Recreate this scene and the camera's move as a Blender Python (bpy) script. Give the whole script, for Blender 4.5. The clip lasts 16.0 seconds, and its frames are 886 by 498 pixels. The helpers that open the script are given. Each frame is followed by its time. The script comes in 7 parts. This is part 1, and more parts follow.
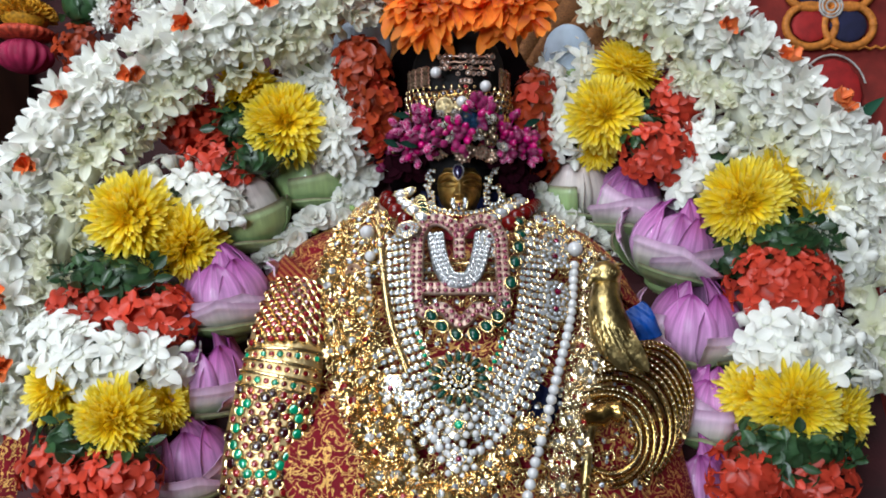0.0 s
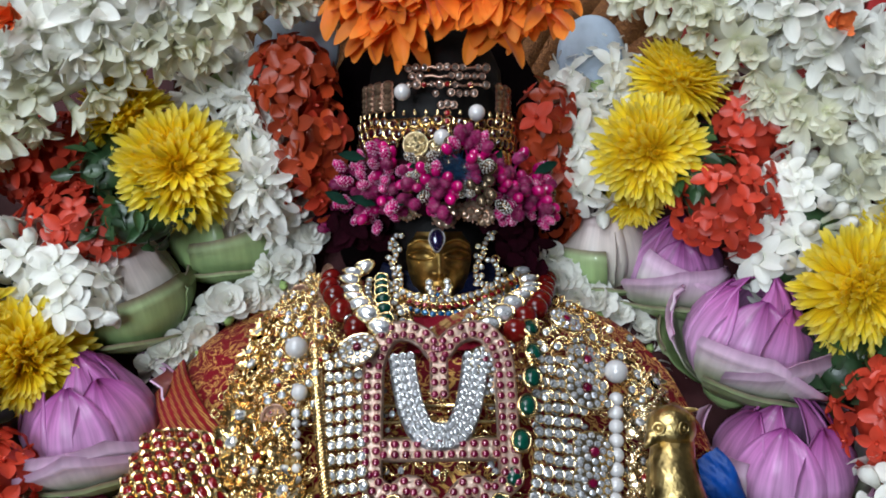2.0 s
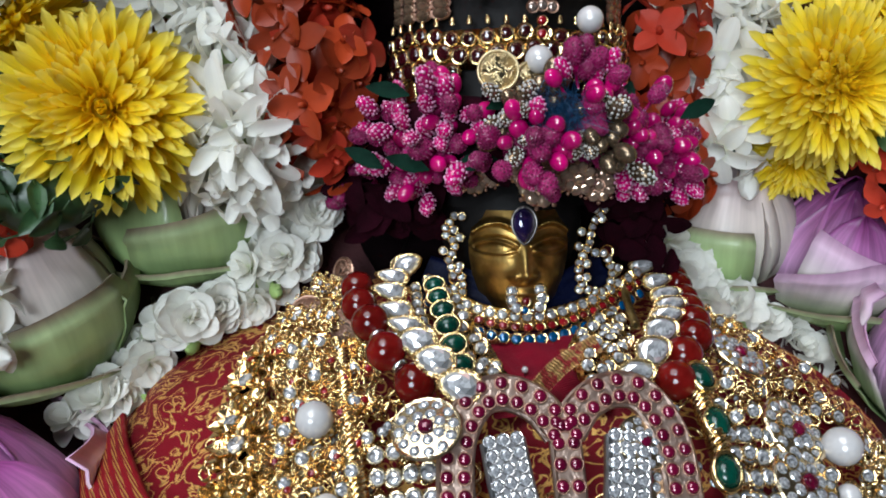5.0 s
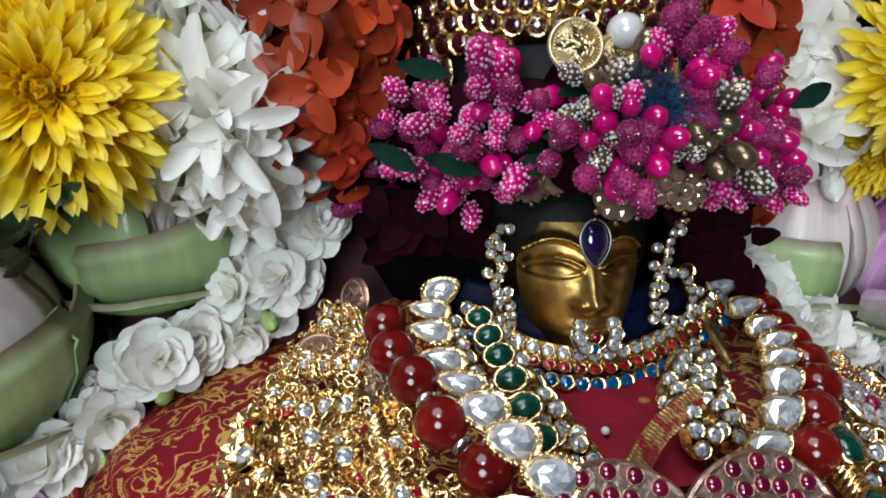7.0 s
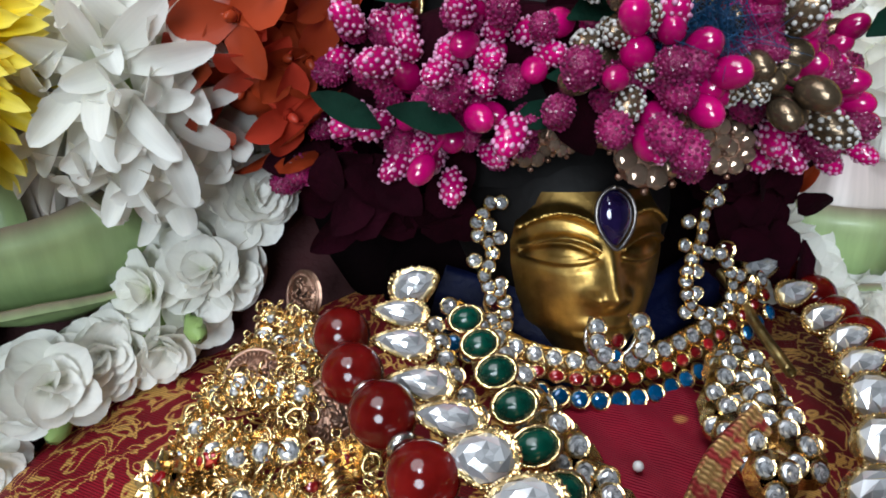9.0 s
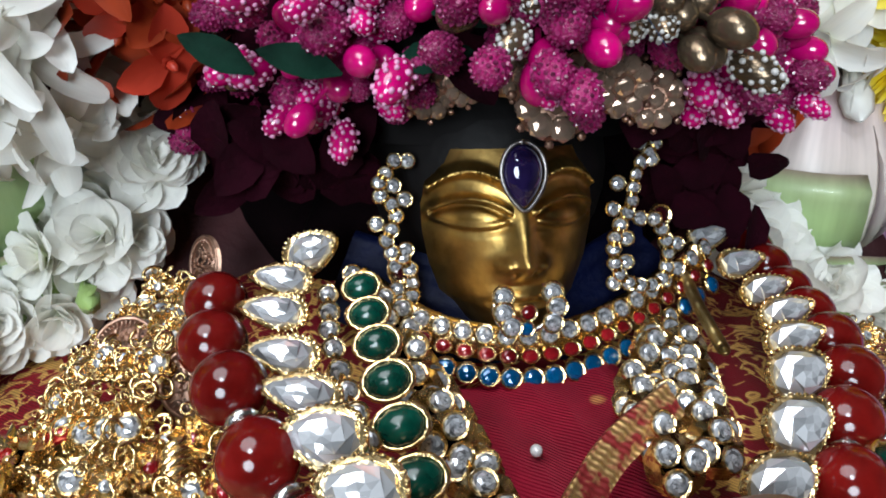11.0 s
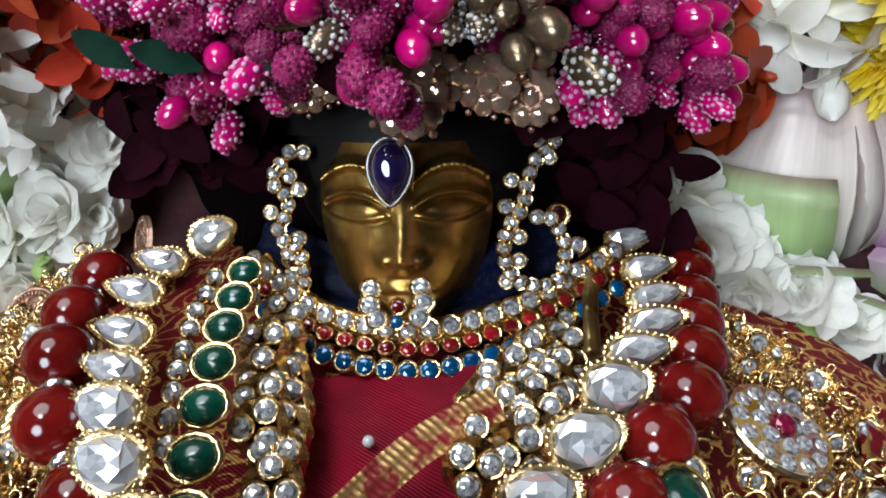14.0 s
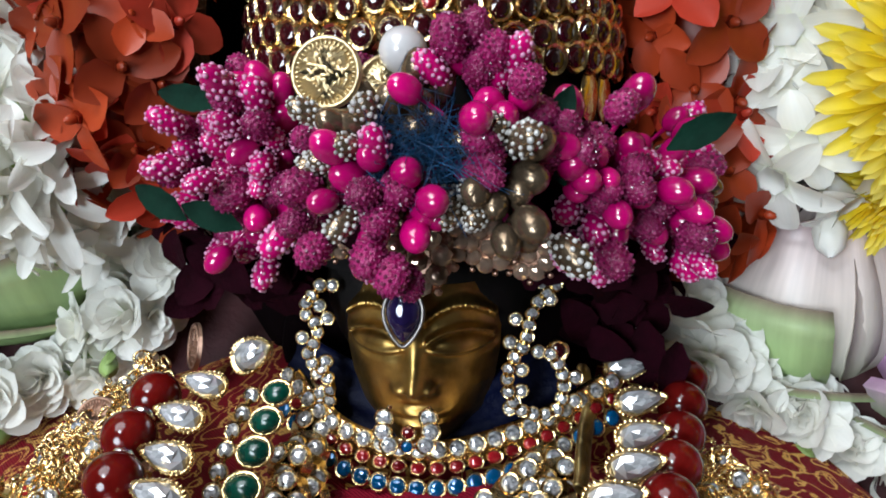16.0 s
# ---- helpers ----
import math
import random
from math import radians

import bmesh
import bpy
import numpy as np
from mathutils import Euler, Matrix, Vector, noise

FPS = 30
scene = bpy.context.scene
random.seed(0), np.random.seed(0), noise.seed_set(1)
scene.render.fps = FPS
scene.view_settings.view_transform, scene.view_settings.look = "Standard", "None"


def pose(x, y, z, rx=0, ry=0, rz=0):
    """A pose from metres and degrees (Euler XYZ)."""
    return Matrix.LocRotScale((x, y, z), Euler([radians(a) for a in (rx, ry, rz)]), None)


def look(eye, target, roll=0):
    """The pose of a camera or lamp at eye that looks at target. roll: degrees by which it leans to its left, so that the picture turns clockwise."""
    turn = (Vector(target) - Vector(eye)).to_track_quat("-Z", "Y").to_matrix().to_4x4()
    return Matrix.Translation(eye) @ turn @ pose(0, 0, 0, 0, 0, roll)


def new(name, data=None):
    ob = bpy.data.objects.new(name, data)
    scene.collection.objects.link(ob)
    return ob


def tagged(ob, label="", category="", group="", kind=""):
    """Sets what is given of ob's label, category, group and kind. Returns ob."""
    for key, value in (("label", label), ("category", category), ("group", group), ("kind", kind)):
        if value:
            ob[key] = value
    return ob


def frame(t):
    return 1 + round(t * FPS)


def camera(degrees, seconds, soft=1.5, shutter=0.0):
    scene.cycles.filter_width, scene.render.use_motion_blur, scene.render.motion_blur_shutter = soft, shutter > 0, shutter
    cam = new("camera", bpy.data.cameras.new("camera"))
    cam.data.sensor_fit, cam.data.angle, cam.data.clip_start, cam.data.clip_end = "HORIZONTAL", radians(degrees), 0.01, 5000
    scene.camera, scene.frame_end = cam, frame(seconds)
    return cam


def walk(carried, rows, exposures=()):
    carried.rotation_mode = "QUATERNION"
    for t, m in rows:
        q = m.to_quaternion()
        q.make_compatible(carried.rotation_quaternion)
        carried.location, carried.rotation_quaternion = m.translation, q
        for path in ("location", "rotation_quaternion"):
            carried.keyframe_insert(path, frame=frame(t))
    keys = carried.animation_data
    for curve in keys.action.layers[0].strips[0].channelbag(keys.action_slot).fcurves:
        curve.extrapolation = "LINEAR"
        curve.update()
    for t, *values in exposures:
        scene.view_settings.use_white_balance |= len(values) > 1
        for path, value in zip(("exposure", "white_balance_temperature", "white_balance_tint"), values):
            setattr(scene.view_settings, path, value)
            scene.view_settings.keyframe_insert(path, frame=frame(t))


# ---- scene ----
cam = camera(56.8, 16.0, 1.85)
METRES, EYE, TILT, LEAN, TURN = 0.6, 1.2, 0.0, 0.0, 0.0
ROWS = [
    (0.0, 0.0, 0.0, 0.0, 0.0, 0.0, -0.0),
    (0.5, 0.0014, 0.1153, 0.0534, -0.35, -0.32, 0.09),
    (1.0, -0.0001, 0.1973, 0.092, -0.7, -0.89, 0.2),
    (1.5, 0.0021, 0.2567, 0.1075, -1.13, -1.62, 0.22),
    (2.0, 0.0049, 0.3247, 0.1146, -1.61, -2.37, 0.26),
    (2.5, -0.0019, 0.3718, 0.1205, -2.09, -3.09, 0.24),
    (3.0, -0.0143, 0.4312, 0.1258, -2.45, -3.82, 0.23),
    (3.5, -0.0171, 0.476, 0.1292, -2.89, -4.59, 0.25),
    (4.0, -0.03, 0.5201, 0.1289, -3.42, -5.2, 0.37),
    (4.5, -0.0449, 0.5511, 0.1287, -3.92, -5.85, 0.46),
    (7.0, -0.0918, 0.6777, 0.141, -8.51, -8.46, 0.3),
    (7.5, -0.0986, 0.7008, 0.1403, -9.28, -8.82, 0.47),
    (8.0, -0.0997, 0.7257, 0.1395, -9.96, -9.26, 0.72),
    (8.5, -0.0916, 0.7484, 0.1322, -10.71, -9.78, 1.12),
    (9.0, -0.0826, 0.7578, 0.1309, -11.18, -10.18, 1.38),
    (9.5, -0.0715, 0.766, 0.1265, -11.24, -10.4, 1.57),
    (12.0, -0.0181, 0.773, 0.1154, -5.88, -11.79, 1.28),
    (12.5, -0.0069, 0.7713, 0.1133, -4.03, -12.07, 1.21),
    (13.0, 0.0063, 0.7709, 0.116, -2.27, -12.23, 1.09),
    (13.5, 0.0234, 0.7684, 0.1191, -0.49, -12.38, 0.99),
    (14.0, 0.0414, 0.7644, 0.1213, 1.78, -12.21, 0.97),
    (14.5, 0.056, 0.7556, 0.1299, 3.82, -12.04, 0.78),
    (15.0, 0.0618, 0.7512, 0.1426, 5.36, -11.82, 0.56),
    (15.5, 0.0679, 0.7485, 0.1526, 6.39, -11.45, 0.37),
    (16.0, 0.0616, 0.7453, 0.1659, 6.72, -11.13, 0.37),
]
EXPOSURES = [(0.0, -0.42), (2.0, -0.56), (4.5, -0.52), (8.0, -0.52), (12.0, -0.24), (16.0, -0.24)]
walk(cam, [(t, pose(0, 0, EYE, TILT, LEAN, TURN) @ pose(METRES * x, METRES * y, METRES * z, 90 + pitch, roll, yaw)) for t, x, y, z, yaw, pitch, roll in ROWS], EXPOSURES)

# ---- light: a dim room, one ceiling lamp before the shrine, two added fill lamps ----
world = bpy.data.worlds.new("world")
scene.world = world
world.use_nodes = True
world.node_tree.nodes["Background"].inputs[0].default_value = (0.8, 0.9, 1.0, 1)
world.node_tree.nodes["Background"].inputs[1].default_value = 0.045


def area_lamp(name, eye, target, size, watts, colour):
    d = bpy.data.lights.new(name, "AREA")
    d.shape, d.size, d.energy, d.color = "DISK", size, watts, colour
    o = new(name, d)
    o.matrix_world = look(eye, target)
    return o


area_lamp("ceiling_lamp_front", (-0.28, -0.12, 1.95), (-0.02, 0.6, 1.25), 0.2, 4.6, (0.83, 0.95, 1.04))
# unseen fill lamps, added low in front and overhead to brighten the flowers
area_lamp("fill_lamp_far", (-0.68, -1.2, 1.5), (0.0, 0.6, 1.2), 0.9, 50, (0.82, 0.94, 1.04))
area_lamp("fill_lamp_top", (-0.45, 0.05, 2.4), (-0.1, 0.6, 1.3), 0.9, 18, (0.9, 0.95, 1.0))

# ---- materials ----


def mat(name, col, rough=0.5, metal=0.0, vary=0.12, scale=60.0, bump=0.0, bump_scale=400.0, col2=None, sub=0.0, coat=0.0,
        island=0.0, obj_rand=0.0, along=None, trans=0.0, ior=1.45, sheen=0.0, spec=0.5, thin=0.0, streak=0.0):
    m = bpy.data.materials.new(name)
    m.use_nodes = True
    nt = m.node_tree
    N, L = nt.nodes, nt.links
    b = N["Principled BSDF"]
    b.inputs["Roughness"].default_value, b.inputs["Metallic"].default_value = rough, metal
    b.inputs["IOR"].default_value, b.inputs["Coat Weight"].default_value = ior, coat
    b.inputs["Coat Roughness"].default_value = 0.06
    b.inputs["Transmission Weight"].default_value = trans
    b.inputs["Sheen Weight"].default_value = sheen
    b.inputs["Specular IOR Level"].default_value = spec
    if sub:
        b.inputs["Subsurface Weight"].default_value = sub
        b.inputs["Subsurface Radius"].default_value = (0.004, 0.003, 0.002)
        b.inputs["Subsurface Scale"].default_value = 1.0
    tc = N.new("ShaderNodeTexCoord")
    n1 = N.new("ShaderNodeTexNoise")
    n1.inputs["Scale"].default_value, n1.inputs["Detail"].default_value = scale, 5
    L.new(tc.outputs["Object"], n1.inputs["Vector"])
    mix = N.new("ShaderNodeMix")
    mix.data_type = "RGBA"
    c2 = col2 or tuple(max(0, c * (1 - 2.2 * vary)) for c in col)
    mix.inputs[6].default_value, mix.inputs[7].default_value = (*col, 1), (*c2, 1)
    ramp = N.new("ShaderNodeMapRange")
    ramp.inputs[1].default_value, ramp.inputs[2].default_value = 0.35, 0.7
    L.new(n1.outputs["Fac"], ramp.inputs[0])
    L.new(ramp.outputs[0], mix.inputs[0])
    out = mix.outputs[2]
    if along:
        at = N.new("ShaderNodeAttribute")
        at.attribute_name = "along"
        cr = N.new("ShaderNodeValToRGB")
        els = cr.color_ramp.elements
        while len(els) < len(along):
            els.new(0.5)
        for e, (p, c) in zip(els, along):
            e.position, e.color = p, (*c, 1)
        L.new(at.outputs["Fac"], cr.inputs[0])
        mu = N.new("ShaderNodeMix")
        mu.data_type, mu.blend_type = "RGBA", "MULTIPLY"
        mu.inputs[0].default_value = 1.0
        L.new(cr.outputs[0], mu.inputs[6])
        L.new(out, mu.inputs[7])
        out = mu.outputs[2]
    if streak:
        ax, cx = N.new("ShaderNodeAttribute"), N.new("ShaderNodeCombineXYZ")
        ax.attribute_name = "across"
        ns, sr, sm = N.new("ShaderNodeTexNoise"), N.new("ShaderNodeMapRange"), N.new("ShaderNodeHueSaturation")
        al = N.new("ShaderNodeAttribute")
        al.attribute_name = "along"
        L.new(ax.outputs["Fac"], cx.inputs[0])
        sc = N.new("ShaderNodeMath")
        sc.operation, sc.inputs[1].default_value = "MULTIPLY", 0.12
        L.new(al.outputs["Fac"], sc.inputs[0])
        L.new(sc.outputs[0], cx.inputs[1])
        ns.inputs["Scale"].default_value, ns.inputs["Detail"].default_value = 7, 4
        L.new(cx.outputs[0], ns.inputs["Vector"])
        sr.inputs[1].default_value, sr.inputs[2].default_value = 0.35, 0.65
        sr.inputs[3].default_value, sr.inputs[4].default_value = 1 - streak, 1.0
        L.new(ns.outputs["Fac"], sr.inputs[0])
        L.new(sr.outputs[0], sm.inputs["Value"])
        L.new(out, sm.inputs["Color"])
        out = sm.outputs["Color"]
    if island or obj_rand:
        src = N.new("ShaderNodeObjectInfo") if obj_rand else N.new("ShaderNodeNewGeometry")
        val = src.outputs["Random"] if obj_rand else src.outputs["Random Per Island"]
        hs = N.new("ShaderNodeHueSaturation")
        mr = N.new("ShaderNodeMapRange")
        k = island or obj_rand
        mr.inputs[3].default_value, mr.inputs[4].default_value = 1 - k, 1 + 0.4 * k
        L.new(val, mr.inputs[0])
        L.new(mr.outputs[0], hs.inputs["Value"])
        L.new(out, hs.inputs["Color"])
        out = hs.outputs["Color"]
    L.new(out, b.inputs["Base Color"])
    if thin:
        tl, ms = N.new("ShaderNodeBsdfTranslucent"), N.new("ShaderNodeMixShader")
        L.new(out, tl.inputs[0])
        ms.inputs[0].default_value = thin
        L.new(b.outputs[0], ms.inputs[1])
        L.new(tl.outputs[0], ms.inputs[2])
        L.new(ms.outputs[0], N["Material Output"].inputs[0])
    if bump:
        n2 = N.new("ShaderNodeTexNoise")
        n2.inputs["Scale"].default_value, n2.inputs["Detail"].default_value = bump_scale, 3
        L.new(tc.outputs["Object"], n2.inputs["Vector"])
        bp = N.new("ShaderNodeBump")
        bp.inputs["Strength"].default_value, bp.inputs["Distance"].default_value = bump, 0.001
        L.new(n2.outputs["Fac"], bp.inputs["Height"])
        L.new(bp.outputs[0], b.inputs["Normal"])
    return m


def brocade(name, base, gold, scale, lo, hi, bands=0.0, motif="noise", weave=1100, wavy=0.25):
    """Silk with woven gold thread: motifs of noise or waves, fine diagonal weave."""
    m = mat(name, base, 0.55, 0, 0.15, 90, spec=0.15)
    nt = m.node_tree
    N, L = nt.nodes, nt.links
    b = N["Principled BSDF"]
    tc = N["Texture Coordinate"]
    g = N.new("ShaderNodeTexNoise")
    g.inputs["Scale"].default_value = scale
    g.inputs["Distortion"].default_value = 1.6 if motif == "vine" else 0.0
    L.new(tc.outputs["Object"], g.inputs["Vector"])
    mr = N.new("ShaderNodeMapRange")
    mr.inputs[1].default_value, mr.inputs[2].default_value = lo, hi
    if motif == "vine":
        mm, ma = N.new("ShaderNodeMath"), N.new("ShaderNodeMath")
        mm.operation, mm.inputs[1].default_value, ma.operation = "SUBTRACT", 0.5, "ABSOLUTE"
        L.new(g.outputs[0], mm.inputs[0])
        L.new(mm.outputs[0], ma.inputs[0])
        L.new(ma.outputs[0], mr.inputs[0])
    else:
        L.new(g.outputs[0], mr.inputs[0])
    fac = mr.outputs[0]
    if bands:
        w = N.new("ShaderNodeTexWave")
        w.bands_direction = "Z"
        w.inputs["Scale"].default_value, w.inputs["Distortion"].default_value = bands, wavy
        w.inputs["Detail Scale"].default_value = 30
        L.new(tc.outputs["Object"], w.inputs["Vector"])
        mx = N.new("ShaderNodeMath")
        mx.operation = "MULTIPLY"
        mw = N.new("ShaderNodeMapRange")
        mw.inputs[1].default_value, mw.inputs[2].default_value = 0.45, 0.6
        L.new(w.outputs["Fac"], mw.inputs[0])
        L.new(fac, mx.inputs[0])
        L.new(mw.outputs[0], mx.inputs[1])
        fac = mx.outputs[0]
    th = N.new("ShaderNodeTexWave")
    th.bands_direction = "DIAGONAL"
    th.inputs["Scale"].default_value = weave
    L.new(tc.outputs["Object"], th.inputs["Vector"])
    mx2 = N.new("ShaderNodeMath")
    mx2.operation = "MULTIPLY"
    L.new(fac, mx2.inputs[0])
    t2 = N.new("ShaderNodeMapRange")
    t2.inputs[3].default_value = 0.55
    L.new(th.outputs["Fac"], t2.inputs[0])
    L.new(t2.outputs[0], mx2.inputs[1])
    cur = b.inputs["Base Color"].links[0].from_socket
    mix = N.new("ShaderNodeMix")
    mix.data_type = "RGBA"
    L.new(mx2.outputs[0], mix.inputs[0])
    L.new(cur, mix.inputs[6])
    mix.inputs[7].default_value = (*gold, 1)
    L.new(mix.outputs[2], b.inputs["Base Color"])
    L.new(mx2.outputs[0], b.inputs["Metallic"])
    bp = N.new("ShaderNodeBump")
    bp.inputs["Strength"].default_value, bp.inputs["Distance"].default_value = 0.5, 0.0006
    L.new(th.outputs["Fac"], bp.inputs["Height"])
    L.new(bp.outputs[0], b.inputs["Normal"])
    return m


def striped_silk(name, base, gold):
    """Red silk border with woven gold bands along the cloth and slanting threads across it."""
    m = mat(name, base, 0.5, 0, 0.15, 90, spec=0.2)
    N, L = m.node_tree.nodes, m.node_tree.links
    b = N["Principled BSDF"]
    ax, al, cx = N.new("ShaderNodeAttribute"), N.new("ShaderNodeAttribute"), N.new("ShaderNodeCombineXYZ")
    ax.attribute_name, al.attribute_name = "across", "along"
    L.new(ax.outputs["Fac"], cx.inputs[0])
    L.new(al.outputs["Fac"], cx.inputs[1])
    w1, w2 = N.new("ShaderNodeTexWave"), N.new("ShaderNodeTexWave")
    w1.bands_direction, w2.bands_direction = "X", "DIAGONAL"
    for w, sc in ((w1, 0.95), (w2, 7.0)):
        w.inputs["Scale"].default_value, w.inputs["Distortion"].default_value = sc, 0.15
        L.new(cx.outputs[0], w.inputs["Vector"])
    r1, r2, mu = N.new("ShaderNodeMapRange"), N.new("ShaderNodeMapRange"), N.new("ShaderNodeMath")
    r1.inputs[1].default_value, r1.inputs[2].default_value = 0.42, 0.55
    r2.inputs[1].default_value, r2.inputs[2].default_value = 0.35, 0.6
    mu.operation = "MULTIPLY"
    L.new(w1.outputs["Fac"], r1.inputs[0])
    L.new(w2.outputs["Fac"], r2.inputs[0])
    L.new(r1.outputs[0], mu.inputs[0])
    L.new(r2.outputs[0], mu.inputs[1])
    mix = N.new("ShaderNodeMix")
    mix.data_type = "RGBA"
    L.new(mu.outputs[0], mix.inputs[0])
    L.new(b.inputs["Base Color"].links[0].from_socket, mix.inputs[6])
    mix.inputs[7].default_value = (*gold, 1)
    L.new(mix.outputs[2], b.inputs["Base Color"])
    L.new(mu.outputs[0], b.inputs["Metallic"])
    bp = N.new("ShaderNodeBump")
    bp.inputs["Strength"].default_value, bp.inputs["Distance"].default_value = 0.5, 0.0004
    L.new(w2.outputs["Fac"], bp.inputs["Height"])
    L.new(bp.outputs[0], b.inputs["Normal"])
    return m


WHITE = mat("white_petal", (0.97, 0.955, 0.91), 0.45, 0, 0.04, 70, 0.15, 300, thin=0.4, streak=0.05, obj_rand=0.06, along=((0.0, (0.85, 0.92, 0.7)), (0.3, (0.98, 0.98, 0.95)), (1.0, (1.0, 1.0, 1.0))))
CREAM = mat("cream_petal", (0.98, 0.965, 0.88), 0.45, 0, 0.05, 60, 0.15, 300, thin=0.4, streak=0.06, obj_rand=0.1, along=((0.0, (0.84, 0.9, 0.6)), (0.3, (0.97, 0.97, 0.86)), (1.0, (0.98, 0.98, 0.92))))
YELLOW = mat("yellow_petal", (1.0, 0.98, 0.9), 0.5, 0, 0.03, 60, 0.1, 300, thin=0.45, streak=0.06, island=0.1, along=((0.0, (1.0, 0.64, 0.01)), (0.45, (1.0, 0.75, 0.015)), (0.8, (1.0, 0.81, 0.04)), (1.0, (1.0, 0.87, 0.2))))
YELLOW_EYE = mat("yellow_florets", (1.0, 0.72, 0.012), 0.6, 0, 0.06, 200, 0.2, 500, thin=0.4, island=0.1)
RED_FLOWER = mat("ixora_red", (0.66, 0.06, 0.03), 0.42, 0, 0.15, 80, 0.1, 300, thin=0.25, obj_rand=0.4)
ORANGE_FLOWER = mat("ixora_orange", (0.42, 0.05, 0.013), 0.42, 0, 0.15, 80, 0.1, 300, thin=0.25, obj_rand=0.4)
ORANGE_CLOTH = mat("orange_cloth", (1.0, 0.29, 0.025), 0.6, 0, 0.03, 50, 0.3, 700, thin=0.42, island=0.25, along=((0.0, (1.0, 0.75, 0.5)), (1.0, (1.0, 1.0, 0.9))), sheen=0.2)
ORANGE_BIT = mat("orange_bit", (0.9, 0.2, 0.05), 0.55, 0, 0.15, 80, 0.2, 500, obj_rand=0.25)
LEAF = mat("leaf_green", (0.032, 0.08, 0.028), 0.4, 0, 0.25, 90, 0.2, 300, obj_rand=0.5, coat=0.1)
LEAF_PALE = mat("bud_green", (0.35, 0.5, 0.16), 0.45, 0, 0.15, 90, obj_rand=0.3)
LOTUS_OUT = mat("lotus_outer_petal", (0.9, 0.76, 0.84), 0.4, 0, 0.08, 30, 0.25, 180, thin=0.15, streak=0.2, obj_rand=0.14, along=((0.0, (0.36, 0.46, 0.24)), (0.45, (0.58, 0.74, 0.44)), (0.7, (0.9, 0.93, 0.84)), (0.85, (0.98, 0.86, 0.95)), (1.0, (0.8, 0.55, 0.74))), coat=0.12)
LOTUS_IN = mat("lotus_inner_petal", (0.9, 0.66, 0.86), 0.42, 0, 0.1, 40, 0.25, 220, thin=0.2, streak=0.45, obj_rand=0.2, along=((0.0, (0.95, 0.88, 0.95)), (0.5, (0.92, 0.64, 0.88)), (0.8, (0.74, 0.34, 0.66)), (1.0, (0.5, 0.1, 0.4))), coat=0.12)
LOTUS_GREEN = mat("lotus_sepal", (0.54, 0.63, 0.41), 0.38, 0, 0.12, 35, 0.25, 150, thin=0.12, streak=0.22, obj_rand=0.2, along=((0.0, (0.5, 0.66, 0.34)), (0.75, (0.82, 0.97, 0.66)), (0.93, (0.9, 0.95, 0.75)), (1.0, (0.75, 0.5, 0.55))), coat=0.25)
LOTUS_PALE = mat("lotus_pale_petal", (0.82, 0.75, 0.7), 0.38, 0, 0.08, 35, 0.25, 150, thin=0.18, streak=0.18, obj_rand=0.1, along=((0.0, (0.6, 0.72, 0.45)), (0.4, (0.9, 0.93, 0.85)), (0.9, (1.0, 0.9, 0.93)), (1.0, (0.85, 0.66, 0.72))), coat=0.06)
GOLD = mat("gold", (0.84, 0.61, 0.3), 0.22, 1, 0.12, 120, 0.3, 500)
GOLD_PALE = mat("gold_pale", (0.84, 0.69, 0.46), 0.25, 1, 0.12, 120, 0.25, 500)
GOLD_ROSE = mat("gold_rose", (0.5, 0.3, 0.22), 0.42, 1, 0.15, 120, 0.4, 600)
GOLD_FRAME = mat("gold_frame", (0.5, 0.36, 0.3), 0.4, 1, 0.15, 120, 0.4, 600)
GOLD_DARK = mat("gold_worn", (0.6, 0.38, 0.12), 0.24, 1, 0.3, 90, 0.35, 350)
FACE_GOLD = mat("face_gold", (0.62, 0.39, 0.12), 0.36, 1, 0.3, 150, 0.2, 300)
SILVER = mat("silver", (0.75, 0.73, 0.72), 0.25, 1, 0.1, 200, 0.2, 500)
BRASS = mat("antique_brass", (0.66, 0.48, 0.2), 0.32, 1, 0.35, 120, 0.5, 450)
# random brightness per facet paints the inner reflections of cut stones into the colour
DIAMOND = mat("clear_stone", (0.55, 0.56, 0.59), 0.06, 0.55, 0.05, 300, island=0.85, coat=0.5)
KUNDAN = mat("foiled_stone", (0.8, 0.81, 0.84), 0.1, 0.6, 0.05, 250, island=0.6, coat=0.6)
RUBY = mat("ruby_stone", (0.2, 0.004, 0.04), 0.06, 0.35, 0.3, 300, coat=0.9, obj_rand=0.4)
GARNET = mat("garnet_stone", (0.04, 0.003, 0.006), 0.08, 0.1, 0.3, 300, coat=0.9, obj_rand=0.4)
EMERALD = mat("emerald_stone", (0.001, 0.05, 0.032), 0.2, 0.0, 0.3, 300, coat=0.2, obj_rand=0.3)
EMERALD_BRIGHT = mat("green_stone", (0.0, 0.34, 0.16), 0.08, 0.15, 0.3, 300, coat=0.9, obj_rand=0.5)
RED_STONE = mat("red_stone", (0.3, 0.008, 0.014), 0.08, 0.2, 0.3, 300, coat=0.9, obj_rand=0.6)
BLUE_STONE = mat("blue_stone", (0.0, 0.11, 0.3), 0.06, 0.4, 0.3, 300, coat=0.9, obj_rand=0.3)
VIOLET_STONE = mat("violet_stone", (0.018, 0.01, 0.06), 0.05, 0.2, 0.3, 300, coat=1.0)
CARNELIAN = mat("carnelian", (0.15, 0.006, 0.005), 0.1, 0, 0.3, 120, sub=0.2, coat=0.0, obj_rand=0.25)
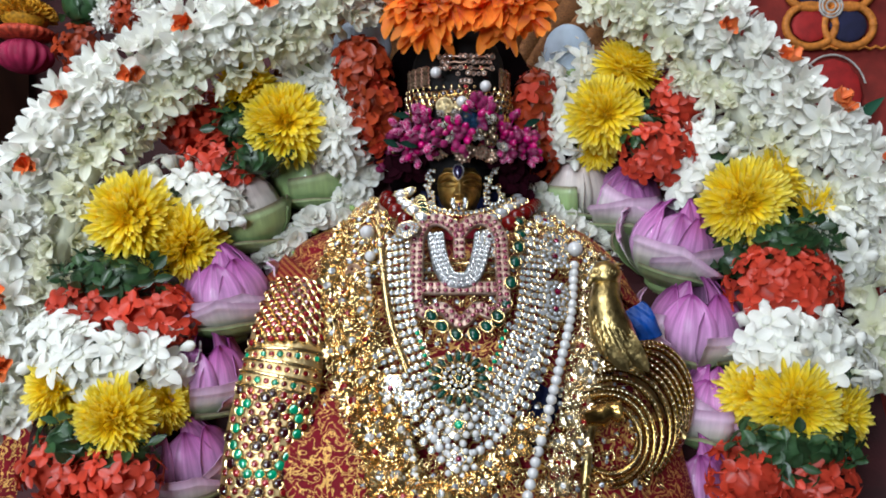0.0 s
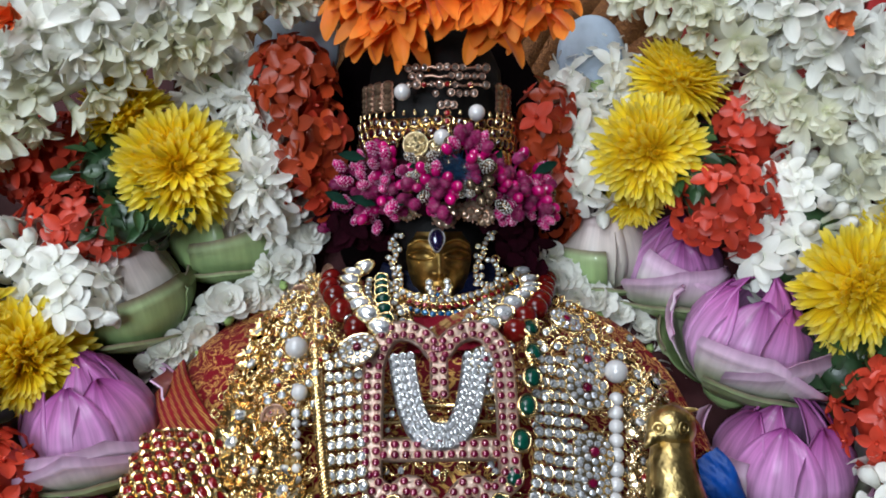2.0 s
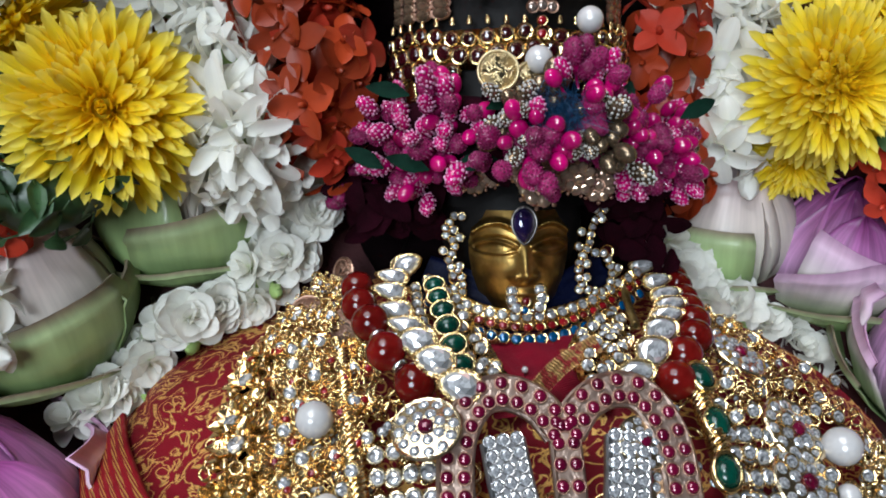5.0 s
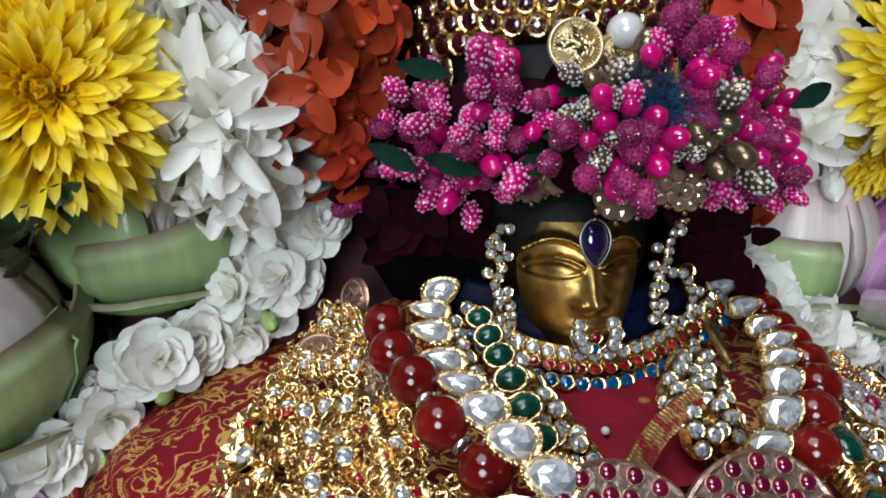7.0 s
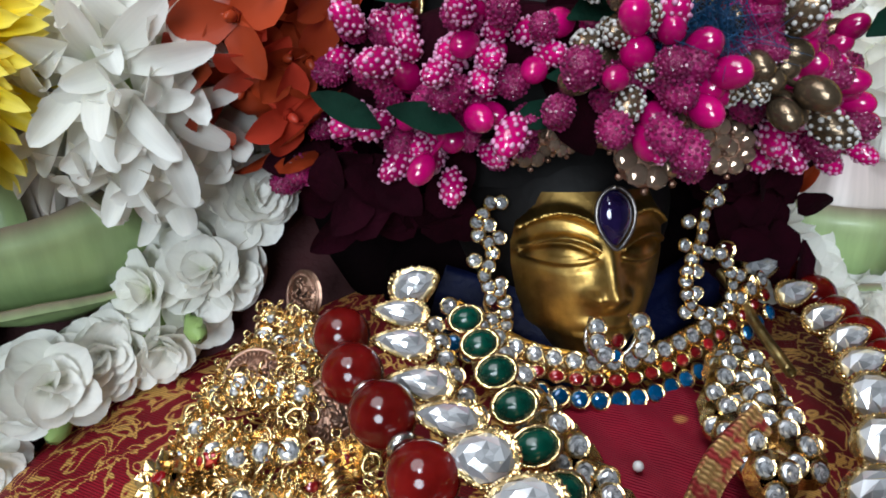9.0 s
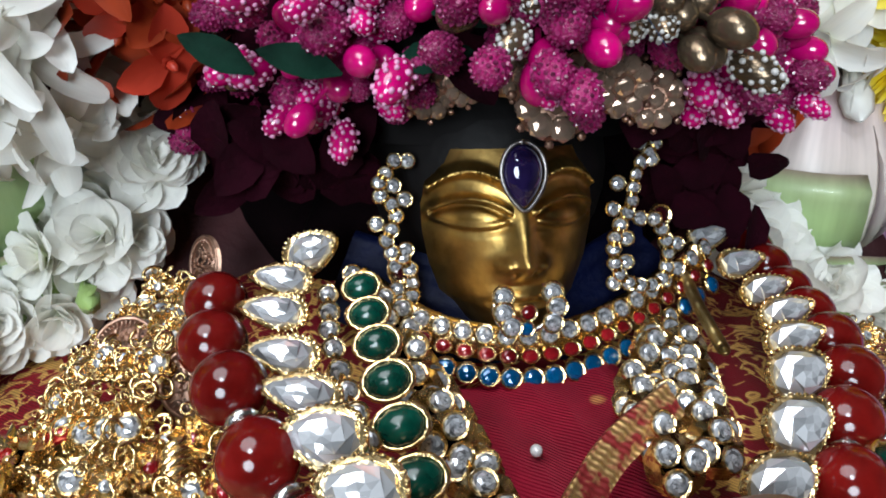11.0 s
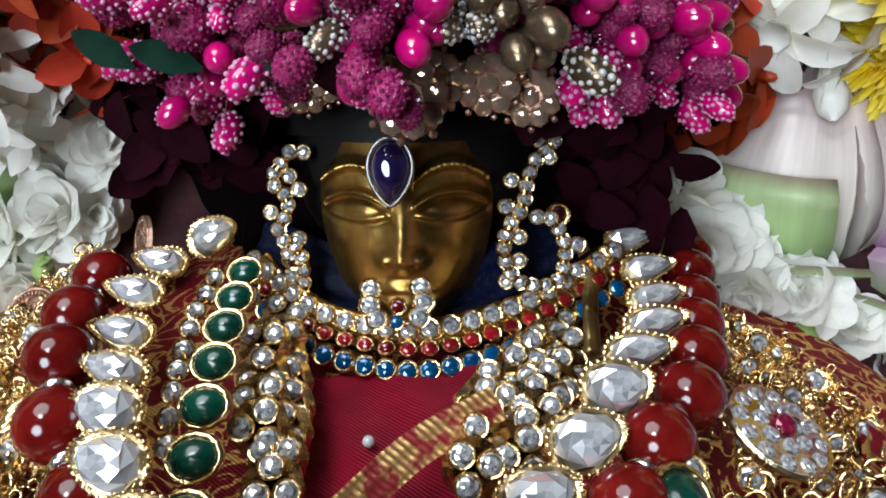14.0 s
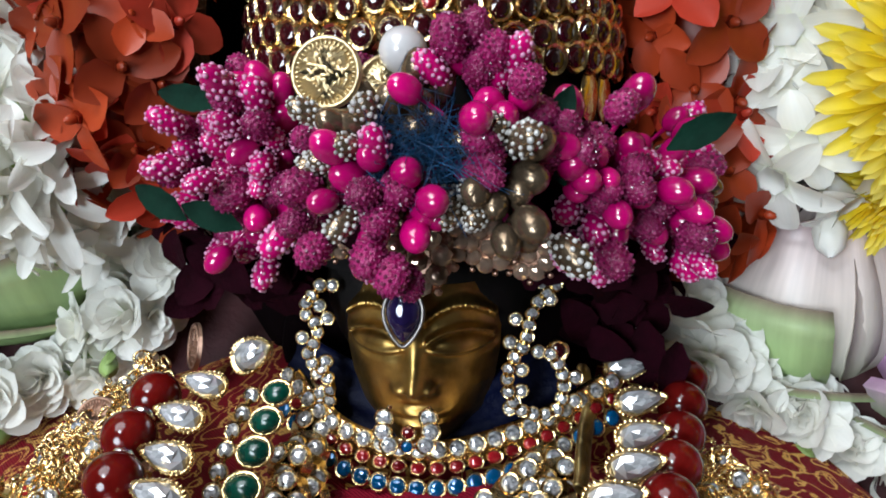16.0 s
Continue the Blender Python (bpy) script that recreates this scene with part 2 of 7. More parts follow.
PEARL = mat("pearl", (0.55, 0.53, 0.53), 0.2, 0.05, 0.06, 150, coat=0.6, obj_rand=0.1)
BLACK = mat("black_stone", (0.006, 0.005, 0.005), 0.6, 0, 0.2, 80, 0.2, 300, spec=0.2)
MAGENTA = mat("berry_magenta", (0.5, 0.002, 0.13), 0.16, 0, 0.2, 160, coat=0.7, obj_rand=0.35)
MAGENTA_SUGAR = mat("berry_sugared", (0.2, 0.003, 0.055), 0.25, 0, 0.3, 900, 0.6, 1800, obj_rand=0.4, col2=(0.3, 0.015, 0.11))
BERRY_DOT = mat("berry_dots", (0.6, 0.26, 0.42), 0.4, 0, 0.1, 300)
SUGAR_GRAIN = mat("sugar_grain", (0.3, 0.03, 0.12), 0.2, 0, 0.3, 300, island=0.5)
TAUPE = mat("berry_taupe", (0.24, 0.17, 0.11), 0.25, 0.8, 0.2, 200, 0.2, 600, obj_rand=0.3)
TAUPE_DOT = mat("berry_grey_dots", (0.5, 0.48, 0.46), 0.45, 0.1, 0.1, 300)
# magenta cloth taken to near-black: the wreath's inner shade is put into this colour
SHADED_MAGENTA = mat("shaded_magenta", (0.016, 0.0005, 0.004), 0.9, 0, 0.25, 120, 0.4, 700, island=0.4, spec=0.08)
DARK_LEAF = mat("dark_cloth_leaf", (0.003, 0.022, 0.013), 0.8, 0, 0.25, 120, 0.3, 700, island=0.4, spec=0.1)
BLUE_FIBRE = mat("blue_fibre", (0.003, 0.065, 0.17), 0.5, 0, 0.2, 200, island=0.4)
BLUE_CLOTH = mat("blue_cloth", (0.001, 0.003, 0.022), 0.6, 0, 0.25, 80, 0.4, 600, spec=0.15)
BRIGHT_BLUE = mat("bright_blue_cloth", (0.0, 0.06, 0.32), 0.5, 0, 0.25, 80, 0.4, 600)
SILK = brocade("red_silk_gold_motif", (0.2, 0.007, 0.015), (0.95, 0.6, 0.18), 130, 0.045, 0.022, 0.0, "vine", 620)
SILK_PLAIN = brocade("red_silk_gold_stripe", (0.24, 0.004, 0.02), (0.9, 0.55, 0.16), 40, 0.68, 0.72, weave=600)
MAROON = mat("maroon_cloth", (0.05, 0.006, 0.008), 0.8, 0, 0.3, 30, 0.4, 500)
WALL = mat("wall_paint", (0.16, 0.14, 0.12), 0.7, 0, 0.06, 3, 0.1, 120)
FLOOR = mat("floor_stone", (0.25, 0.22, 0.19), 0.5, 0, 0.2, 5, 0.1, 80)
WOOD = mat("dark_wood", (0.09, 0.04, 0.02), 0.45, 0, 0.3, 18, 0.3, 90)
CLOTH_RED = mat("banner_red", (0.23, 0.018, 0.012), 0.8, 0, 0.2, 60, 0.6, 900)
THREAD_GOLD = mat("thread_gold", (0.62, 0.2, 0.03), 0.6, 0.1, 0.2, 200, 0.6, 900)
THREAD_SILVER = mat("thread_silver", (0.5, 0.45, 0.42), 0.6, 0.1, 0.2, 200, 0.6, 900)
NAVY = mat("patch_navy", (0.012, 0.012, 0.05), 0.8, 0, 0.2, 100, 0.5, 900)
PATCH_RED = mat("patch_red", (0.36, 0.012, 0.012), 0.7, 0, 0.2, 100, 0.5, 900)
GLITTER = mat("gold_glitter_cloth", (0.2, 0.08, 0.025), 0.35, 0.7, 0.5, 700, 0.9, 900, col2=(0.08, 0.03, 0.012))
HOT_PINK = mat("pink_cloth", (0.3, 0.006, 0.05), 0.7, 0, 0.2, 90, 0.4, 700)
PALE_BLUE = mat("pale_blue_cloth", (0.38, 0.45, 0.55), 0.6, 0, 0.15, 60, 0.3, 500)

# ---- mesh tools ----
RND = random.Random(5)


class Build:
    def __init__(self):
        self.v, self.f, self.m, self.a, self.n = [], [], [], [], 0

    def add(self, geo, m=None, slot=0):
        v, f, a = geo
        if a.ndim == 1:
            a = np.stack([a, np.zeros(len(a))], 1)
        if m is not None:
            r = np.array(m)
            v = v @ r[:3, :3].T + r[:3, 3]
        self.v.append(v)
        self.a.append(a)
        k = self.n
        self.f.extend([tuple(i + k for i in q) for q in f])
        self.m.extend([slot] * len(f))
        self.n += len(v)
        return self

    def data(self, name, mats, smooth=True):
        me = bpy.data.meshes.new(name)
        me.from_pydata(np.concatenate(self.v).tolist(), [], self.f)
        for x in mats if isinstance(mats, (list, tuple)) else [mats]:
            me.materials.append(x)
        me.polygons.foreach_set("material_index", self.m)
        me.polygons.foreach_set("use_smooth", [smooth] * len(self.f))
        both = np.concatenate(self.a).astype(np.float32)
        for k, key in enumerate(("along", "across")):
            at = me.attributes.new(key, "FLOAT", "POINT")
            at.data.foreach_set("value", np.ascontiguousarray(both[:, k]))
        me.update()
        return me


def sphere(r=1.0, seg=12, rings=8, s=(1, 1, 1)):
    v, f = [], []
    for i in range(rings + 1):
        th = math.pi * i / rings
        for j in range(seg):
            ph = 2 * math.pi * j / seg
            v.append((r * s[0] * math.sin(th) * math.cos(ph), r * s[1] * math.sin(th) * math.sin(ph), r * s[2] * math.cos(th)))
    for i in range(rings):
        for j in range(seg):
            f.append((i * seg + j, (i + 1) * seg + j, (i + 1) * seg + (j + 1) % seg, i * seg + (j + 1) % seg))
    return np.array(v), f, np.array([(1 - math.cos(math.pi * (i // seg) / rings)) / 2 for i in range(len(v))])


def ring(R, r, n=20, m=6, s=(1, 1, 1)):
    v, f = [], []
    for i in range(n):
        a = 2 * math.pi * i / n
        for j in range(m):
            b = 2 * math.pi * j / m
            v.append(((R + r * math.cos(b)) * math.cos(a) * s[0], (R + r * math.cos(b)) * math.sin(a) * s[1], r * math.sin(b) * s[2]))
    for i in range(n):
        for j in range(m):
            f.append((i * m + j, ((i + 1) % n) * m + j, ((i + 1) % n) * m + (j + 1) % m, i * m + (j + 1) % m))
    return np.array(v), f, np.zeros(len(v))


def tube(path, radii, m=8, flat=1.0, side=None):
    """A swept tube; radii one number or one a point; flat squeezes it along the second cross axis."""
    p = [Vector(q) for q in path]
    n = len(p)
    rr = list(radii) if isinstance(radii, (list, tuple, np.ndarray)) else [radii] * n
    ref = Vector(side) if side else Vector((0.02, 1, 0.03))
    v, f, a = [], [], []
    for i in range(n):
        t = (p[min(i + 1, n - 1)] - p[max(i - 1, 0)]).normalized()
        s1 = t.cross(ref)
        s1 = s1.normalized() if s1.length > 1e-6 else Vector((1, 0, 0))
        s2 = t.cross(s1).normalized()
        for j in range(m):
            b = 2 * math.pi * j / m
            v.append(p[i] + s1 * (rr[i] * math.cos(b)) + s2 * (rr[i] * flat * math.sin(b)))
            a.append(i / max(1, n - 1))
    for i in range(n - 1):
        for j in range(m):
            f.append((i * m + j, i * m + (j + 1) % m, (i + 1) * m + (j + 1) % m, (i + 1) * m + j))
    f.append(tuple(range(m)))
    f.append(tuple(range((n - 1) * m, n * m))[::-1])
    return np.array([tuple(q) for q in v]), f, np.array(a)


def petal(L, W, n=4, elev=0.6, curl=0.3, cup=0.2, p=0.8, q=0.8, base=0.3, blunt=0.0, fold=0.0):
    """A petal along +X, rising by elev and bending by curl, with a middle rib."""
    v, f, a = [], [], []
    x = z = 0.0
    for i in range(n + 1):
        t = 1 - (1 - i / n) ** 1.7
        ang = elev + curl * t
        if i:
            x += L * (t - last) * math.cos(ang)
            z += L * (t - last) * math.sin(ang)
        last = t
        w = W / 2 * max(base * (1 - t) ** 2 + blunt * t ** 3, max(0.0, math.sin(math.pi * min(1, t ** p))) ** q, 0.02)
        nx, nz = -math.sin(ang), math.cos(ang)
        for k in (-1, -0.55, 0, 0.55, 1):
            h = w * (cup * k * k - fold * (k == 0))
            v.append((x + nx * h, k * w, z + nz * h))
            a.append((t, k))
    for i in range(n):
        for j in range(4):
            f.append((i * 5 + j, i * 5 + 5 + j, i * 5 + 6 + j, i * 5 + 1 + j))
    return np.array(v), f, np.array(a)


def gem(r, n=8, h=0.55, table=0.55, s=(1, 1, 1)):
    """A cut stone: small table, slanting crown facets, short pavilion; axis +Z; sharp facets that share no corner, so
    each can take its own painted glint.
    """
    v, f = [], []
    for rad, z, off in ((table * 0.55, h * 1.15, 0.5), (0.62, h, 0), (0.86, h * 0.6, 0.5), (1.0, 0.05, 0), (0.8, -0.3, 0)):
        for i in range(n):
            a = 2 * math.pi * (i + off) / n
            v.append((r * rad * math.cos(a) * s[0], r * rad * math.sin(a) * s[1], r * z * s[2]))
    top = (0.0, 0.0, r * h * 1.17 * s[2])
    v.append(top)
    for i in range(n):
        f.append((5 * n, i, (i + 1) % n))
    for k in range(4):
        for i in range(n):
            a0, a1, b0, b1 = k * n + i, k * n + (i + 1) % n, (k + 1) * n + i, (k + 1) * n + (i + 1) % n
            f += [(a0, b0, b1), (a0, b1, a1)]
    v = np.array(v)
    flat = np.concatenate([v[list(q)] for q in f])
    return flat, [(3 * i, 3 * i + 1, 3 * i + 2) for i in range(len(f))], np.zeros(len(flat))


def turn(axis, a):
    return Matrix.Rotation(a, 4, axis)


def move(x, y, z):
    return Matrix.Translation((x, y, z))


def facing(loc, normal, spin=0.0, s=1.0, up=None):
    """A pose whose +Z is the normal and whose +Y is as near up as can be."""
    z = Vector(normal).normalized()
    u = Vector(up) if up else Vector((0, 0, 1))
    x = u.cross(z)
    if x.length < 1e-4:
        x = Vector((1, 0, 0))
    x.normalize()
    y = z.cross(x)
    r = Matrix((x, y, z)).transposed().to_4x4()
    sc = s if isinstance(s, (tuple, list)) else (s, s, s)
    return Matrix.Translation(loc) @ r @ turn("Z", spin) @ Matrix.Diagonal((*sc, 1))


def thing(name, loc, label, category, group="", kind=""):
    o = new(name)
    o.empty_display_size = 0.01
    o.location = loc
    tagged(o, label, category, group, kind)
    return o


def put(name, data, parent=None, m=None, label=""):
    """One mesh object at the world pose m, under a parent whose own pose is a plain move."""
    o = new(name, data)
    w = m if m is not None else Matrix.Identity(4)
    if parent is not None:
        o.parent = parent
        up, base = parent, Matrix.Identity(4)
        while up is not None:
            base = up.matrix_basis @ base
            up = up.parent
        o.matrix_basis = base.inverted() @ w
    else:
        o.matrix_basis = w
    if label:
        tagged(o, label)
    return o


def smooth_path(pts, n):
    """n points at even steps along a smooth curve through pts."""
    P = [Vector(q) for q in pts]
    P = [2 * P[0] - P[1]] + P + [2 * P[-1] - P[-2]]
    dense = []
    for i in range(1, len(P) - 2):
        for k in range(24):
            t = k / 24
            a, b, c, d = P[i - 1], P[i], P[i + 1], P[i + 2]
            dense.append(0.5 * (2 * b + (c - a) * t + (2 * a - 5 * b + 4 * c - d) * t * t + (3 * b - a - 3 * c + d) * t ** 3))
    dense.append(P[-2])
    acc = [0.0]
    for i in range(1, len(dense)):
        acc.append(acc[-1] + (dense[i] - dense[i - 1]).length)
    out, j = [], 0
    for k in range(n):
        s = acc[-1] * k / (n - 1)
        while j < len(acc) - 2 and acc[j + 1] < s:
            j += 1
        w = (s - acc[j]) / max(1e-9, acc[j + 1] - acc[j])
        out.append(dense[j].lerp(dense[j + 1], min(1, w)))
    return out


def length(pts):
    q = smooth_path(pts, 60)
    return sum((q[i + 1] - q[i]).length for i in range(59))


def box(x0, x1, y0, y1, z0, z1):
    v = np.array([(x, y, z) for x in (x0, x1) for y in (y0, y1) for z in (z0, z1)], float)
    f = [(0, 1, 3, 2), (4, 6, 7, 5), (0, 4, 5, 1), (2, 3, 7, 6), (0, 2, 6, 4), (1, 5, 7, 3)]
    return v, f, np.zeros(8)


def plate(outline, t):
    """A flat plate of thickness t from a closed outline in x, y."""
    n = len(outline)
    v = [(x, y, 0.0) for x, y in outline] + [(x, y, t) for x, y in outline]
    f = [tuple(range(n))[::-1], tuple(range(n, 2 * n))] + [(i, (i + 1) % n, n + (i + 1) % n, n + i) for i in range(n)]
    return np.array(v), f, np.zeros(2 * n)


def interp(x, xs, ys):
    return float(np.interp(x, xs, ys))


# the dressed figure's front: the jewels' surface and the silk behind it
MID = 0.011
HZ = (0.98, 1.05, 1.12, 1.16, 1.19, 1.21, 1.225, 1.24, 1.26)
HW = (0.160, 0.150, 0.138, 0.130, 0.117, 0.095, 0.075, 0.050, 0.02)
HY = (0.425, 0.445, 0.483, 0.510, 0.530, 0.543, 0.562, 0.598, 0.63)
GZ = (0.98, 1.05, 1.12, 1.16, 1.19, 1.205, 1.214, 1.222, 1.24, 1.26)
GY = (0.437, 0.457, 0.494, 0.521, 0.548, 0.569, 0.589, 0.618, 0.635, 0.65)


def chest(x, z):
    w = interp(z, HZ, HW)
    k = min(0.97, ((x - MID) / w) ** 2)
    return interp(z, HZ, HY) + 0.08 * (1 - math.sqrt(1 - k))


def chest_normal(x, z):
    e = 0.004
    dx = (chest(x + e, z) - chest(x - e, z)) / (2 * e)
    dz = (chest(x, z + e) - chest(x, z - e)) / (2 * e)
    return Vector((dx, -1, dz)).normalized()


def lean(z):
    """The slope on which the flowers lie."""
    return 0.60 + (z - 1.25) * 0.5


SLOPE = Vector((0, -1, 0.5)).normalized()
# ---- the room and the altar ----


def slab(name, b, material, label=""):
    o = put(name, Build().add(box(*b)).data(name, material, False))
    tagged(o, label, "", "", "structure")
    return o


slab("floor", (-2.0, 2.0, -2.6, 1.3, -0.1, 0.0), FLOOR, "worn brown stone floor")
slab("ceiling", (-2.0, 2.0, -2.6, 1.3, 2.75, 2.85), WALL, "plain painted ceiling")
slab("wall_back", (-2.0, 2.0, 1.3, 1.4, 0.0, 2.75), WALL, "plain painted wall")
slab("wall_front", (-2.0, 2.0, -2.7, -2.6, 0.0, 2.75), WALL, "plain painted wall")
slab("wall_left", (-2.1, -2.0, -2.6, 1.3, 0.0, 2.75), WALL, "plain painted wall")
slab("wall_right", (2.0, 2.1, -2.6, 1.3, 0.0, 2.75), WALL, "plain painted wall")
altar = thing("altar_table", (0, 0.75, 0), "dark wooden altar table under the dressed statue", "table")
put("tabletop", Build().add(box(-0.6, 0.6, 0.36, 1.15, 0.95, 0.98)).data("tabletop", WOOD, False), altar)
for sx in (-0.56, 0.5):
    for sy in (0.4, 1.06):
        put("leg", Build().add(box(sx, sx + 0.06, sy, sy + 0.06, 0.0, 0.95)).data("leg", WOOD, False), altar)

# a leaning board behind the flowers, covered in maroon cloth
out = []
for i in range(25):
    a = math.pi * i / 24
    out.append((0.012 - 0.3 * math.cos(a), 0.30 + 0.16 * math.sin(a)))
out += [(0.312, 0.0), (-0.288, 0.0)]
SL = Matrix.Translation((0, lean(0.98) + 0.075, 0.98)) @ turn("X", math.atan2(1, 0.5))
tagged(put("flower_backing", Build().add(plate(out, 0.012)).data("flower_backing", MAROON, False), None, SL), "leaning arched board covered in dark maroon cloth", "backdrop board", "", "structure")

# ---- flowers ----


def tilt_petals(b, count, L, W, elev, mats=0, jit=0.15, z=0.0, r0=0.0, start=0.0, **kw):
    for i in range(count):
        a = start + 2 * math.pi * (i + RND.uniform(-jit, jit)) / count
        g = petal(L * RND.uniform(0.86, 1.1), W * RND.uniform(0.88, 1.1), elev=elev + RND.uniform(-0.12, 0.12), **kw)
        b.add(g, turn("Z", a) @ move(r0, 0, z) @ turn("X", RND.uniform(-0.25, 0.25)), mats)


def jasmine_mesh(material, open_=0.7, L=0.011, W=0.0072, n=6):
    b = Build()
    tilt_petals(b, n, L, W, open_, n=6, curl=-0.6 if open_ < 1 else -0.2, cup=0.4, p=1.25, q=0.6, base=0.45, z=0.004)
    tilt_petals(b, 3, L * 0.75, W * 0.85, open_ + 0.4, n=4, curl=0.3, cup=0.34, p=1.15, q=0.55, base=0.5, z=0.005, start=0.5)
    b.add(tube([(0, 0, -0.008), (0, 0, 0.0), (0, 0, 0.006)], [0.0012, 0.0016, 0.0025], 6))
    return b.data("blossom", material)


def bud_mesh(material):
    b = Build()
    b.add(tube([(0, 0, -0.004), (0, 0, 0.004), (0.0004, 0, 0.009), (0.0006, 0, 0.0125), (0.0006, 0, 0.0145)], [0.0013, 0.0018, 0.0036, 0.003, 0.0005], 7))
    tilt_petals(b, 3, 0.011, 0.006, 1.25, n=3, curl=0.3, cup=0.4, p=0.7, q=0.7, base=0.5, z=0.002, r0=0.001)
    return b.data("bud", material)


def tuberose_mesh(material):
    b = Build()
    tilt_petals(b, 6, 0.0125, 0.0066, 0.55, n=5, curl=-0.9, cup=0.34, p=1.1, q=0.55, base=0.5, z=0.006)
    b.add(tube([(0, 0, -0.010), (0, 0, 0.0), (0, 0, 0.008)], [0.0014, 0.0018, 0.003], 6))
    return b.data("tuberose", material)


def long_petal_mesh(material):
    """A spidery bloom of narrow hanging petals."""
    b = Build()
    tilt_petals(b, 9, 0.021, 0.0056, 0.7, n=7, curl=-0.7, cup=0.42, p=1.5, q=0.42, base=0.5, jit=0.3)
    tilt_petals(b, 5, 0.017, 0.0052, 1.1, n=6, curl=-0.3, cup=0.42, p=1.5, q=0.42, base=0.5, jit=0.3)
    return b.data("narrow_bloom", material)


def double_mesh(material):
    """A full white bloom of broad ruffled petals, upright in the middle."""
    b = Build()
    for k, (c, L, e) in enumerate(((6, 0.0138, 0.1), (5, 0.0128, 0.6), (4, 0.011, 1.0), (3, 0.009, 1.3))):
        tilt_petals(b, c, L, L * 0.86, e, n=6, curl=RND.uniform(-0.6, 0.2), cup=0.3, p=1.3, q=0.45, base=0.5, z=0.0008 * k, start=k * 0.45, jit=0.3)
    b.add(sphere(0.0045, 8, 5, (1, 1, 0.8)), move(0, 0, -0.002), 1)
    b.add(tube([(0, 0, -0.008), (0, 0, -0.003)], [0.0013, 0.002], 6), None, 1)
    return b.data("double_blossom", [material, LEAF_PALE])


def ixora_mesh(material):
    b = Build()
    tilt_petals(b, 4, 0.0092, 0.0066, 0.2, n=5, curl=-0.3, cup=0.25, p=0.95, q=0.7, base=0.35, z=0.004, jit=0.12)
    b.add(tube([(0, 0, -0.010), (0, 0, 0.0), (0, 0, 0.005)], [0.0007, 0.0008, 0.0011], 5))
    b.add(sphere(0.0009, 6, 4, (1, 1, 1.6)), move(0, 0, 0.0055))
    return b.data("ixora_blossom", material)


def leaf_mesh(material, L=0.015, W=0.0085):
    b = Build()
    b.add(petal(L, W, 5, 0.25, -0.5, 0.25, 0.85, 0.75, 0.1, 0, 0.12))
    b.add(tube([(-0.006, 0, -0.002), (0, 0, 0), (0.003, 0, 0.0006)], [0.0006, 0.0005, 0.0003], 5))
    return b.data("leaf", material)


JAS = [jasmine_mesh(WHITE, o, L, 0.0068, 6) for o, L in ((0.7, 0.0165), (0.9, 0.0175), (0.5, 0.016), (1.1, 0.017))]
CRM = [jasmine_mesh(CREAM, o, L, 0.0074, 6) for o, L in ((0.75, 0.016), (1.05, 0.0165), (1.25, 0.016))] + [bud_mesh(CREAM)]
TUB = [tuberose_mesh(WHITE) for _ in range(3)] + [bud_mesh(WHITE)]
LONGP = [long_petal_mesh(WHITE) for _ in range(3)]
DBL = [double_mesh(WHITE) for _ in range(5)]
IXO = [ixora_mesh(RED_FLOWER) for _ in range(4)]
IXO2 = [ixora_mesh(ORANGE_FLOWER) for _ in range(3)]
LEAVES = [leaf_mesh(LEAF), leaf_mesh(LEAF, 0.013, 0.0095), leaf_mesh(LEAF, 0.018, 0.008)]
GREENBUD = bud_mesh(LEAF_PALE)


def garland(name, pts, radius, kinds, label, step=0.0125, around=8, size=1.0, bits=None):
    n = max(4, int(length(pts) / step))
    q = smooth_path(pts, n)
    g = thing(name, q[0], label, "garland", "flower garlands of the arch")
    put("cord", Build().add(tube(q, radius * 0.72, 10)).data("cord", kinds[0].materials[0]), g)
    for i in range(n):
        t = (q[min(i + 1, n - 1)] - q[max(i - 1, 0)]).normalized()
        s1 = t.cross(Vector((0, 1, 0))).normalized()
        s2 = t.cross(s1).normalized()
        if s2.y > 0:
            s2 = -s2
        for j in range(around):
            a = math.pi * (-0.22 + 1.44 * (j + 0.5 * (i % 2) + RND.uniform(-0.3, 0.3)) / around)
            d = (s1 * math.cos(a) + s2 * math.sin(a) + t * RND.uniform(-0.45, 0.45)).normalized()
            k = kinds[min(len(kinds) - 1, int(RND.random() ** 1.1 * len(kinds)))]
            put("blossom", k, g, facing(q[i] + d * radius * 0.72 + t * RND.uniform(-0.003, 0.003), d, RND.uniform(0, 6.28), size * RND.uniform(0.9, 1.2)))
        if bits and i % bits == 2:
            d = (s2 + s1 * RND.uniform(-0.5, 0.5)).normalized()
            for _ in range(3):
                put("orange_petal", ORBIT[RND.randrange(2)], g, facing(q[i] + d * (radius + 0.013) + t * RND.uniform(-0.005, 0.005), d + Vector((RND.uniform(-0.5, 0.5), 0, RND.uniform(-0.5, 0.5))), RND.uniform(0, 6.28), RND.uniform(0.8, 1.2)), "folded orange petal")
    return g


def orange_bit():
    b = Build()
    tilt_petals(b, 3, 0.011, 0.008, 0.7, n=4, curl=0.5, cup=0.5, p=0.7, q=0.6, base=0.5, blunt=0.5)
    return b.data("orange_petal", ORANGE_BIT)


ORBIT = [orange_bit(), orange_bit()]

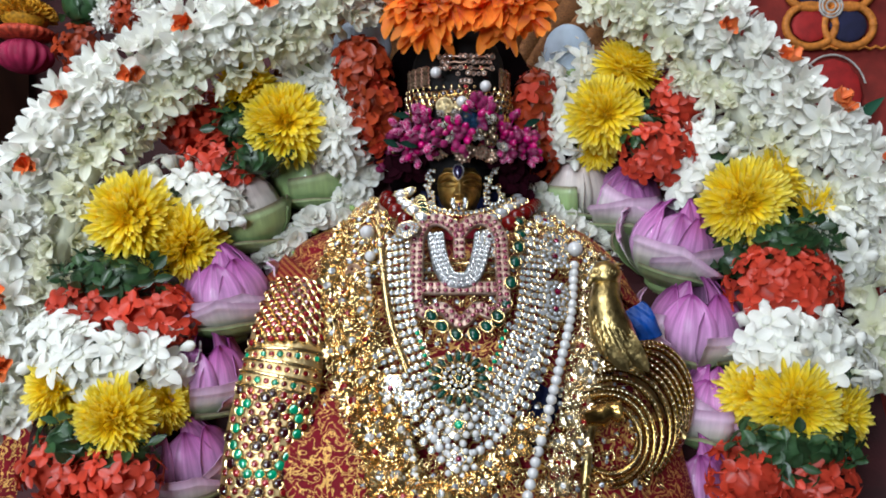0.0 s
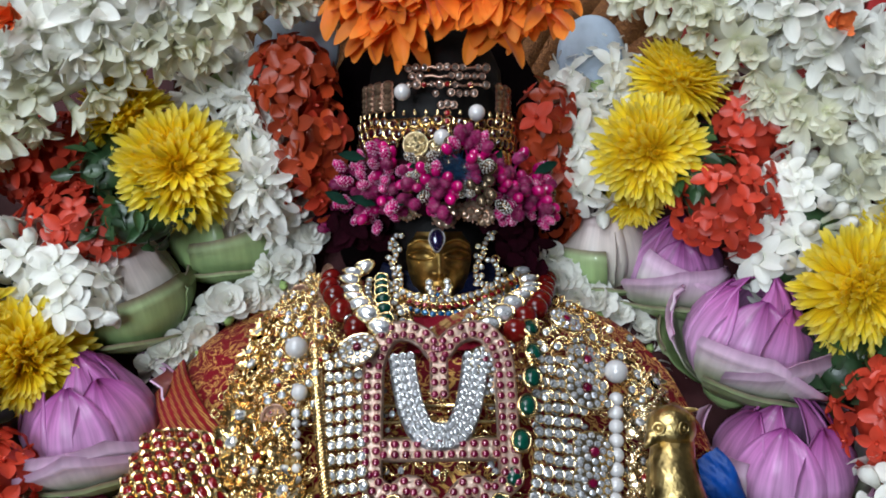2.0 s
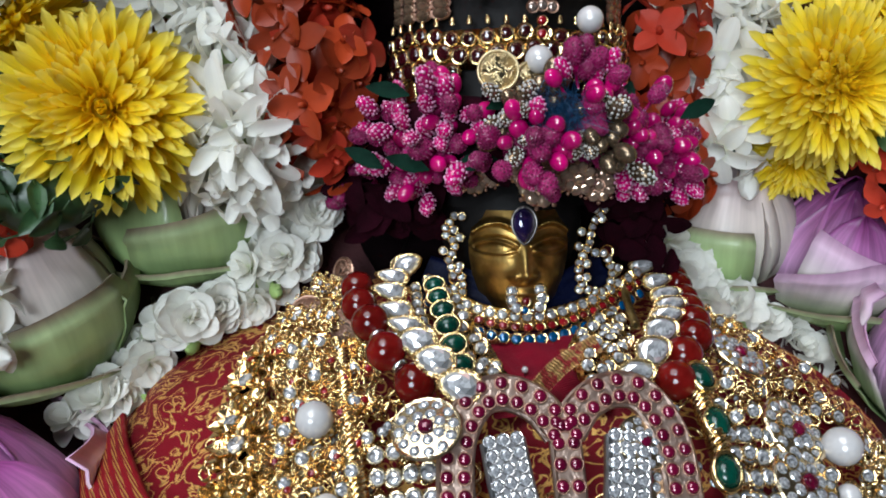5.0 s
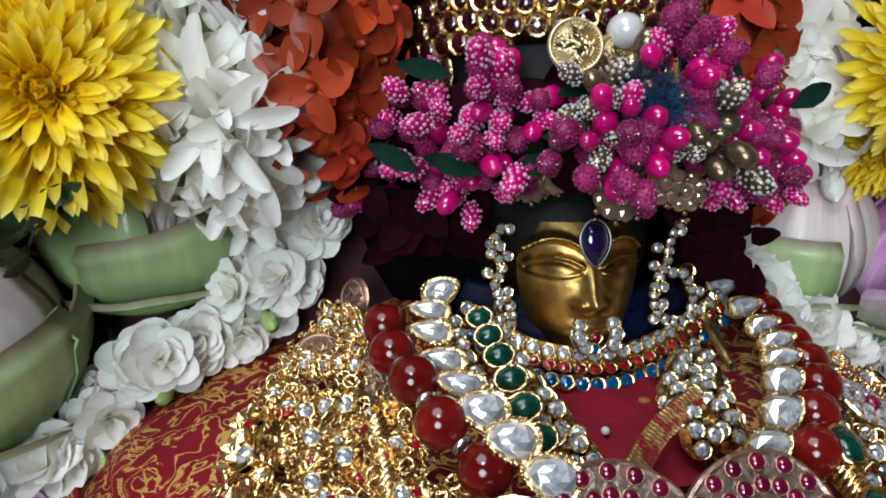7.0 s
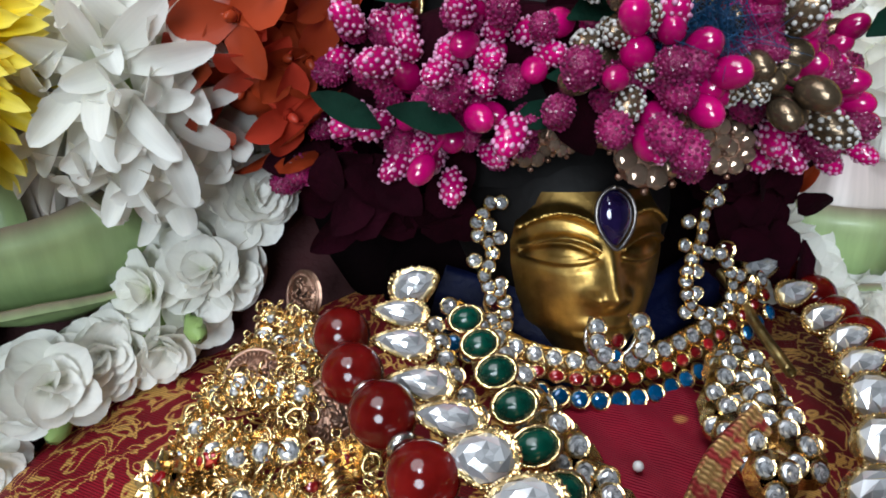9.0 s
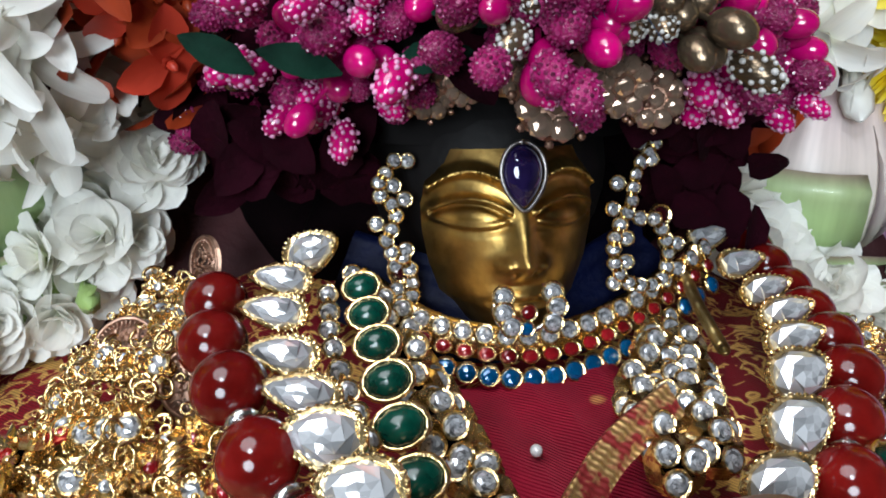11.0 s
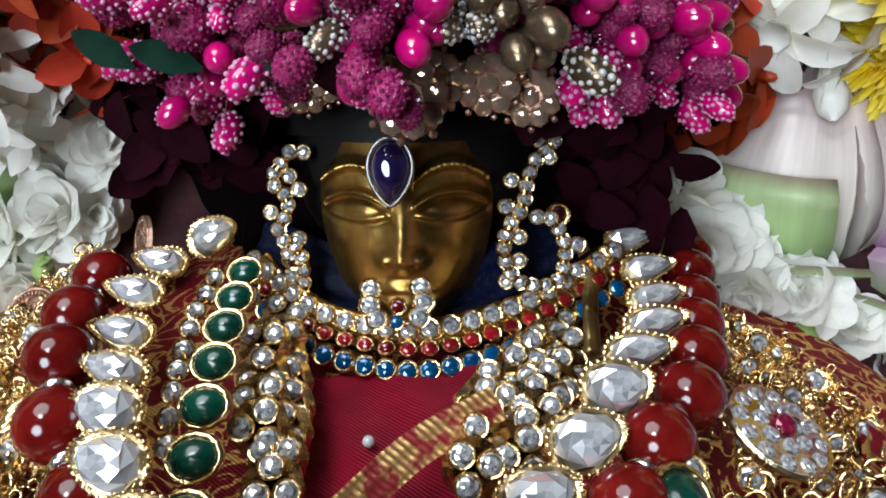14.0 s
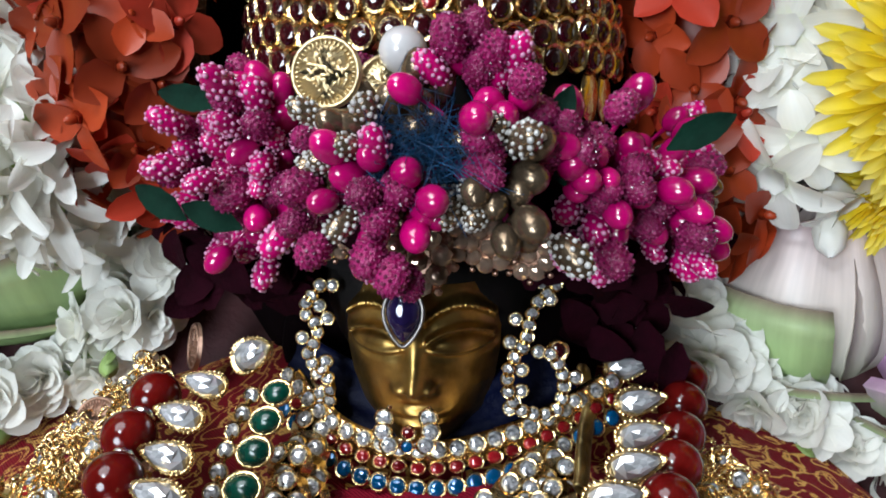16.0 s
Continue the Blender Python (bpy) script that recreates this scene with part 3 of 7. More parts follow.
OUT_L = [(-0.2997, 0.5600, 1.0845), (-0.3035, 0.5700, 1.1375), (-0.3056, 0.5800, 1.2024), (-0.2941, 0.5850, 1.2569), (-0.2571, 0.5880, 1.3058), (-0.2119, 0.5920, 1.3384), (-0.1602, 0.5970, 1.3635), (-0.1105, 0.6070, 1.3846), (-0.0616, 0.6200, 1.4057)]
IN_L = [(-0.2936, 0.5800, 1.0964), (-0.2885, 0.5900, 1.1516), (-0.2756, 0.5930, 1.2065), (-0.2549, 0.6000, 1.2646), (-0.2149, 0.6040, 1.3096), (-0.1694, 0.6080, 1.3388), (-0.1203, 0.6140, 1.3622), (-0.0723, 0.6200, 1.3851), (-0.0452, 0.6300, 1.4133)]
OUT_R = [(0.3390, 0.5750, 1.1300), (0.3373, 0.5850, 1.1843), (0.3198, 0.5900, 1.2370), (0.2938, 0.5950, 1.2722), (0.2590, 0.6000, 1.3080), (0.2255, 0.6100, 1.3456), (0.1934, 0.6150, 1.3764), (0.1608, 0.6200, 1.4099)]
IN_R = [(0.3077, 0.5750, 1.1013), (0.3070, 0.5850, 1.1480), (0.2938, 0.5950, 1.1963), (0.2782, 0.6150, 1.2513), (0.2386, 0.6200, 1.2894), (0.2021, 0.6260, 1.3308), (0.1642, 0.6300, 1.3708), (0.1243, 0.6300, 1.3960)]
garland("white_flower_garland", OUT_L, 0.010, JAS, "fresh white jasmine garland with orange petal accents", 0.0155, 6, 1.08, bits=3)
garland("white_flower_garland", OUT_R, 0.010, JAS, "fresh white jasmine garland with orange petal accents", 0.0155, 6, 1.08, bits=3)
garland("cream_flower_garland", IN_L, 0.012, CRM, "cream green-tinted jasmine garland, half-open blossoms", 0.0135, 6, 0.95)
garland("cream_flower_garland", IN_R, 0.012, CRM, "cream green-tinted jasmine garland, half-open blossoms", 0.0135, 6, 0.95)


def cluster(name, loc, radii, count, kinds, label, part="blossom", core=None, size=1.0, normal=None, spread=1.0, jit=0.35, flat=False, category="flowers", sub=None):
    """Blossoms over the front of an ellipsoid, on a core of the same stuff."""
    c = Vector(loc)
    nrm = Vector(normal) if normal else SLOPE
    g = thing(name, c, label, category, "flower bunches round the statue")
    F = facing((0, 0, 0), nrm)
    put("core", Build().add(sphere(1, 14, 9), F @ Matrix.Diagonal((radii[0] * 0.82, radii[1] * 0.82, radii[2] * 0.82, 1))).data("core", core or kinds[0].materials[0]), g, move(*c))
    for i in range(count):
        cz = 1 - (i + 0.5) / count * (1.0 + 0.25 * spread)
        a = i * 2.39996 + RND.uniform(-jit, jit)
        s = math.sqrt(max(0, 1 - cz * cz))
        d = Vector((s * math.cos(a), s * math.sin(a), cz))
        p = F @ Vector((d.x * radii[0], d.y * radii[1], d.z * radii[2]))
        nv = F @ Vector((d.x / radii[0], d.y / radii[1], d.z / radii[2]))
        nv.normalize()
        nv = (nv + Vector((RND.uniform(-jit, jit), RND.uniform(-jit, jit), RND.uniform(-jit, jit)))).normalized()
        if flat:
            m = facing(c + p, nv, RND.uniform(0, 6.28)) @ turn("Y", RND.uniform(-0.9, 0.1))
        else:
            m = facing(c + p * 0.95, nv, RND.uniform(0, 6.28))
        put(part, kinds[RND.randrange(len(kinds))], g, m @ Matrix.Diagonal((*[size * RND.uniform(0.85, 1.15)] * 3, 1)), sub or "")
    return g


def mum_mesh(R, seed):
    RND.seed(seed)
    b = Build()
    for k, (c, f, e) in enumerate(((32, 1.0, -0.3), (36, 1.02, -0.08), (38, 1.0, 0.12), (38, 0.95, 0.3), (36, 0.86, 0.48), (34, 0.76, 0.64), (32, 0.66, 0.8), (28, 0.56, 0.94))):
        for h in (0, 1):
            tilt_petals(b, int(c * 0.72), R * f * RND.uniform(0.88, 1.0), R * (0.135 - 0.005 * k), e + RND.uniform(-0.08, 0.08), 0, 0.5, z=0.0018 * k, r0=R * 0.05, n=5, curl=RND.uniform(-0.1, 0.7) - 0.06 * k, cup=0.6, p=1.7, q=0.36, base=0.5, start=k * 0.37 + h * 0.09)
    for k in range(11):
        tilt_petals(b, 7 + 4 * k, R * (0.19 + 0.016 * k), R * 0.07, 1.5 - 0.06 * k, 1, 0.5, z=R * (0.46 - 0.018 * k), r0=R * 0.046 * k, n=3, curl=RND.uniform(0.0, 0.5), cup=0.5, p=1.3, q=0.5, base=0.5, start=k)
    b.add(sphere(R * 0.46, 14, 8, (1, 1, 0.9)), move(0, 0, 0.0015), 1)
    return b.data("petals", [YELLOW, YELLOW_EYE])


MUM = [mum_mesh(0.036, 3), mum_mesh(0.036, 8), mum_mesh(0.036, 13)]
SEPALS = Build().add(tube([(0, 0, -0.022), (0, 0, -0.012), (0, 0, -0.004)], [0.003, 0.012, 0.016], 12)).data("calyx", LEAF)


def mum(loc, normal, size):
    g = thing("chrysanthemum", loc, "yellow chrysanthemum in full bloom, paler petal tips", "flower", "yellow chrysanthemums")
    m = facing(loc, normal, RND.uniform(0, 6.28), size)
    put("petals", MUM[RND.randrange(3)], g, m)
    put("calyx", SEPALS, g, m, "green calyx")


for loc, nrm, s in (
        ((-0.1497, 0.6311, 1.3201), (-0.3, -0.8, 0.6), 0.72), ((-0.1184, 0.6155, 1.2930), (0.2, -1, 0.0), 0.92),
        ((-0.2169, 0.5782, 1.2223), (-0.1, -1, -0.1), 0.92), ((-0.1864, 0.5888, 1.2037), (0.5, -0.8, -0.3), 0.86),
        ((-0.2039, 0.5125, 1.0950), (0.0, -0.9, -0.2), 0.74), ((-0.2505, 0.5406, 1.1072), (-0.5, -0.8, 0.2), 0.72), ((-0.1871, 0.5436, 1.0973), (0.6, -0.7, 0.3), 0.6),
        ((0.1222, 0.6238, 1.3015), (0.0, -1, -0.1), 0.86), ((0.1440, 0.6446, 1.3391), (0.25, -0.6, 0.8), 0.8), ((0.1213, 0.6450, 1.2790), (-0.2, -0.8, -0.6), 0.5),
        ((0.2111, 0.5796, 1.2332), (0.05, -1, -0.15), 0.9), ((0.2432, 0.6100, 1.2501), (0.5, -0.7, 0.5), 0.72), ((0.2718, 0.6082, 1.2264), (0.8, -0.6, 0.0), 0.7),
        ((0.2200, 0.5161, 1.1021), (0.0, -0.9, -0.3), 0.82), ((0.2077, 0.5416, 1.1033), (-0.5, -0.8, 0.1), 0.75), ((0.2553, 0.5357, 1.0914), (0.6, -0.7, 0.0), 0.7)):
    mum(loc, nrm, s)

IXO_L = "dense bunch of small red ixora blossoms"
for loc, rad, n in (
        ((-0.1921, 0.6344, 1.2989), (0.026, 0.022, 0.018), 34), ((-0.1692, 0.6150, 1.2640), (0.026, 0.018, 0.018), 30),
        ((-0.2407, 0.5638, 1.1576), (0.026, 0.016, 0.018), 26), ((-0.1975, 0.5572, 1.1524), (0.028, 0.02, 0.018), 34),
        ((-0.2359, 0.5150, 1.0601), (0.026, 0.02, 0.018), 26), ((-0.2033, 0.5092, 1.0564), (0.026, 0.02, 0.018), 30),
        ((0.1851, 0.6451, 1.3161), (0.022, 0.022, 0.018), 30), ((0.1625, 0.6185, 1.2751), (0.026, 0.026, 0.02), 38),
        ((0.2352, 0.5675, 1.1730), (0.036, 0.03, 0.024), 60),
        ((0.1920, 0.5100, 1.0579), (0.024, 0.022, 0.018), 28), ((0.2284, 0.5127, 1.0554), (0.024, 0.018, 0.018), 26)):
    cluster("ixora_bunch", loc, rad, n, IXO, IXO_L, size=1.0)
for loc, rad, n in (((-0.0621, 0.6250, 1.3341), (0.016, 0.022, 0.016), 26), ((-0.0523, 0.6220, 1.3055), (0.014, 0.02, 0.014), 20), ((-0.0537, 0.6280, 1.2871), (0.011, 0.013, 0.012), 12), ((0.0722, 0.6500, 1.3125), (0.012, 0.024, 0.012), 18), ((0.0744, 0.6500, 1.2789), (0.012, 0.02, 0.012), 14)):
    cluster("ixora_bunch", loc, rad, n, IXO2 + IXO[:1], "hanging bunch of orange-red ixora beside the crown", size=1.2, normal=(0, -1, 0))

for loc, rad, n in (
        ((-0.1560, 0.6213, 1.2925), (0.018, 0.02, 0.014), 22), ((-0.1376, 0.6062, 1.2665), (0.022, 0.014, 0.014), 20),
        ((-0.2268, 0.5631, 1.1802), (0.036, 0.017, 0.016), 46), ((-0.2310, 0.5122, 1.0785), (0.022, 0.018, 0.014), 24), ((-0.1971, 0.5112, 1.0724), (0.018, 0.012, 0.012), 14),
        ((0.1474, 0.6175, 1.2890), (0.014, 0.02, 0.012), 18), ((0.1624, 0.6614, 1.3327), (0.014, 0.014, 0.01), 10), ((0.2403, 0.5701, 1.2063), (0.03, 0.015, 0.014), 36), ((0.2079, 0.5842, 1.1944), (0.02, 0.02, 0.014), 18),
        ((0.2147, 0.5053, 1.0766), (0.038, 0.015, 0.014), 44)):
    cluster("leaf_bunch", loc, rad, int(n * 1.7), LEAVES, "bunch of small dark green basil-like leaves", part="leaf", core=LEAF, flat=True, category="leaves", size=0.78)

TUB_L = "bunch of waxy white tuberose blossoms"
for loc, rad, n in (
        ((-0.1943, 0.6071, 1.2402), (0.03, 0.02, 0.016), 26), ((-0.1697, 0.6017, 1.2295), (0.016, 0.022, 0.014), 14),
        ((-0.2235, 0.5456, 1.1251), (0.036, 0.02, 0.018), 34), ((-0.2540, 0.5547, 1.1354), (0.018, 0.018, 0.016), 14), ((-0.1903, 0.5530, 1.1279), (0.014, 0.02, 0.014), 14),
        ((0.0921, 0.6645, 1.3150), (0.016, 0.026, 0.016), 24), ((0.0994, 0.6560, 1.2930), (0.014, 0.022, 0.014), 18),
        ((0.2044, 0.6225, 1.2670), (0.024, 0.026, 0.018), 28), ((0.1882, 0.6187, 1.2474), (0.014, 0.022, 0.014), 14),
        ((0.2329, 0.5481, 1.1342), (0.036, 0.02, 0.018), 34), ((0.2535, 0.5438, 1.1216), (0.024, 0.02, 0.016), 18), ((0.2857, 0.5952, 1.2004), (0.02, 0.026, 0.016), 20)):
    cluster("tuberose_bunch", loc, rad, int(n * 1.25), TUB, TUB_L, core=LEAF, size=1.15, jit=0.5)
for loc, rad, n, nr in (((-0.1017, 0.6585, 1.3390), (0.018, 0.016, 0.014), 9, (0, -0.8, 0.6)), ((-0.0793, 0.6426, 1.3112), (0.013, 0.022, 0.014), 10, (0.2, -1, 0)), ((-0.0799, 0.6295, 1.2851), (0.012, 0.02, 0.014), 9, (0.2, -1, -0.5)), ((0.1044, 0.6697, 1.3413), (0.016, 0.016, 0.014), 9, (0, -0.8, 0.6))):
    cluster("narrow_petal_bunch", loc, rad, n + 5, LONGP + TUB[:1], "white blooms with long narrow drooping petals", core=LEAF_PALE, normal=nr)

# small double white garlands behind the shoulders
for pts in ([(-0.0526, 0.6530, 1.2655), (-0.0620, 0.6480, 1.2540), (-0.0700, 0.6440, 1.2400), (-0.0820, 0.6420, 1.2285), (-0.0950, 0.6390, 1.2225), (-0.1070, 0.6360, 1.2150), (-0.1190, 0.6330, 1.2050), (-0.1300, 0.6290, 1.1940)],
            [(0.0740, 0.6540, 1.2430), (0.0830, 0.6510, 1.2340), (0.0960, 0.6510, 1.2240), (0.1107, 0.6500, 1.2150), (0.1310, 0.6460, 1.2000), (0.1439, 0.6400, 1.1810)]):
    n = int(length(pts) / 0.0125)
    q = smooth_path(pts, n)
    g = thing("double_jasmine_garland", q[0], "small garland of double white jasmine behind the shoulder", "garland", "shoulder garlands")
    put("cord", Build().add(tube(q, 0.004, 8)).data("cord", LEAF_PALE), g)
    for i, p in enumerate(q):
        for k in (-1, 0.2, 1):
            d = Vector((0.55 * k + RND.uniform(-0.35, 0.35), -1, RND.uniform(-0.5, 0.9))).normalized()
            off = Vector((k * 0.0055 + RND.uniform(-0.002, 0.002), RND.uniform(-0.003, 0.004), -k * (1 if p.x < 0 else -1) * -0.004 + RND.uniform(-0.003, 0.003)))
            put("blossom", DBL[RND.randrange(5)], g, facing(p + d * 0.004 + off, d, RND.uniform(0, 6), RND.uniform(0.72, 0.98)))
        if i % 2 == 0:
            put("green_bud", GREENBUD, g, facing(p + Vector((RND.uniform(-0.006, 0.006), -0.006, -0.007)), (RND.uniform(-1, 1), -1, -0.4), 0, 0.7), "green bud")


# ---- lotus buds ----
H, BUD_R = 0.066, 0.031
EGG_H = (0, 0.06, 0.18, 0.35, 0.5, 0.65, 0.8, 0.92, 1.0)
EGG_R = (0.22, 0.5, 0.82, 1.0, 1.0, 0.86, 0.6, 0.32, 0.04)


def bud_petal(material, half, lo, left, right, k, flare=0.0, point=False, lip=0.0022, peak=0.0, n=12, m=10, tall=1.0):
    """A petal that hugs an egg-shaped bud of scale k round the +Z axis: pointed, or folded over along a slanting top edge."""
    v, f, a = [], [], []
    for side in (0, 1):
        for j in range(n + 1):
            t = j / n
            for i in range(m + 1):
                u = -1 + 2 * i / m
                top = left + (right - left) * (u + 1) / 2 + peak * (1 - abs(u))
                h = lo + (top - lo) * t
                w = half * (interp(t, (0, 0.35, 0.7, 0.9, 1), (0.75, 1, 0.95, 0.72, 0.2)) if point else interp(t, (0, 0.4, 1), (0.8, 1, 0.93)))
                ang = u * w
                r = BUD_R * k * (interp(h, EGG_H, EGG_R) + flare * t * t + 0.035 * u * u * t)
                r += 0.0006 * math.sin(5 * u + 3 * t)
                if not point:
                    r += lip * max(0.0, (t - 0.86) / 0.14) ** 0.5 * (1 - 1.5 * max(0.0, (t - 0.95) / 0.05))
                r -= 0.0011 * side
                v.append((r * math.cos(ang), r * math.sin(ang), H * tall * h - (0.0004 if side else 0)))
                a.append((t, u))
    row, half_n = m + 1, (n + 1) * (m + 1)
    for j in range(n):
        for i in range(m):
            q = j * row + i
            f.append((q, q + 1, q + row + 1, q + row))
            f.append((half_n + q, half_n + q + row, half_n + q + row + 1, half_n + q + 1))
    edge = [i for i in range(row)], [n * row + i for i in range(row)], [j * row for j in range(n + 1)], [j * row + m for j in range(n + 1)]
    for e in edge:
        for p, q in zip(e, e[1:]):
            f.append((p, half_n + p, half_n + q, q))
    return Build().add((np.array(v), f, np.array(a))).data("petal", material)


HEART = [bud_petal(LOTUS_IN, w, 0.1, top, top, k, fl, True, tall=0.9) for w, k, fl, top in ((0.8, 0.80, 0.03, 0.95), (0.72, 0.87, 0.08, 0.86), (0.9, 0.72, 0.0, 1.0))]
HEART_PALE = [bud_petal(LOTUS_PALE, w, 0.12, 1.0, 1.0, k, 0.0, True, tall=0.92) for w, k in ((0.85, 0.8), (0.75, 0.85), (0.95, 0.74))]
FOLDED = {key: [bud_petal(m, 0.82, 0.02, a * q, b * q, k, fl, peak=p) for a, b, k, fl, p in ((0.70, 0.44, 0.98, 0.2, 0.04), (0.42, 0.66, 1.02, 0.22, 0.06), (0.54, 0.36, 1.06, 0.26, 0.12), (0.36, 0.42, 1.1, 0.28, 0.16))] for key, m, q in (("pink", LOTUS_OUT, 1.0), ("pale", LOTUS_PALE, 1.22))}
TALL_PALE = [bud_petal(LOTUS_PALE, 0.78, 0.02, a, b, 0.93, 0.04) for a, b in ((0.92, 0.84), (0.8, 0.9))]
WIDE_GREEN = [bud_petal(LOTUS_GREEN, 1.05, 0.0, a, b, k, 0.09, peak=p) for a, b, k, p in ((0.55, 0.62, 1.06, 0.0), (0.6, 0.8, 1.02, 0.12))]
SEPAL = [bud_petal(LOTUS_GREEN, 0.95, -0.02, a, b, k, 0.16, peak=p) for a, b, k, p in ((0.3, 0.2, 1.1, 0.06), (0.22, 0.3, 1.13, 0.1))]
LSTEM = Build().add(sphere(0.011, 12, 8, (1, 1, 0.6)), move(0, 0, 0.0)).add(tube([(0, 0, -0.03), (0, 0, -0.012), (0, 0, -0.001)], [0.0035, 0.004, 0.008], 8)).data("stem", LOTUS_GREEN)
LOT_LABEL = {"pink": "lilac lotus bud with folded outer petals and purple heart", "pale": "pale closed lotus bud with folded petals", "green": "closed lotus bud wrapped in green sepals"}


def lotus(loc, up, kind, s, spin, k=0):
    """Closed heart of pointed petals inside two rings of folded outer petals, green sepals below."""
    g = thing("lotus_bud", loc, LOT_LABEL[kind], "flower", "lotus buds beside the statue")
    m = facing(loc, up, spin * (0.25 if kind == "green" else 1), 1.06 * s, (0, 1, 0)) @ move(0, 0, -0.008)
    hearts = HEART if kind == "pink" else HEART_PALE
    for i in range(11):
        put("petal", hearts[i % 3], g, m @ turn("Z", 2.4 * i + RND.uniform(-0.1, 0.1)) @ turn("Y", RND.uniform(-0.04, 0.04)))
    if kind == "green":
        for i, a in enumerate((-1.0, -2.3, 0.7, 2.2)):
            put("outer_petal", TALL_PALE[i % 2], g, m @ turn("Z", a + RND.uniform(-0.1, 0.1)))
        for i, a in enumerate((-1.2, -2.75, 0.6, 2.0) if k == 0 else (-3.0, 0.3, 1.8)):
            put("outer_petal", WIDE_GREEN[i % 2], g, m @ turn("Z", a + RND.uniform(-0.1, 0.1)))
    else:
        for i in range(6):
            put("outer_petal", FOLDED[kind][(i + k) % 4], g, m @ turn("Z", 2.2 * i + RND.uniform(-0.15, 0.15)) @ turn("Y", RND.uniform(-0.05, 0.06)))
    for i in range(3):
        put("sepal", SEPAL[i % 2], g, m @ turn("Z", 2.1 * i + 0.4 + RND.uniform(-0.2, 0.2)))
    put("stem", LSTEM, g, m)


for loc, up, kind, s, spin in (
        ((-0.1520, 0.6430, 1.2070), (-0.1, -0.35, 0.9), "green", 1.0, 0.3), ((-0.1040, 0.6690, 1.2390), (-0.1, -0.3, 0.9), "green", 0.92, 1.1),
        ((-0.1561, 0.6050, 1.1462), (-0.08, -0.3, 0.95), "pink", 1.12, 0.4), ((-0.1711, 0.5850, 1.0915), (0.12, -0.3, 0.95), "pink", 1.08, 1.3),
        ((-0.1750, 0.5650, 1.0387), (0.0, -0.3, 0.95), "pink", 1.02, 0.8), ((-0.1836, 0.5500, 1.0031), (0.0, -0.3, 0.95), "pink", 1.0, 2.0),
        ((0.1080, 0.6760, 1.2280), (0.0, -0.3, 0.95), "green", 0.9, 0.9), ((0.1440, 0.6650, 1.2190), (0.1, -0.35, 0.9), "pink", 0.98, 2.2),
        ((0.1672, 0.6200, 1.1833), (0.2, -0.35, 0.9), "pink", 1.1, 0.1), ((0.1825, 0.6000, 1.1239), (0.0, -0.3, 0.95), "pink", 1.15, 0.9),
        ((0.1844, 0.5800, 1.0704), (0.1, -0.3, 0.95), "pink", 1.05, 1.7), ((0.1703, 0.5600, 1.0227), (-0.05, -0.3, 0.95), "pink", 1.1, 0.3)):
    lotus(loc, up, kind, s, spin, RND.randrange(2) if kind == "pink" else int(loc[0] > 0))
# ---- the dressed statue ----
FX, FZ, FY = 0.0125, 1.2435, 0.6035


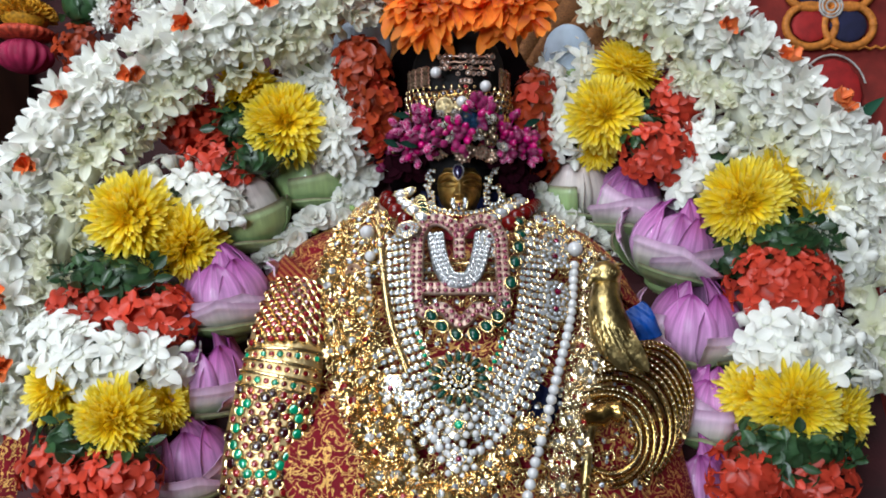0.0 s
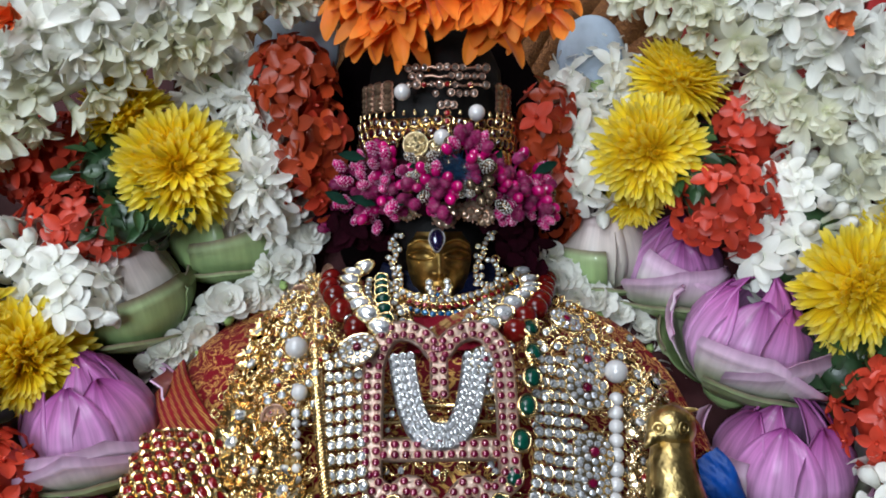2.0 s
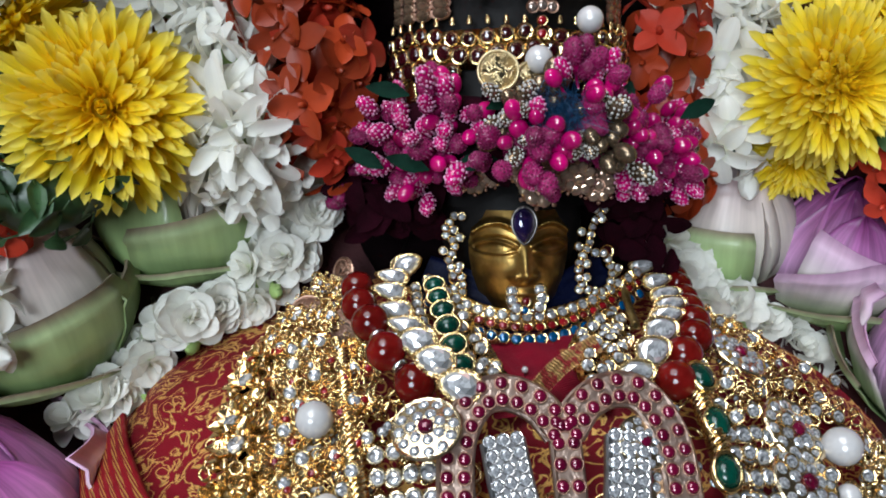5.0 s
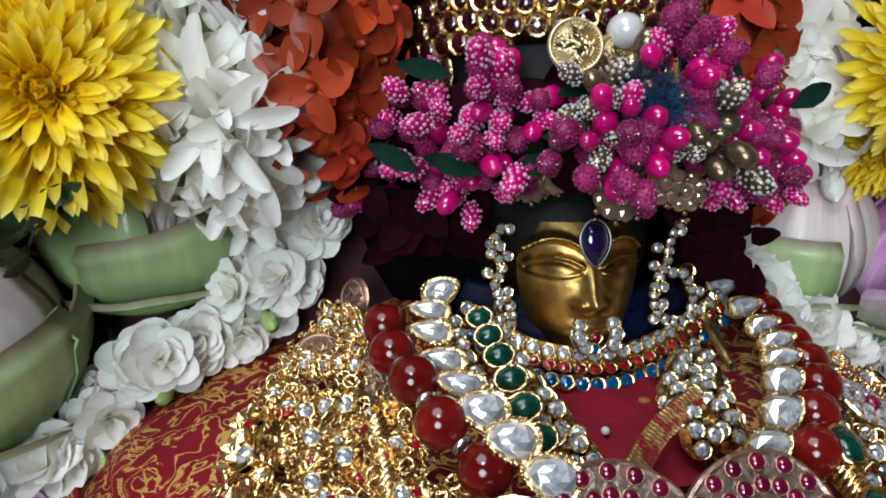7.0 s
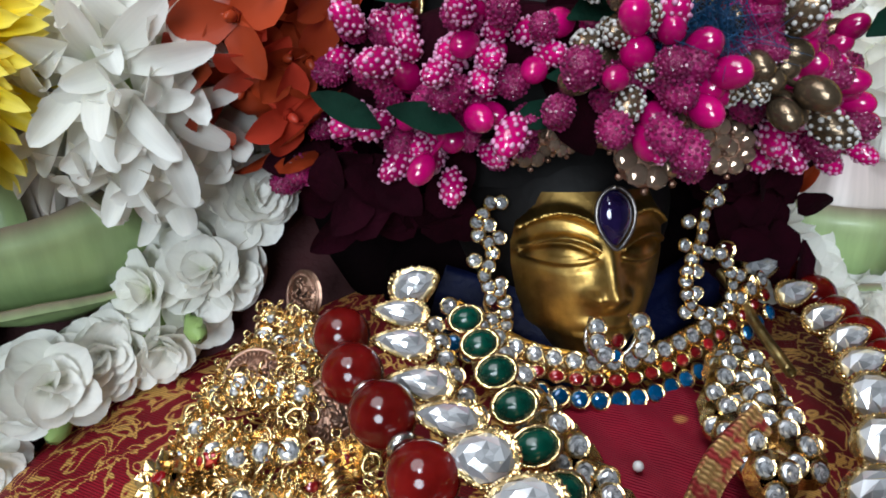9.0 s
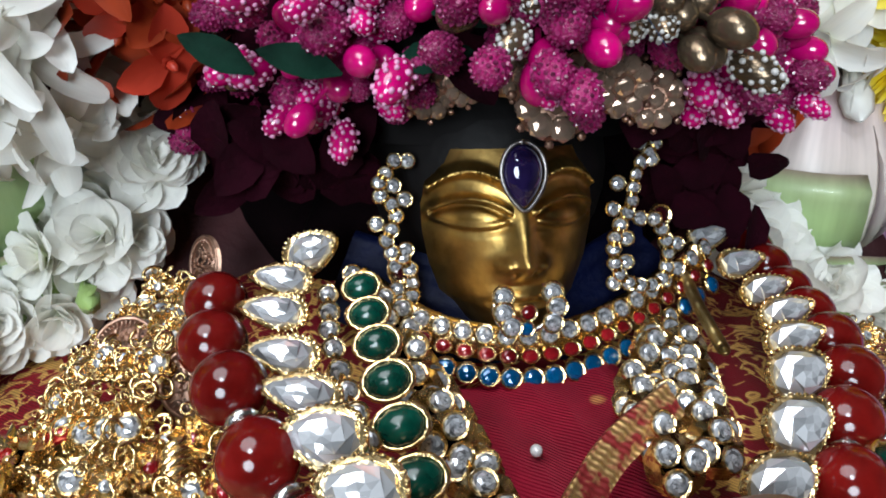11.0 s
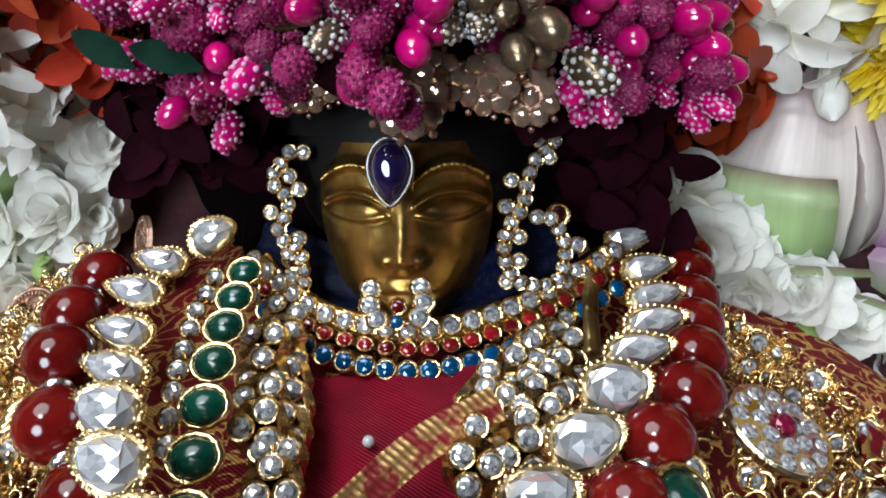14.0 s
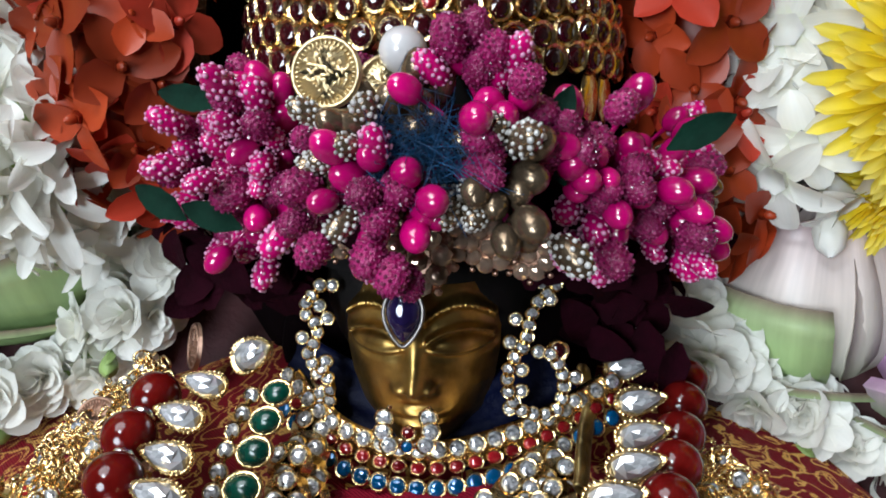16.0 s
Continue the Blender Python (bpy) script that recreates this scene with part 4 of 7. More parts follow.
def statue_mesh():
    b = Build()
    nu, nv = 72, 84
    v, f = [], []
    for j in range(nv + 1):
        t = -1 + 2 * j / nv
        half = interp(t, (-1, -0.92, -0.8, -0.6, -0.3, 0.1, 0.5, 0.85, 1), (0.16, 0.4, 0.58, 0.78, 0.92, 0.99, 1.0, 0.97, 0.94))
        for i in range(nu + 1):
            s = -1 + 2 * i / nu
            u = s * half
            a = abs(u)
            d = 0.0125 * (1 - abs(s) ** 2.3) * (0.55 + 0.45 * math.cos(t * 1.25))
            d -= 0.0035 * max(0, -t - 0.55) ** 1.5 * 2
            bridge = math.exp(-(u / interp(t, (-0.3, 0.5), (0.16, 0.11))) ** 2)
            d += bridge * interp(t, (-0.42, -0.3, -0.2, 0.35, 0.6), (0, 0.0034, 0.0036, 0.0012, 0))
            d += 0.0030 * math.exp(-(((a - 0.21) / 0.085) ** 2 + ((t + 0.22) / 0.085) ** 2))
            d += 0.0016 * math.exp(-((u / 0.15) ** 2 + ((t + 0.2) / 0.12) ** 2))
            d -= 0.0014 * math.exp(-(((a - 0.11) / 0.04) ** 2 + ((t + 0.3) / 0.04) ** 2))
            brow = 0.58 + 0.2 * (1 - ((a - 0.52) / 0.42) ** 2)
            d += 0.0028 * math.exp(-((t - brow) / 0.055) ** 2) * (1 if 0.1 < a < 0.95 else 0) * (1 + 0.3 * math.sin(a * 95))
            lid = 0.34 + 0.15 * (1 - ((a - 0.53) / 0.4) ** 2)
            if 0.12 < a < 0.94:
                d += 0.0027 * math.exp(-((t - lid) / 0.032) ** 2)
                d -= 0.0012 * math.exp(-((t - lid + 0.075) / 0.03) ** 2)
                low = 0.26 - 0.07 * (1 - ((a - 0.53) / 0.38) ** 2)
                d += 0.0012 * math.exp(-((t - low) / 0.03) ** 2)
                d -= 0.0006 * math.exp(-((t - low + 0.07) / 0.04) ** 2)
            d += 0.0011 * math.exp(-(((a - 0.53) / 0.26) ** 2 + ((t - 0.29) / 0.09) ** 2))
            d += 0.0016 * math.exp(-(u / 0.26) ** 2) * (math.exp(-((t + 0.52) / 0.05) ** 2) + 1.1 * math.exp(-((t + 0.64) / 0.055) ** 2))
            d -= 0.0012 * math.exp(-(u / 0.3) ** 2) * math.exp(-((t + 0.58) / 0.022) ** 2)
            d += 0.0018 * math.exp(-((u / 0.3) ** 2 + ((t + 0.85) / 0.12) ** 2))
            v.append((FX + 0.0168 * u, FY + 0.0125 - d, FZ + 0.0168 * t - 0.0042 * max(0.0, -0.35 - t) / 0.65))
    for j in range(nv):
        for i in range(nu):
            k = j * (nu + 1) + i
            f.append((k, k + 1, k + nu + 2, k + nu + 1))
    b.add((np.array(v), f, np.zeros(len(v))), None, 0)
    b.add(sphere(1, 24, 16, (0.0255, 0.03, 0.026)), move(FX, FY + 0.034, FZ + 0.012), 1)
    b.add(tube([(FX, 0.645, 0.98), (FX, 0.64, 1.2), (FX, 0.635, 1.235)], [0.03, 0.026, 0.02], 20), None, 1)
    b.add(tube([(0.012, 0.645, 1.262), (0.012, 0.644, 1.29), (0.012, 0.646, 1.32), (0.012, 0.65, 1.345), (0.012, 0.655, 1.37), (0.012, 0.656, 1.378)], [0.034, 0.04, 0.038, 0.036, 0.026, 0.006], 24), None, 1)
    return b.data("statue", [FACE_GOLD, BLACK])


tagged(put("statue", statue_mesh()), "black stone statue with a polished gold face mask", "statue")


def cloak_mesh():
    b = Build()
    v, f, na = [], [], 48
    zs = np.linspace(0.98, 1.236, 52)
    for z in zs:
        wide = interp(z, (0.98, 1.05, 1.12, 1.16, 1.19, 1.205, 1.218, 1.230, 1.238), (0.160, 0.150, 0.142, 0.140, 0.132, 0.119, 0.099, 0.066, 0.035)), interp(z, (0.98, 1.05, 1.12, 1.16, 1.19, 1.205, 1.218, 1.228, 1.238), (0.160, 0.150, 0.140, 0.134, 0.119, 0.105, 0.086, 0.062, 0.035))
        y0 = interp(z, GZ, GY)
        back = lean(z) + 0.055
        for i in range(na + 1):
            a = math.pi * (i / na - 0.5)
            x = wide[0 if a < 0 else 1] * math.sin(a)
            y = y0 + (0.08 if z < 1.2 else 0.06) * (1 - math.cos(a)) + 0.0012 * math.sin(9 * a + 60 * z)
            if i in (0, na):
                y = max(y, back)
            v.append((MID + x, y, z))
    for j in range(len(zs) - 1):
        for i in range(na):
            k = j * (na + 1) + i
            f.append((k, k + 1, k + na + 2, k + na + 1))
    f.append(tuple((len(zs) - 1) * (na + 1) + i for i in range(na + 1)))
    b.add((np.array(v), f, np.zeros(len(v))))
    return b.data("cloak", SILK)


cloak = thing("silk_garment", (MID, 0.5, 0.98), "red silk garment with woven gold motifs draped over the statue", "clothing")
put("cloak", cloak_mesh(), cloak)


def drape(name, pts, wid, material, label, thick=0.0016, wave=0.0015, hug=False):
    """A strip of cloth along pts lying on the chest, wid metres wide."""
    q = smooth_path(pts, 24)
    b = Build()
    v, f = [], []
    for i, p in enumerate(q):
        t = (q[min(i + 1, 23)] - q[max(i - 1, 0)]).normalized()
        n = Vector(hug).normalized() if isinstance(hug, tuple) else chest_normal(p.x, p.z) if hug else Vector((0, -1, 0.35)).normalized()
        s = t.cross(n).normalized()
        for k in range(9):
            o = (k / 8 - 0.5) * wid
            v.append(tuple(p + s * o + n * (wave * math.sin(k * 1.9 + i * 0.3) + 0.002)))
        for k in range(9):
            o = (k / 8 - 0.5) * wid
            v.append(tuple(p + s * o + n * (wave * math.sin(k * 1.9 + i * 0.3) + 0.002 - thick)))
    for i in range(23):
        for k in range(8):
            a = i * 18 + k
            f.append((a, a + 1, a + 19, a + 18))
            f.append((a + 9, a + 27, a + 28, a + 10))
        for k in (0, 8):
            a = i * 18 + k
            f.append((a, a + 18, a + 27, a + 9))
    uv = np.array([(i / 23, k / 4 - 1) for i in range(24) for _ in (0, 1) for k in range(9)])
    b.add((np.array(v), f, uv))
    return tagged(put(name, b.data(name, material)), label, "cloth")


drape("neck_cloth", [(0.012, 0.603, 1.2185), (0.013, 0.5845, 1.2135), (0.014, 0.566, 1.2065)], 0.034, SILK_PLAIN, "plain crimson silk folded at the neck, gold stripes")
drape("gold_stripe_cloth", [(0.0070, 0.5605, 1.2137), (0.0168, 0.5695, 1.2192), (0.0288, 0.5765, 1.2233)], 0.0055, brocade("woven_gold", (0.2, 0.02, 0.02), (0.5, 0.33, 0.13), 420, 0.42, 0.56, weave=330), "woven gold stripe across the neck cloth", 0.0012, 0.0003)
drape("collar_cloth", [(-0.02, 0.622, 1.236), (0.0, 0.616, 1.2285), (0.012, 0.612, 1.226), (0.026, 0.616, 1.2285), (0.045, 0.622, 1.236)], 0.018, BLUE_CLOTH, "dark blue cloth round the neck")
drape("blue_sash_end", [(0.1272, 0.5520, 1.1604), (0.1338, 0.5450, 1.1508), (0.1376, 0.5450, 1.1395)], 0.017, BRIGHT_BLUE, "bright blue cloth end tucked beside the shoulder", 0.003, 0.002)
drape("blue_inner_cloth", [(0.0649, 0.4928, 1.1154), (0.0569, 0.4827, 1.1005), (0.0477, 0.4732, 1.0861)], 0.016, BLUE_CLOTH, "dark blue cloth behind the pearl strand")
drape("shoulder_border", [(-0.1235, 0.612, 1.1868), (-0.1150, 0.588, 1.1830), (-0.1020, 0.563, 1.1755), (-0.0850, 0.543, 1.1640)], 0.022, striped_silk("gold_border_silk", (0.22, 0.006, 0.012), (0.78, 0.5, 0.15)), "red silk shoulder border with gold stripes", 0.002, 0.0004, (-0.6, -1, 0.6))
drape("shoulder_border", [(0.1265, 0.5594, 1.1618), (0.1224, 0.5763, 1.1805), (0.1098, 0.5875, 1.1984), (0.0898, 0.5892, 1.2118)], 0.022, SILK, "red silk shoulder border with gold flowers", 0.002, 0.0006, True)
drape("skirt_pleats", [(-0.0790, 0.5000, 1.1107), (-0.0701, 0.4750, 1.0857), (-0.0615, 0.4600, 1.0544), (-0.055, 0.44, 1.0)], 0.05, SILK, "red silk pleats with woven gold motifs", 0.004, 0.002)

# ---- set stones and beads: shared meshes ----


def set_stone(name, material, r=0.0018, metal=GOLD, n=8, s=(1, 1, 1), bezel=0.16, dome=False, rim=1.0, dots=0, pear=0.0):
    """A stone in its own metal cup; axis +Z, standing on z = 0."""
    b = Build()
    b.add(sphere(r * 0.98, 10, 8, (s[0], s[1], 0.62)) if dome else gem(r * 0.97, n, 0.5, 0.55, s), move(0, 0, r * 0.35), 0)
    b.add(ring(r * (1 + bezel * 0.4), r * bezel, 14, 5, (s[0], s[1], 1.4 * rim)), move(0, 0, r * 0.35), 1)
    b.add(tube([(0, 0, -r * 0.4), (0, 0, r * 0.1), (0, 0, r * 0.4)], [r * 0.7, r * 0.95, r], 10), Matrix.Diagonal((s[0], s[1], 1, 1)), 1)
    for i in range(dots):
        a = 2 * math.pi * i / dots
        b.add(sphere(r * 0.085, 6, 4), move(r * 1.1 * math.cos(a) * s[0], r * 1.1 * math.sin(a) * s[1], r * 0.5), 1)
    if pear:
        for v in b.v:
            v[:, 1] *= 1 - pear * np.clip(v[:, 0] / (r * s[0]), -1.1, 1.1)
    return b.data(name, [material, metal], dome)


DIA = set_stone("clear_stone", DIAMOND, 0.0018)
DIA_BIG = set_stone("clear_stone", DIAMOND, 0.0024, GOLD_PALE)
DIA_SILVER = set_stone("clear_stone", DIAMOND, 0.0015, SILVER, 8, bezel=0.12)
# smoky stones get reflections painted facet by facet as well
DIA_ROSE = set_stone("clear_stone", mat("rose_smoky_stone", (0.3, 0.23, 0.2), 0.08, 0.6, 0.1, 300, island=0.85), 0.0021, GOLD_ROSE)
RUB = set_stone("ruby", RUBY, 0.00165, GOLD_ROSE, dome=True, bezel=0.12)
RED = set_stone("red_stone", RED_STONE, 0.0018)
BLU = set_stone("blue_stone", BLUE_STONE, 0.0021)
GRN = set_stone("green_stone", EMERALD_BRIGHT, 0.0022)
GARN = set_stone("garnet", GARNET, 0.0026, GOLD, 10, bezel=0.24)
EMO = set_stone("emerald", EMERALD, 0.0045, GOLD, 12, (0.8, 1.0, 1), 0.2, dome=True)
EMO_WIDE = set_stone("emerald", EMERALD, 0.0047, GOLD, 12, (1.0, 0.78, 1), 0.16, dome=True)
MARQ = set_stone("emerald", EMERALD, 0.003, GOLD, 8, (0.62, 1.2, 1), 0.2)
KUN = set_stone("kundan_stone", KUNDAN, 0.0049, GOLD, 7, (1.22, 0.62, 1.25), 0.13, dots=30, pear=0.42)
KUN_DROP = set_stone("kundan_stone", KUNDAN, 0.0051, GOLD, 8, (1.08, 0.82, 1.2), 0.13, dots=30, pear=0.25)
CAB = Build().add(sphere(0.0052, 24, 16)).data("carnelian_bead", CARNELIAN)
PRL = Build().add(sphere(0.0032, 14, 10)).data("pearl", PEARL)
PRL_S = Build().add(sphere(0.0021, 10, 8)).data("pearl", PEARL)
PRL_L = Build().add(sphere(0.0058, 20, 14, (1, 1, 1.1))).data("pearl", PEARL)
SPACER = Build().add(ring(0.0016, 0.001, 10, 5)).data("spacer", SILVER)
LINK = Build().add(ring(0.0026, 0.0006, 12, 5, (1, 0.75, 1))).data("link", GOLD)


def strand(name, pts, data, spacing, label, part, up=None, out=0.0, category="necklace", scale=1.0, group="necklaces on the statue", normal=None, spin=0.0, jit=0.0, cord=None, end=None):
    n = max(2, int(round(length(pts) / spacing)) + 1)
    q = smooth_path(pts, n)
    g = thing(name, q[0], label, category, group)
    if cord:
        put("thread", Build().add(tube(q, 0.0006, 5)).data("thread", cord), g)
    for i, p in enumerate(q):
        t = (q[min(i + 1, n - 1)] - q[max(i - 1, 0)]).normalized()
        nv = Vector(normal) if normal else chest_normal(p.x, p.z)
        nv = (nv + Vector((RND.uniform(-jit, jit), RND.uniform(-jit, jit), RND.uniform(-jit, jit)))).normalized()
        sc = scale if end is None else scale + (end - scale) * i / (n - 1)
        put(part, data, g, facing(p + nv * out, nv, spin, sc, t if up is None else up))
    return g, q


RED_L = [(-0.0408, 0.5985, 1.2375), (-0.0402, 0.586, 1.2345), (-0.0368, 0.5735, 1.2318), (-0.0332, 0.563, 1.2268), (-0.0254, 0.5530, 1.2196)]
RED_R = [(0.0705, 0.629, 1.234), (0.068, 0.618, 1.2325), (0.0655, 0.606, 1.230), (0.0618, 0.59, 1.228), (0.058, 0.576, 1.2255), (0.051, 0.566, 1.2225), (0.045, 0.556, 1.2175)]
for pts in (RED_L, RED_R):
    g, q = strand("carnelian_necklace", pts, CAB, 0.0119, "polished red carnelian bead strand over the shoulder", "bead", None, 0.0, scale=1.02, end=1.08, cord=SILVER)
    for i in range(len(q) - 1):
        put("spacer", SPACER, g, facing((q[i] + q[i + 1]) / 2, q[i + 1] - q[i]), "small silver spacer")

KUN_L = [(-0.030, 0.5995, 1.240), (-0.031, 0.589, 1.237), (-0.0295, 0.580, 1.233), (-0.026, 0.568, 1.2297), (-0.0215, 0.555, 1.2262), (-0.0145, 0.5460, 1.2204)]
KUN_R = [(0.0565, 0.622, 1.2385), (0.058, 0.614, 1.236), (0.058, 0.605, 1.233), (0.055, 0.590, 1.231), (0.047, 0.574, 1.2285), (0.040, 0.562, 1.224), (0.033, 0.5545, 1.2195)]


def kundan(pts, sgn):
    n = int(round(length(pts) / 0.0106)) + 1
    q = smooth_path(pts, n)
    g = thing("kundan_necklace", q[0], "gold necklace of large pear-shaped clear stones in beaded bezels", "necklace", "necklaces on the statue")
    for i, p in enumerate(q):
        nv = Vector((0.12 * sgn, -1, 0.75 - 0.35 * i / n)).normalized()
        put("kundan_stone", KUN if i < n - 3 else KUN_DROP, g, facing(p, nv, sgn * (0.1 + 0.25 * i / n) + RND.uniform(-0.06, 0.06) + (math.pi if sgn < 0 else 0), 0.8 + 0.16 * i / n))
    return g


kundan(KUN_L, -1)
kundan(KUN_R, 1)
tagged(put("clear_brooch", KUN_DROP, None, facing((-0.0246, 0.6140, 1.2419), (-0.3, -1, 0.5), 0.5, 0.85)), "round dark clear stone in a gold bezel at the collar", "jewel")

strand("emerald_necklace", [(-0.0165, 0.6045, 1.237), (-0.0158, 0.593, 1.2338), (-0.015, 0.583, 1.231), (-0.0142, 0.574, 1.2275), (-0.013, 0.563, 1.2225), (-0.0115, 0.553, 1.2175)], EMO_WIDE, 0.0096, "gold necklace of oval dark green stones", "emerald", (0, 0, 1), 0.0, normal=(-0.15, -1, 0.5), spin=0.25, scale=0.66, end=0.84)
strand("clear_stone_string", [(-0.0225, 0.6050, 1.2360), (-0.0225, 0.5930, 1.2325), (-0.0215, 0.5830, 1.2295), (-0.0195, 0.5720, 1.2265), (-0.0170, 0.5620, 1.2230)], DIA, 0.0056, "string of small clear stones in gold cups", "clear_stone", (0, 0, 1), 0.0, normal=(-0.1, -1, 0.5), jit=0.3, scale=0.9, cord=GOLD_DARK)
strand("emerald_necklace", [(0.0512, 0.5560, 1.2172), (0.0512, 0.5450, 1.2084), (0.0493, 0.5350, 1.2012), (0.0475, 0.5270, 1.1948), (0.0446, 0.5220, 1.1870), (0.0406, 0.5158, 1.1683), (0.0335, 0.5058, 1.1550)], EMO, 0.0138, "gold necklace of oval dark green stones", "emerald", None, 0.0)

# choker: rows of clear, red and blue stones
choker = thing("choker", (0.012, 0.6, 1.22), "gold choker with rows of clear, red and blue stones", "necklace", "necklaces on the statue")
CH = [(-0.017, 0.614, 1.2335), (-0.006, 0.6065, 1.2265), (0.004, 0.6035, 1.2235), (0.015, 0.6025, 1.2225), (0.026, 0.6045, 1.224), (0.038, 0.609, 1.2275), (0.052, 0.6145, 1.2345)]
cq = smooth_path(CH, 21)
put("band", Build().add(tube([p + Vector((0, 0.0015, 0.0022)) for p in cq], 0.0034, 8, 0.4)).data("band", GOLD), choker)
for i, p in enumerate(cq):
    nv = Vector((1.1 * (p.x - 0.014) / 0.06, -1, 0.55)).normalized()
    dn = Vector((0, -0.45, -0.9)).normalized()
    p = p + dn * 0.0026
    put("clear_stone", DIA, choker, facing(p - dn * 0.0062 + nv * 0.001, nv, 0, 0.95))
    put("red_stone", RED, choker, facing(p - dn * 0.0026 + nv * 0.001, nv, 0, (0.85, 0.72, 0.9)))
    if i not in (2, 3, 16, 17):
        put("blue_stone", BLU, choker, facing(p + dn * 0.0014 + nv * 0.001, nv, 0, 0.85))
    else:
        put("clear_stone", DIA, choker, facing(p + dn * 0.001 + nv * 0.001, nv, 0, 0.9))

# bindi, nose ring, earrings
bindi = thing("forehead_jewel", (0.011, 0.598, 1.257), "dark violet drop-shaped stone in a silver bezel", "jewel")
BM = facing((0.0112, 0.5985, 1.2569), (0.0, -1, 0.12))
pts2 = []
for i in range(28):
    a = 2 * math.pi * i / 28
    pts2.append((0.0036 * math.sin(a) * (1 - 0.0 * math.cos(a)) * (1 if math.cos(a) > 0 else (1 - 0.45 * (-math.cos(a)) ** 2)), 0.0047 * math.cos(a) * (1.0 if math.cos(a) > 0 else 1.3)))
put("bezel", Build().add(tube([(x * 1.08, y * 1.08, 0.0008) for x, y in pts2 + pts2[:1]], 0.0004, 6, 1.0, (0, 0, 1))).data("bezel", mat("dull_silver", (0.34, 0.31, 0.3), 0.4, 1, 0.2, 200, 0.2, 500)), bindi, BM)
bv = [(x * 0.98 * k, y * 0.98 * k, h) for k, h in ((1, 0.0), (0.9, 0.0011), (0.35, 0.0019)) for x, y in pts2]
bf = [(k * 28 + i, k * 28 + (i + 1) % 28, (k + 1) * 28 + (i + 1) % 28, (k + 1) * 28 + i) for k in (0, 1) for i in range(28)] + [tuple(range(56, 84))]
put("stone", Build().add((np.array(bv), bf, np.zeros(84))).data("stone", VIOLET_STONE, True), bindi, BM)

nose = thing("nose_ring", (0.0120, 0.5980, 1.2323), "nose ring of clear stones with one red stone", "jewel")
for p in ((0.0073, 0.5995, 1.2357), (0.0071, 0.5985, 1.2331), (0.0083, 0.5980, 1.2307), (0.0161, 0.5995, 1.2360), (0.0165, 0.5985, 1.2336), (0.0156, 0.5980, 1.2310)):
    put("clear_stone", DIA, nose, facing(Vector(p) + Vector((0, -0.002, 0)), (RND.uniform(-0.2, 0.2), -1, 0.1), 0, 0.95))
put("red_stone", RED, nose, facing((0.0119, 0.5980, 1.2324), (0, -1, 0.1), 0, 0.75))
put("blue_stone", BLU, nose, facing((0.0115, 0.5980, 1.2295), (0, -1, 0), 0, 0.6))
put("hoop", Build().add(tube(smooth_path([(0.0078, 0.6010, 1.2367), (0.0062, 0.6000, 1.2325), (0.0088, 0.6000, 1.2287), (0.0142, 0.6000, 1.2287), (0.0168, 0.6000, 1.2326), (0.0155, 0.6010, 1.2367)], 16), 0.0005, 6)).data("hoop", SILVER), nose)

for pts in ([(0.0404, 0.6120, 1.2598), (0.0360, 0.6100, 1.2551), (0.0344, 0.6090, 1.2481), (0.0313, 0.6080, 1.2428), (0.0320, 0.6080, 1.2360), (0.0366, 0.6080, 1.2332), (0.0416, 0.6090, 1.2346), (0.0423, 0.6100, 1.2412), (0.0399, 0.6100, 1.2457)],
            [(-0.0093, 0.6130, 1.2583), (-0.0125, 0.6120, 1.2533), (-0.0093, 0.6110, 1.2489), (-0.0116, 0.6100, 1.2434), (-0.0078, 0.6100, 1.2399), (-0.0069, 0.6100, 1.2341), (-0.0114, 0.6110, 1.2320)]):
    g, q = strand("earring", pts, DIA, 0.0025, "dangling earring of small clear stones", "clear_stone", category="jewel", group="earrings", normal=(0.0, -1, 0.2), jit=0.5, scale=0.72)
    for i in range(0, len(q), 2):
        put("clear_stone", DIA, g, facing(q[i] + Vector((RND.choice((-0.0026, 0.0026)), 0.001, RND.uniform(-0.001, 0.001))), (RND.uniform(-0.3, 0.3), -1, 0.2), 0, 0.75))
    put("hook", Build().add(tube(q, 0.0011, 6)).data("hook", GOLD_DARK), g)
    c = (q[-1] + q[-4]) / 2
    put("garnet", GARN, g, facing(c + Vector((0, 0.001, 0.004)), (0, -1, 0.1), 0, 0.7))

# snake chain at the collar
SNK = smooth_path([(0.0472, 0.6220, 1.2384), (0.0481, 0.6140, 1.2333), (0.0467, 0.6040, 1.2293), (0.0456, 0.5920, 1.2248)], 60)
snake = thing("snake_chain", SNK[0], "flat brass-coloured herringbone chain", "necklace", "necklaces on the statue")
b = Build()
for i in range(len(SNK) - 1):
    t = (SNK[i + 1] - SNK[i]).normalized()
    b.add(ring(0.0015, 0.00055, 10, 5, (1, 0.6, 1)), facing(SNK[i], t, 0.3, 1.0, (1, 0, 0.4)))
put("chain", b.data("chain", BRASS), snake)
# ---- berry wreath and crown ----


def berry_mesh(kind):
    b = Build()
    b.add(sphere(0.0028, 14, 10, (1, 1, 1.4)), move(0, 0, 0.004), 0)
    b.add(tube([(0, 0, -0.006), (0, 0, 0.0), (0, 0, 0.002)], [0.0005, 0.0006, 0.0015], 5), None, 0)
    return b.data("berry", MAGENTA if kind == "glossy" else TAUPE)


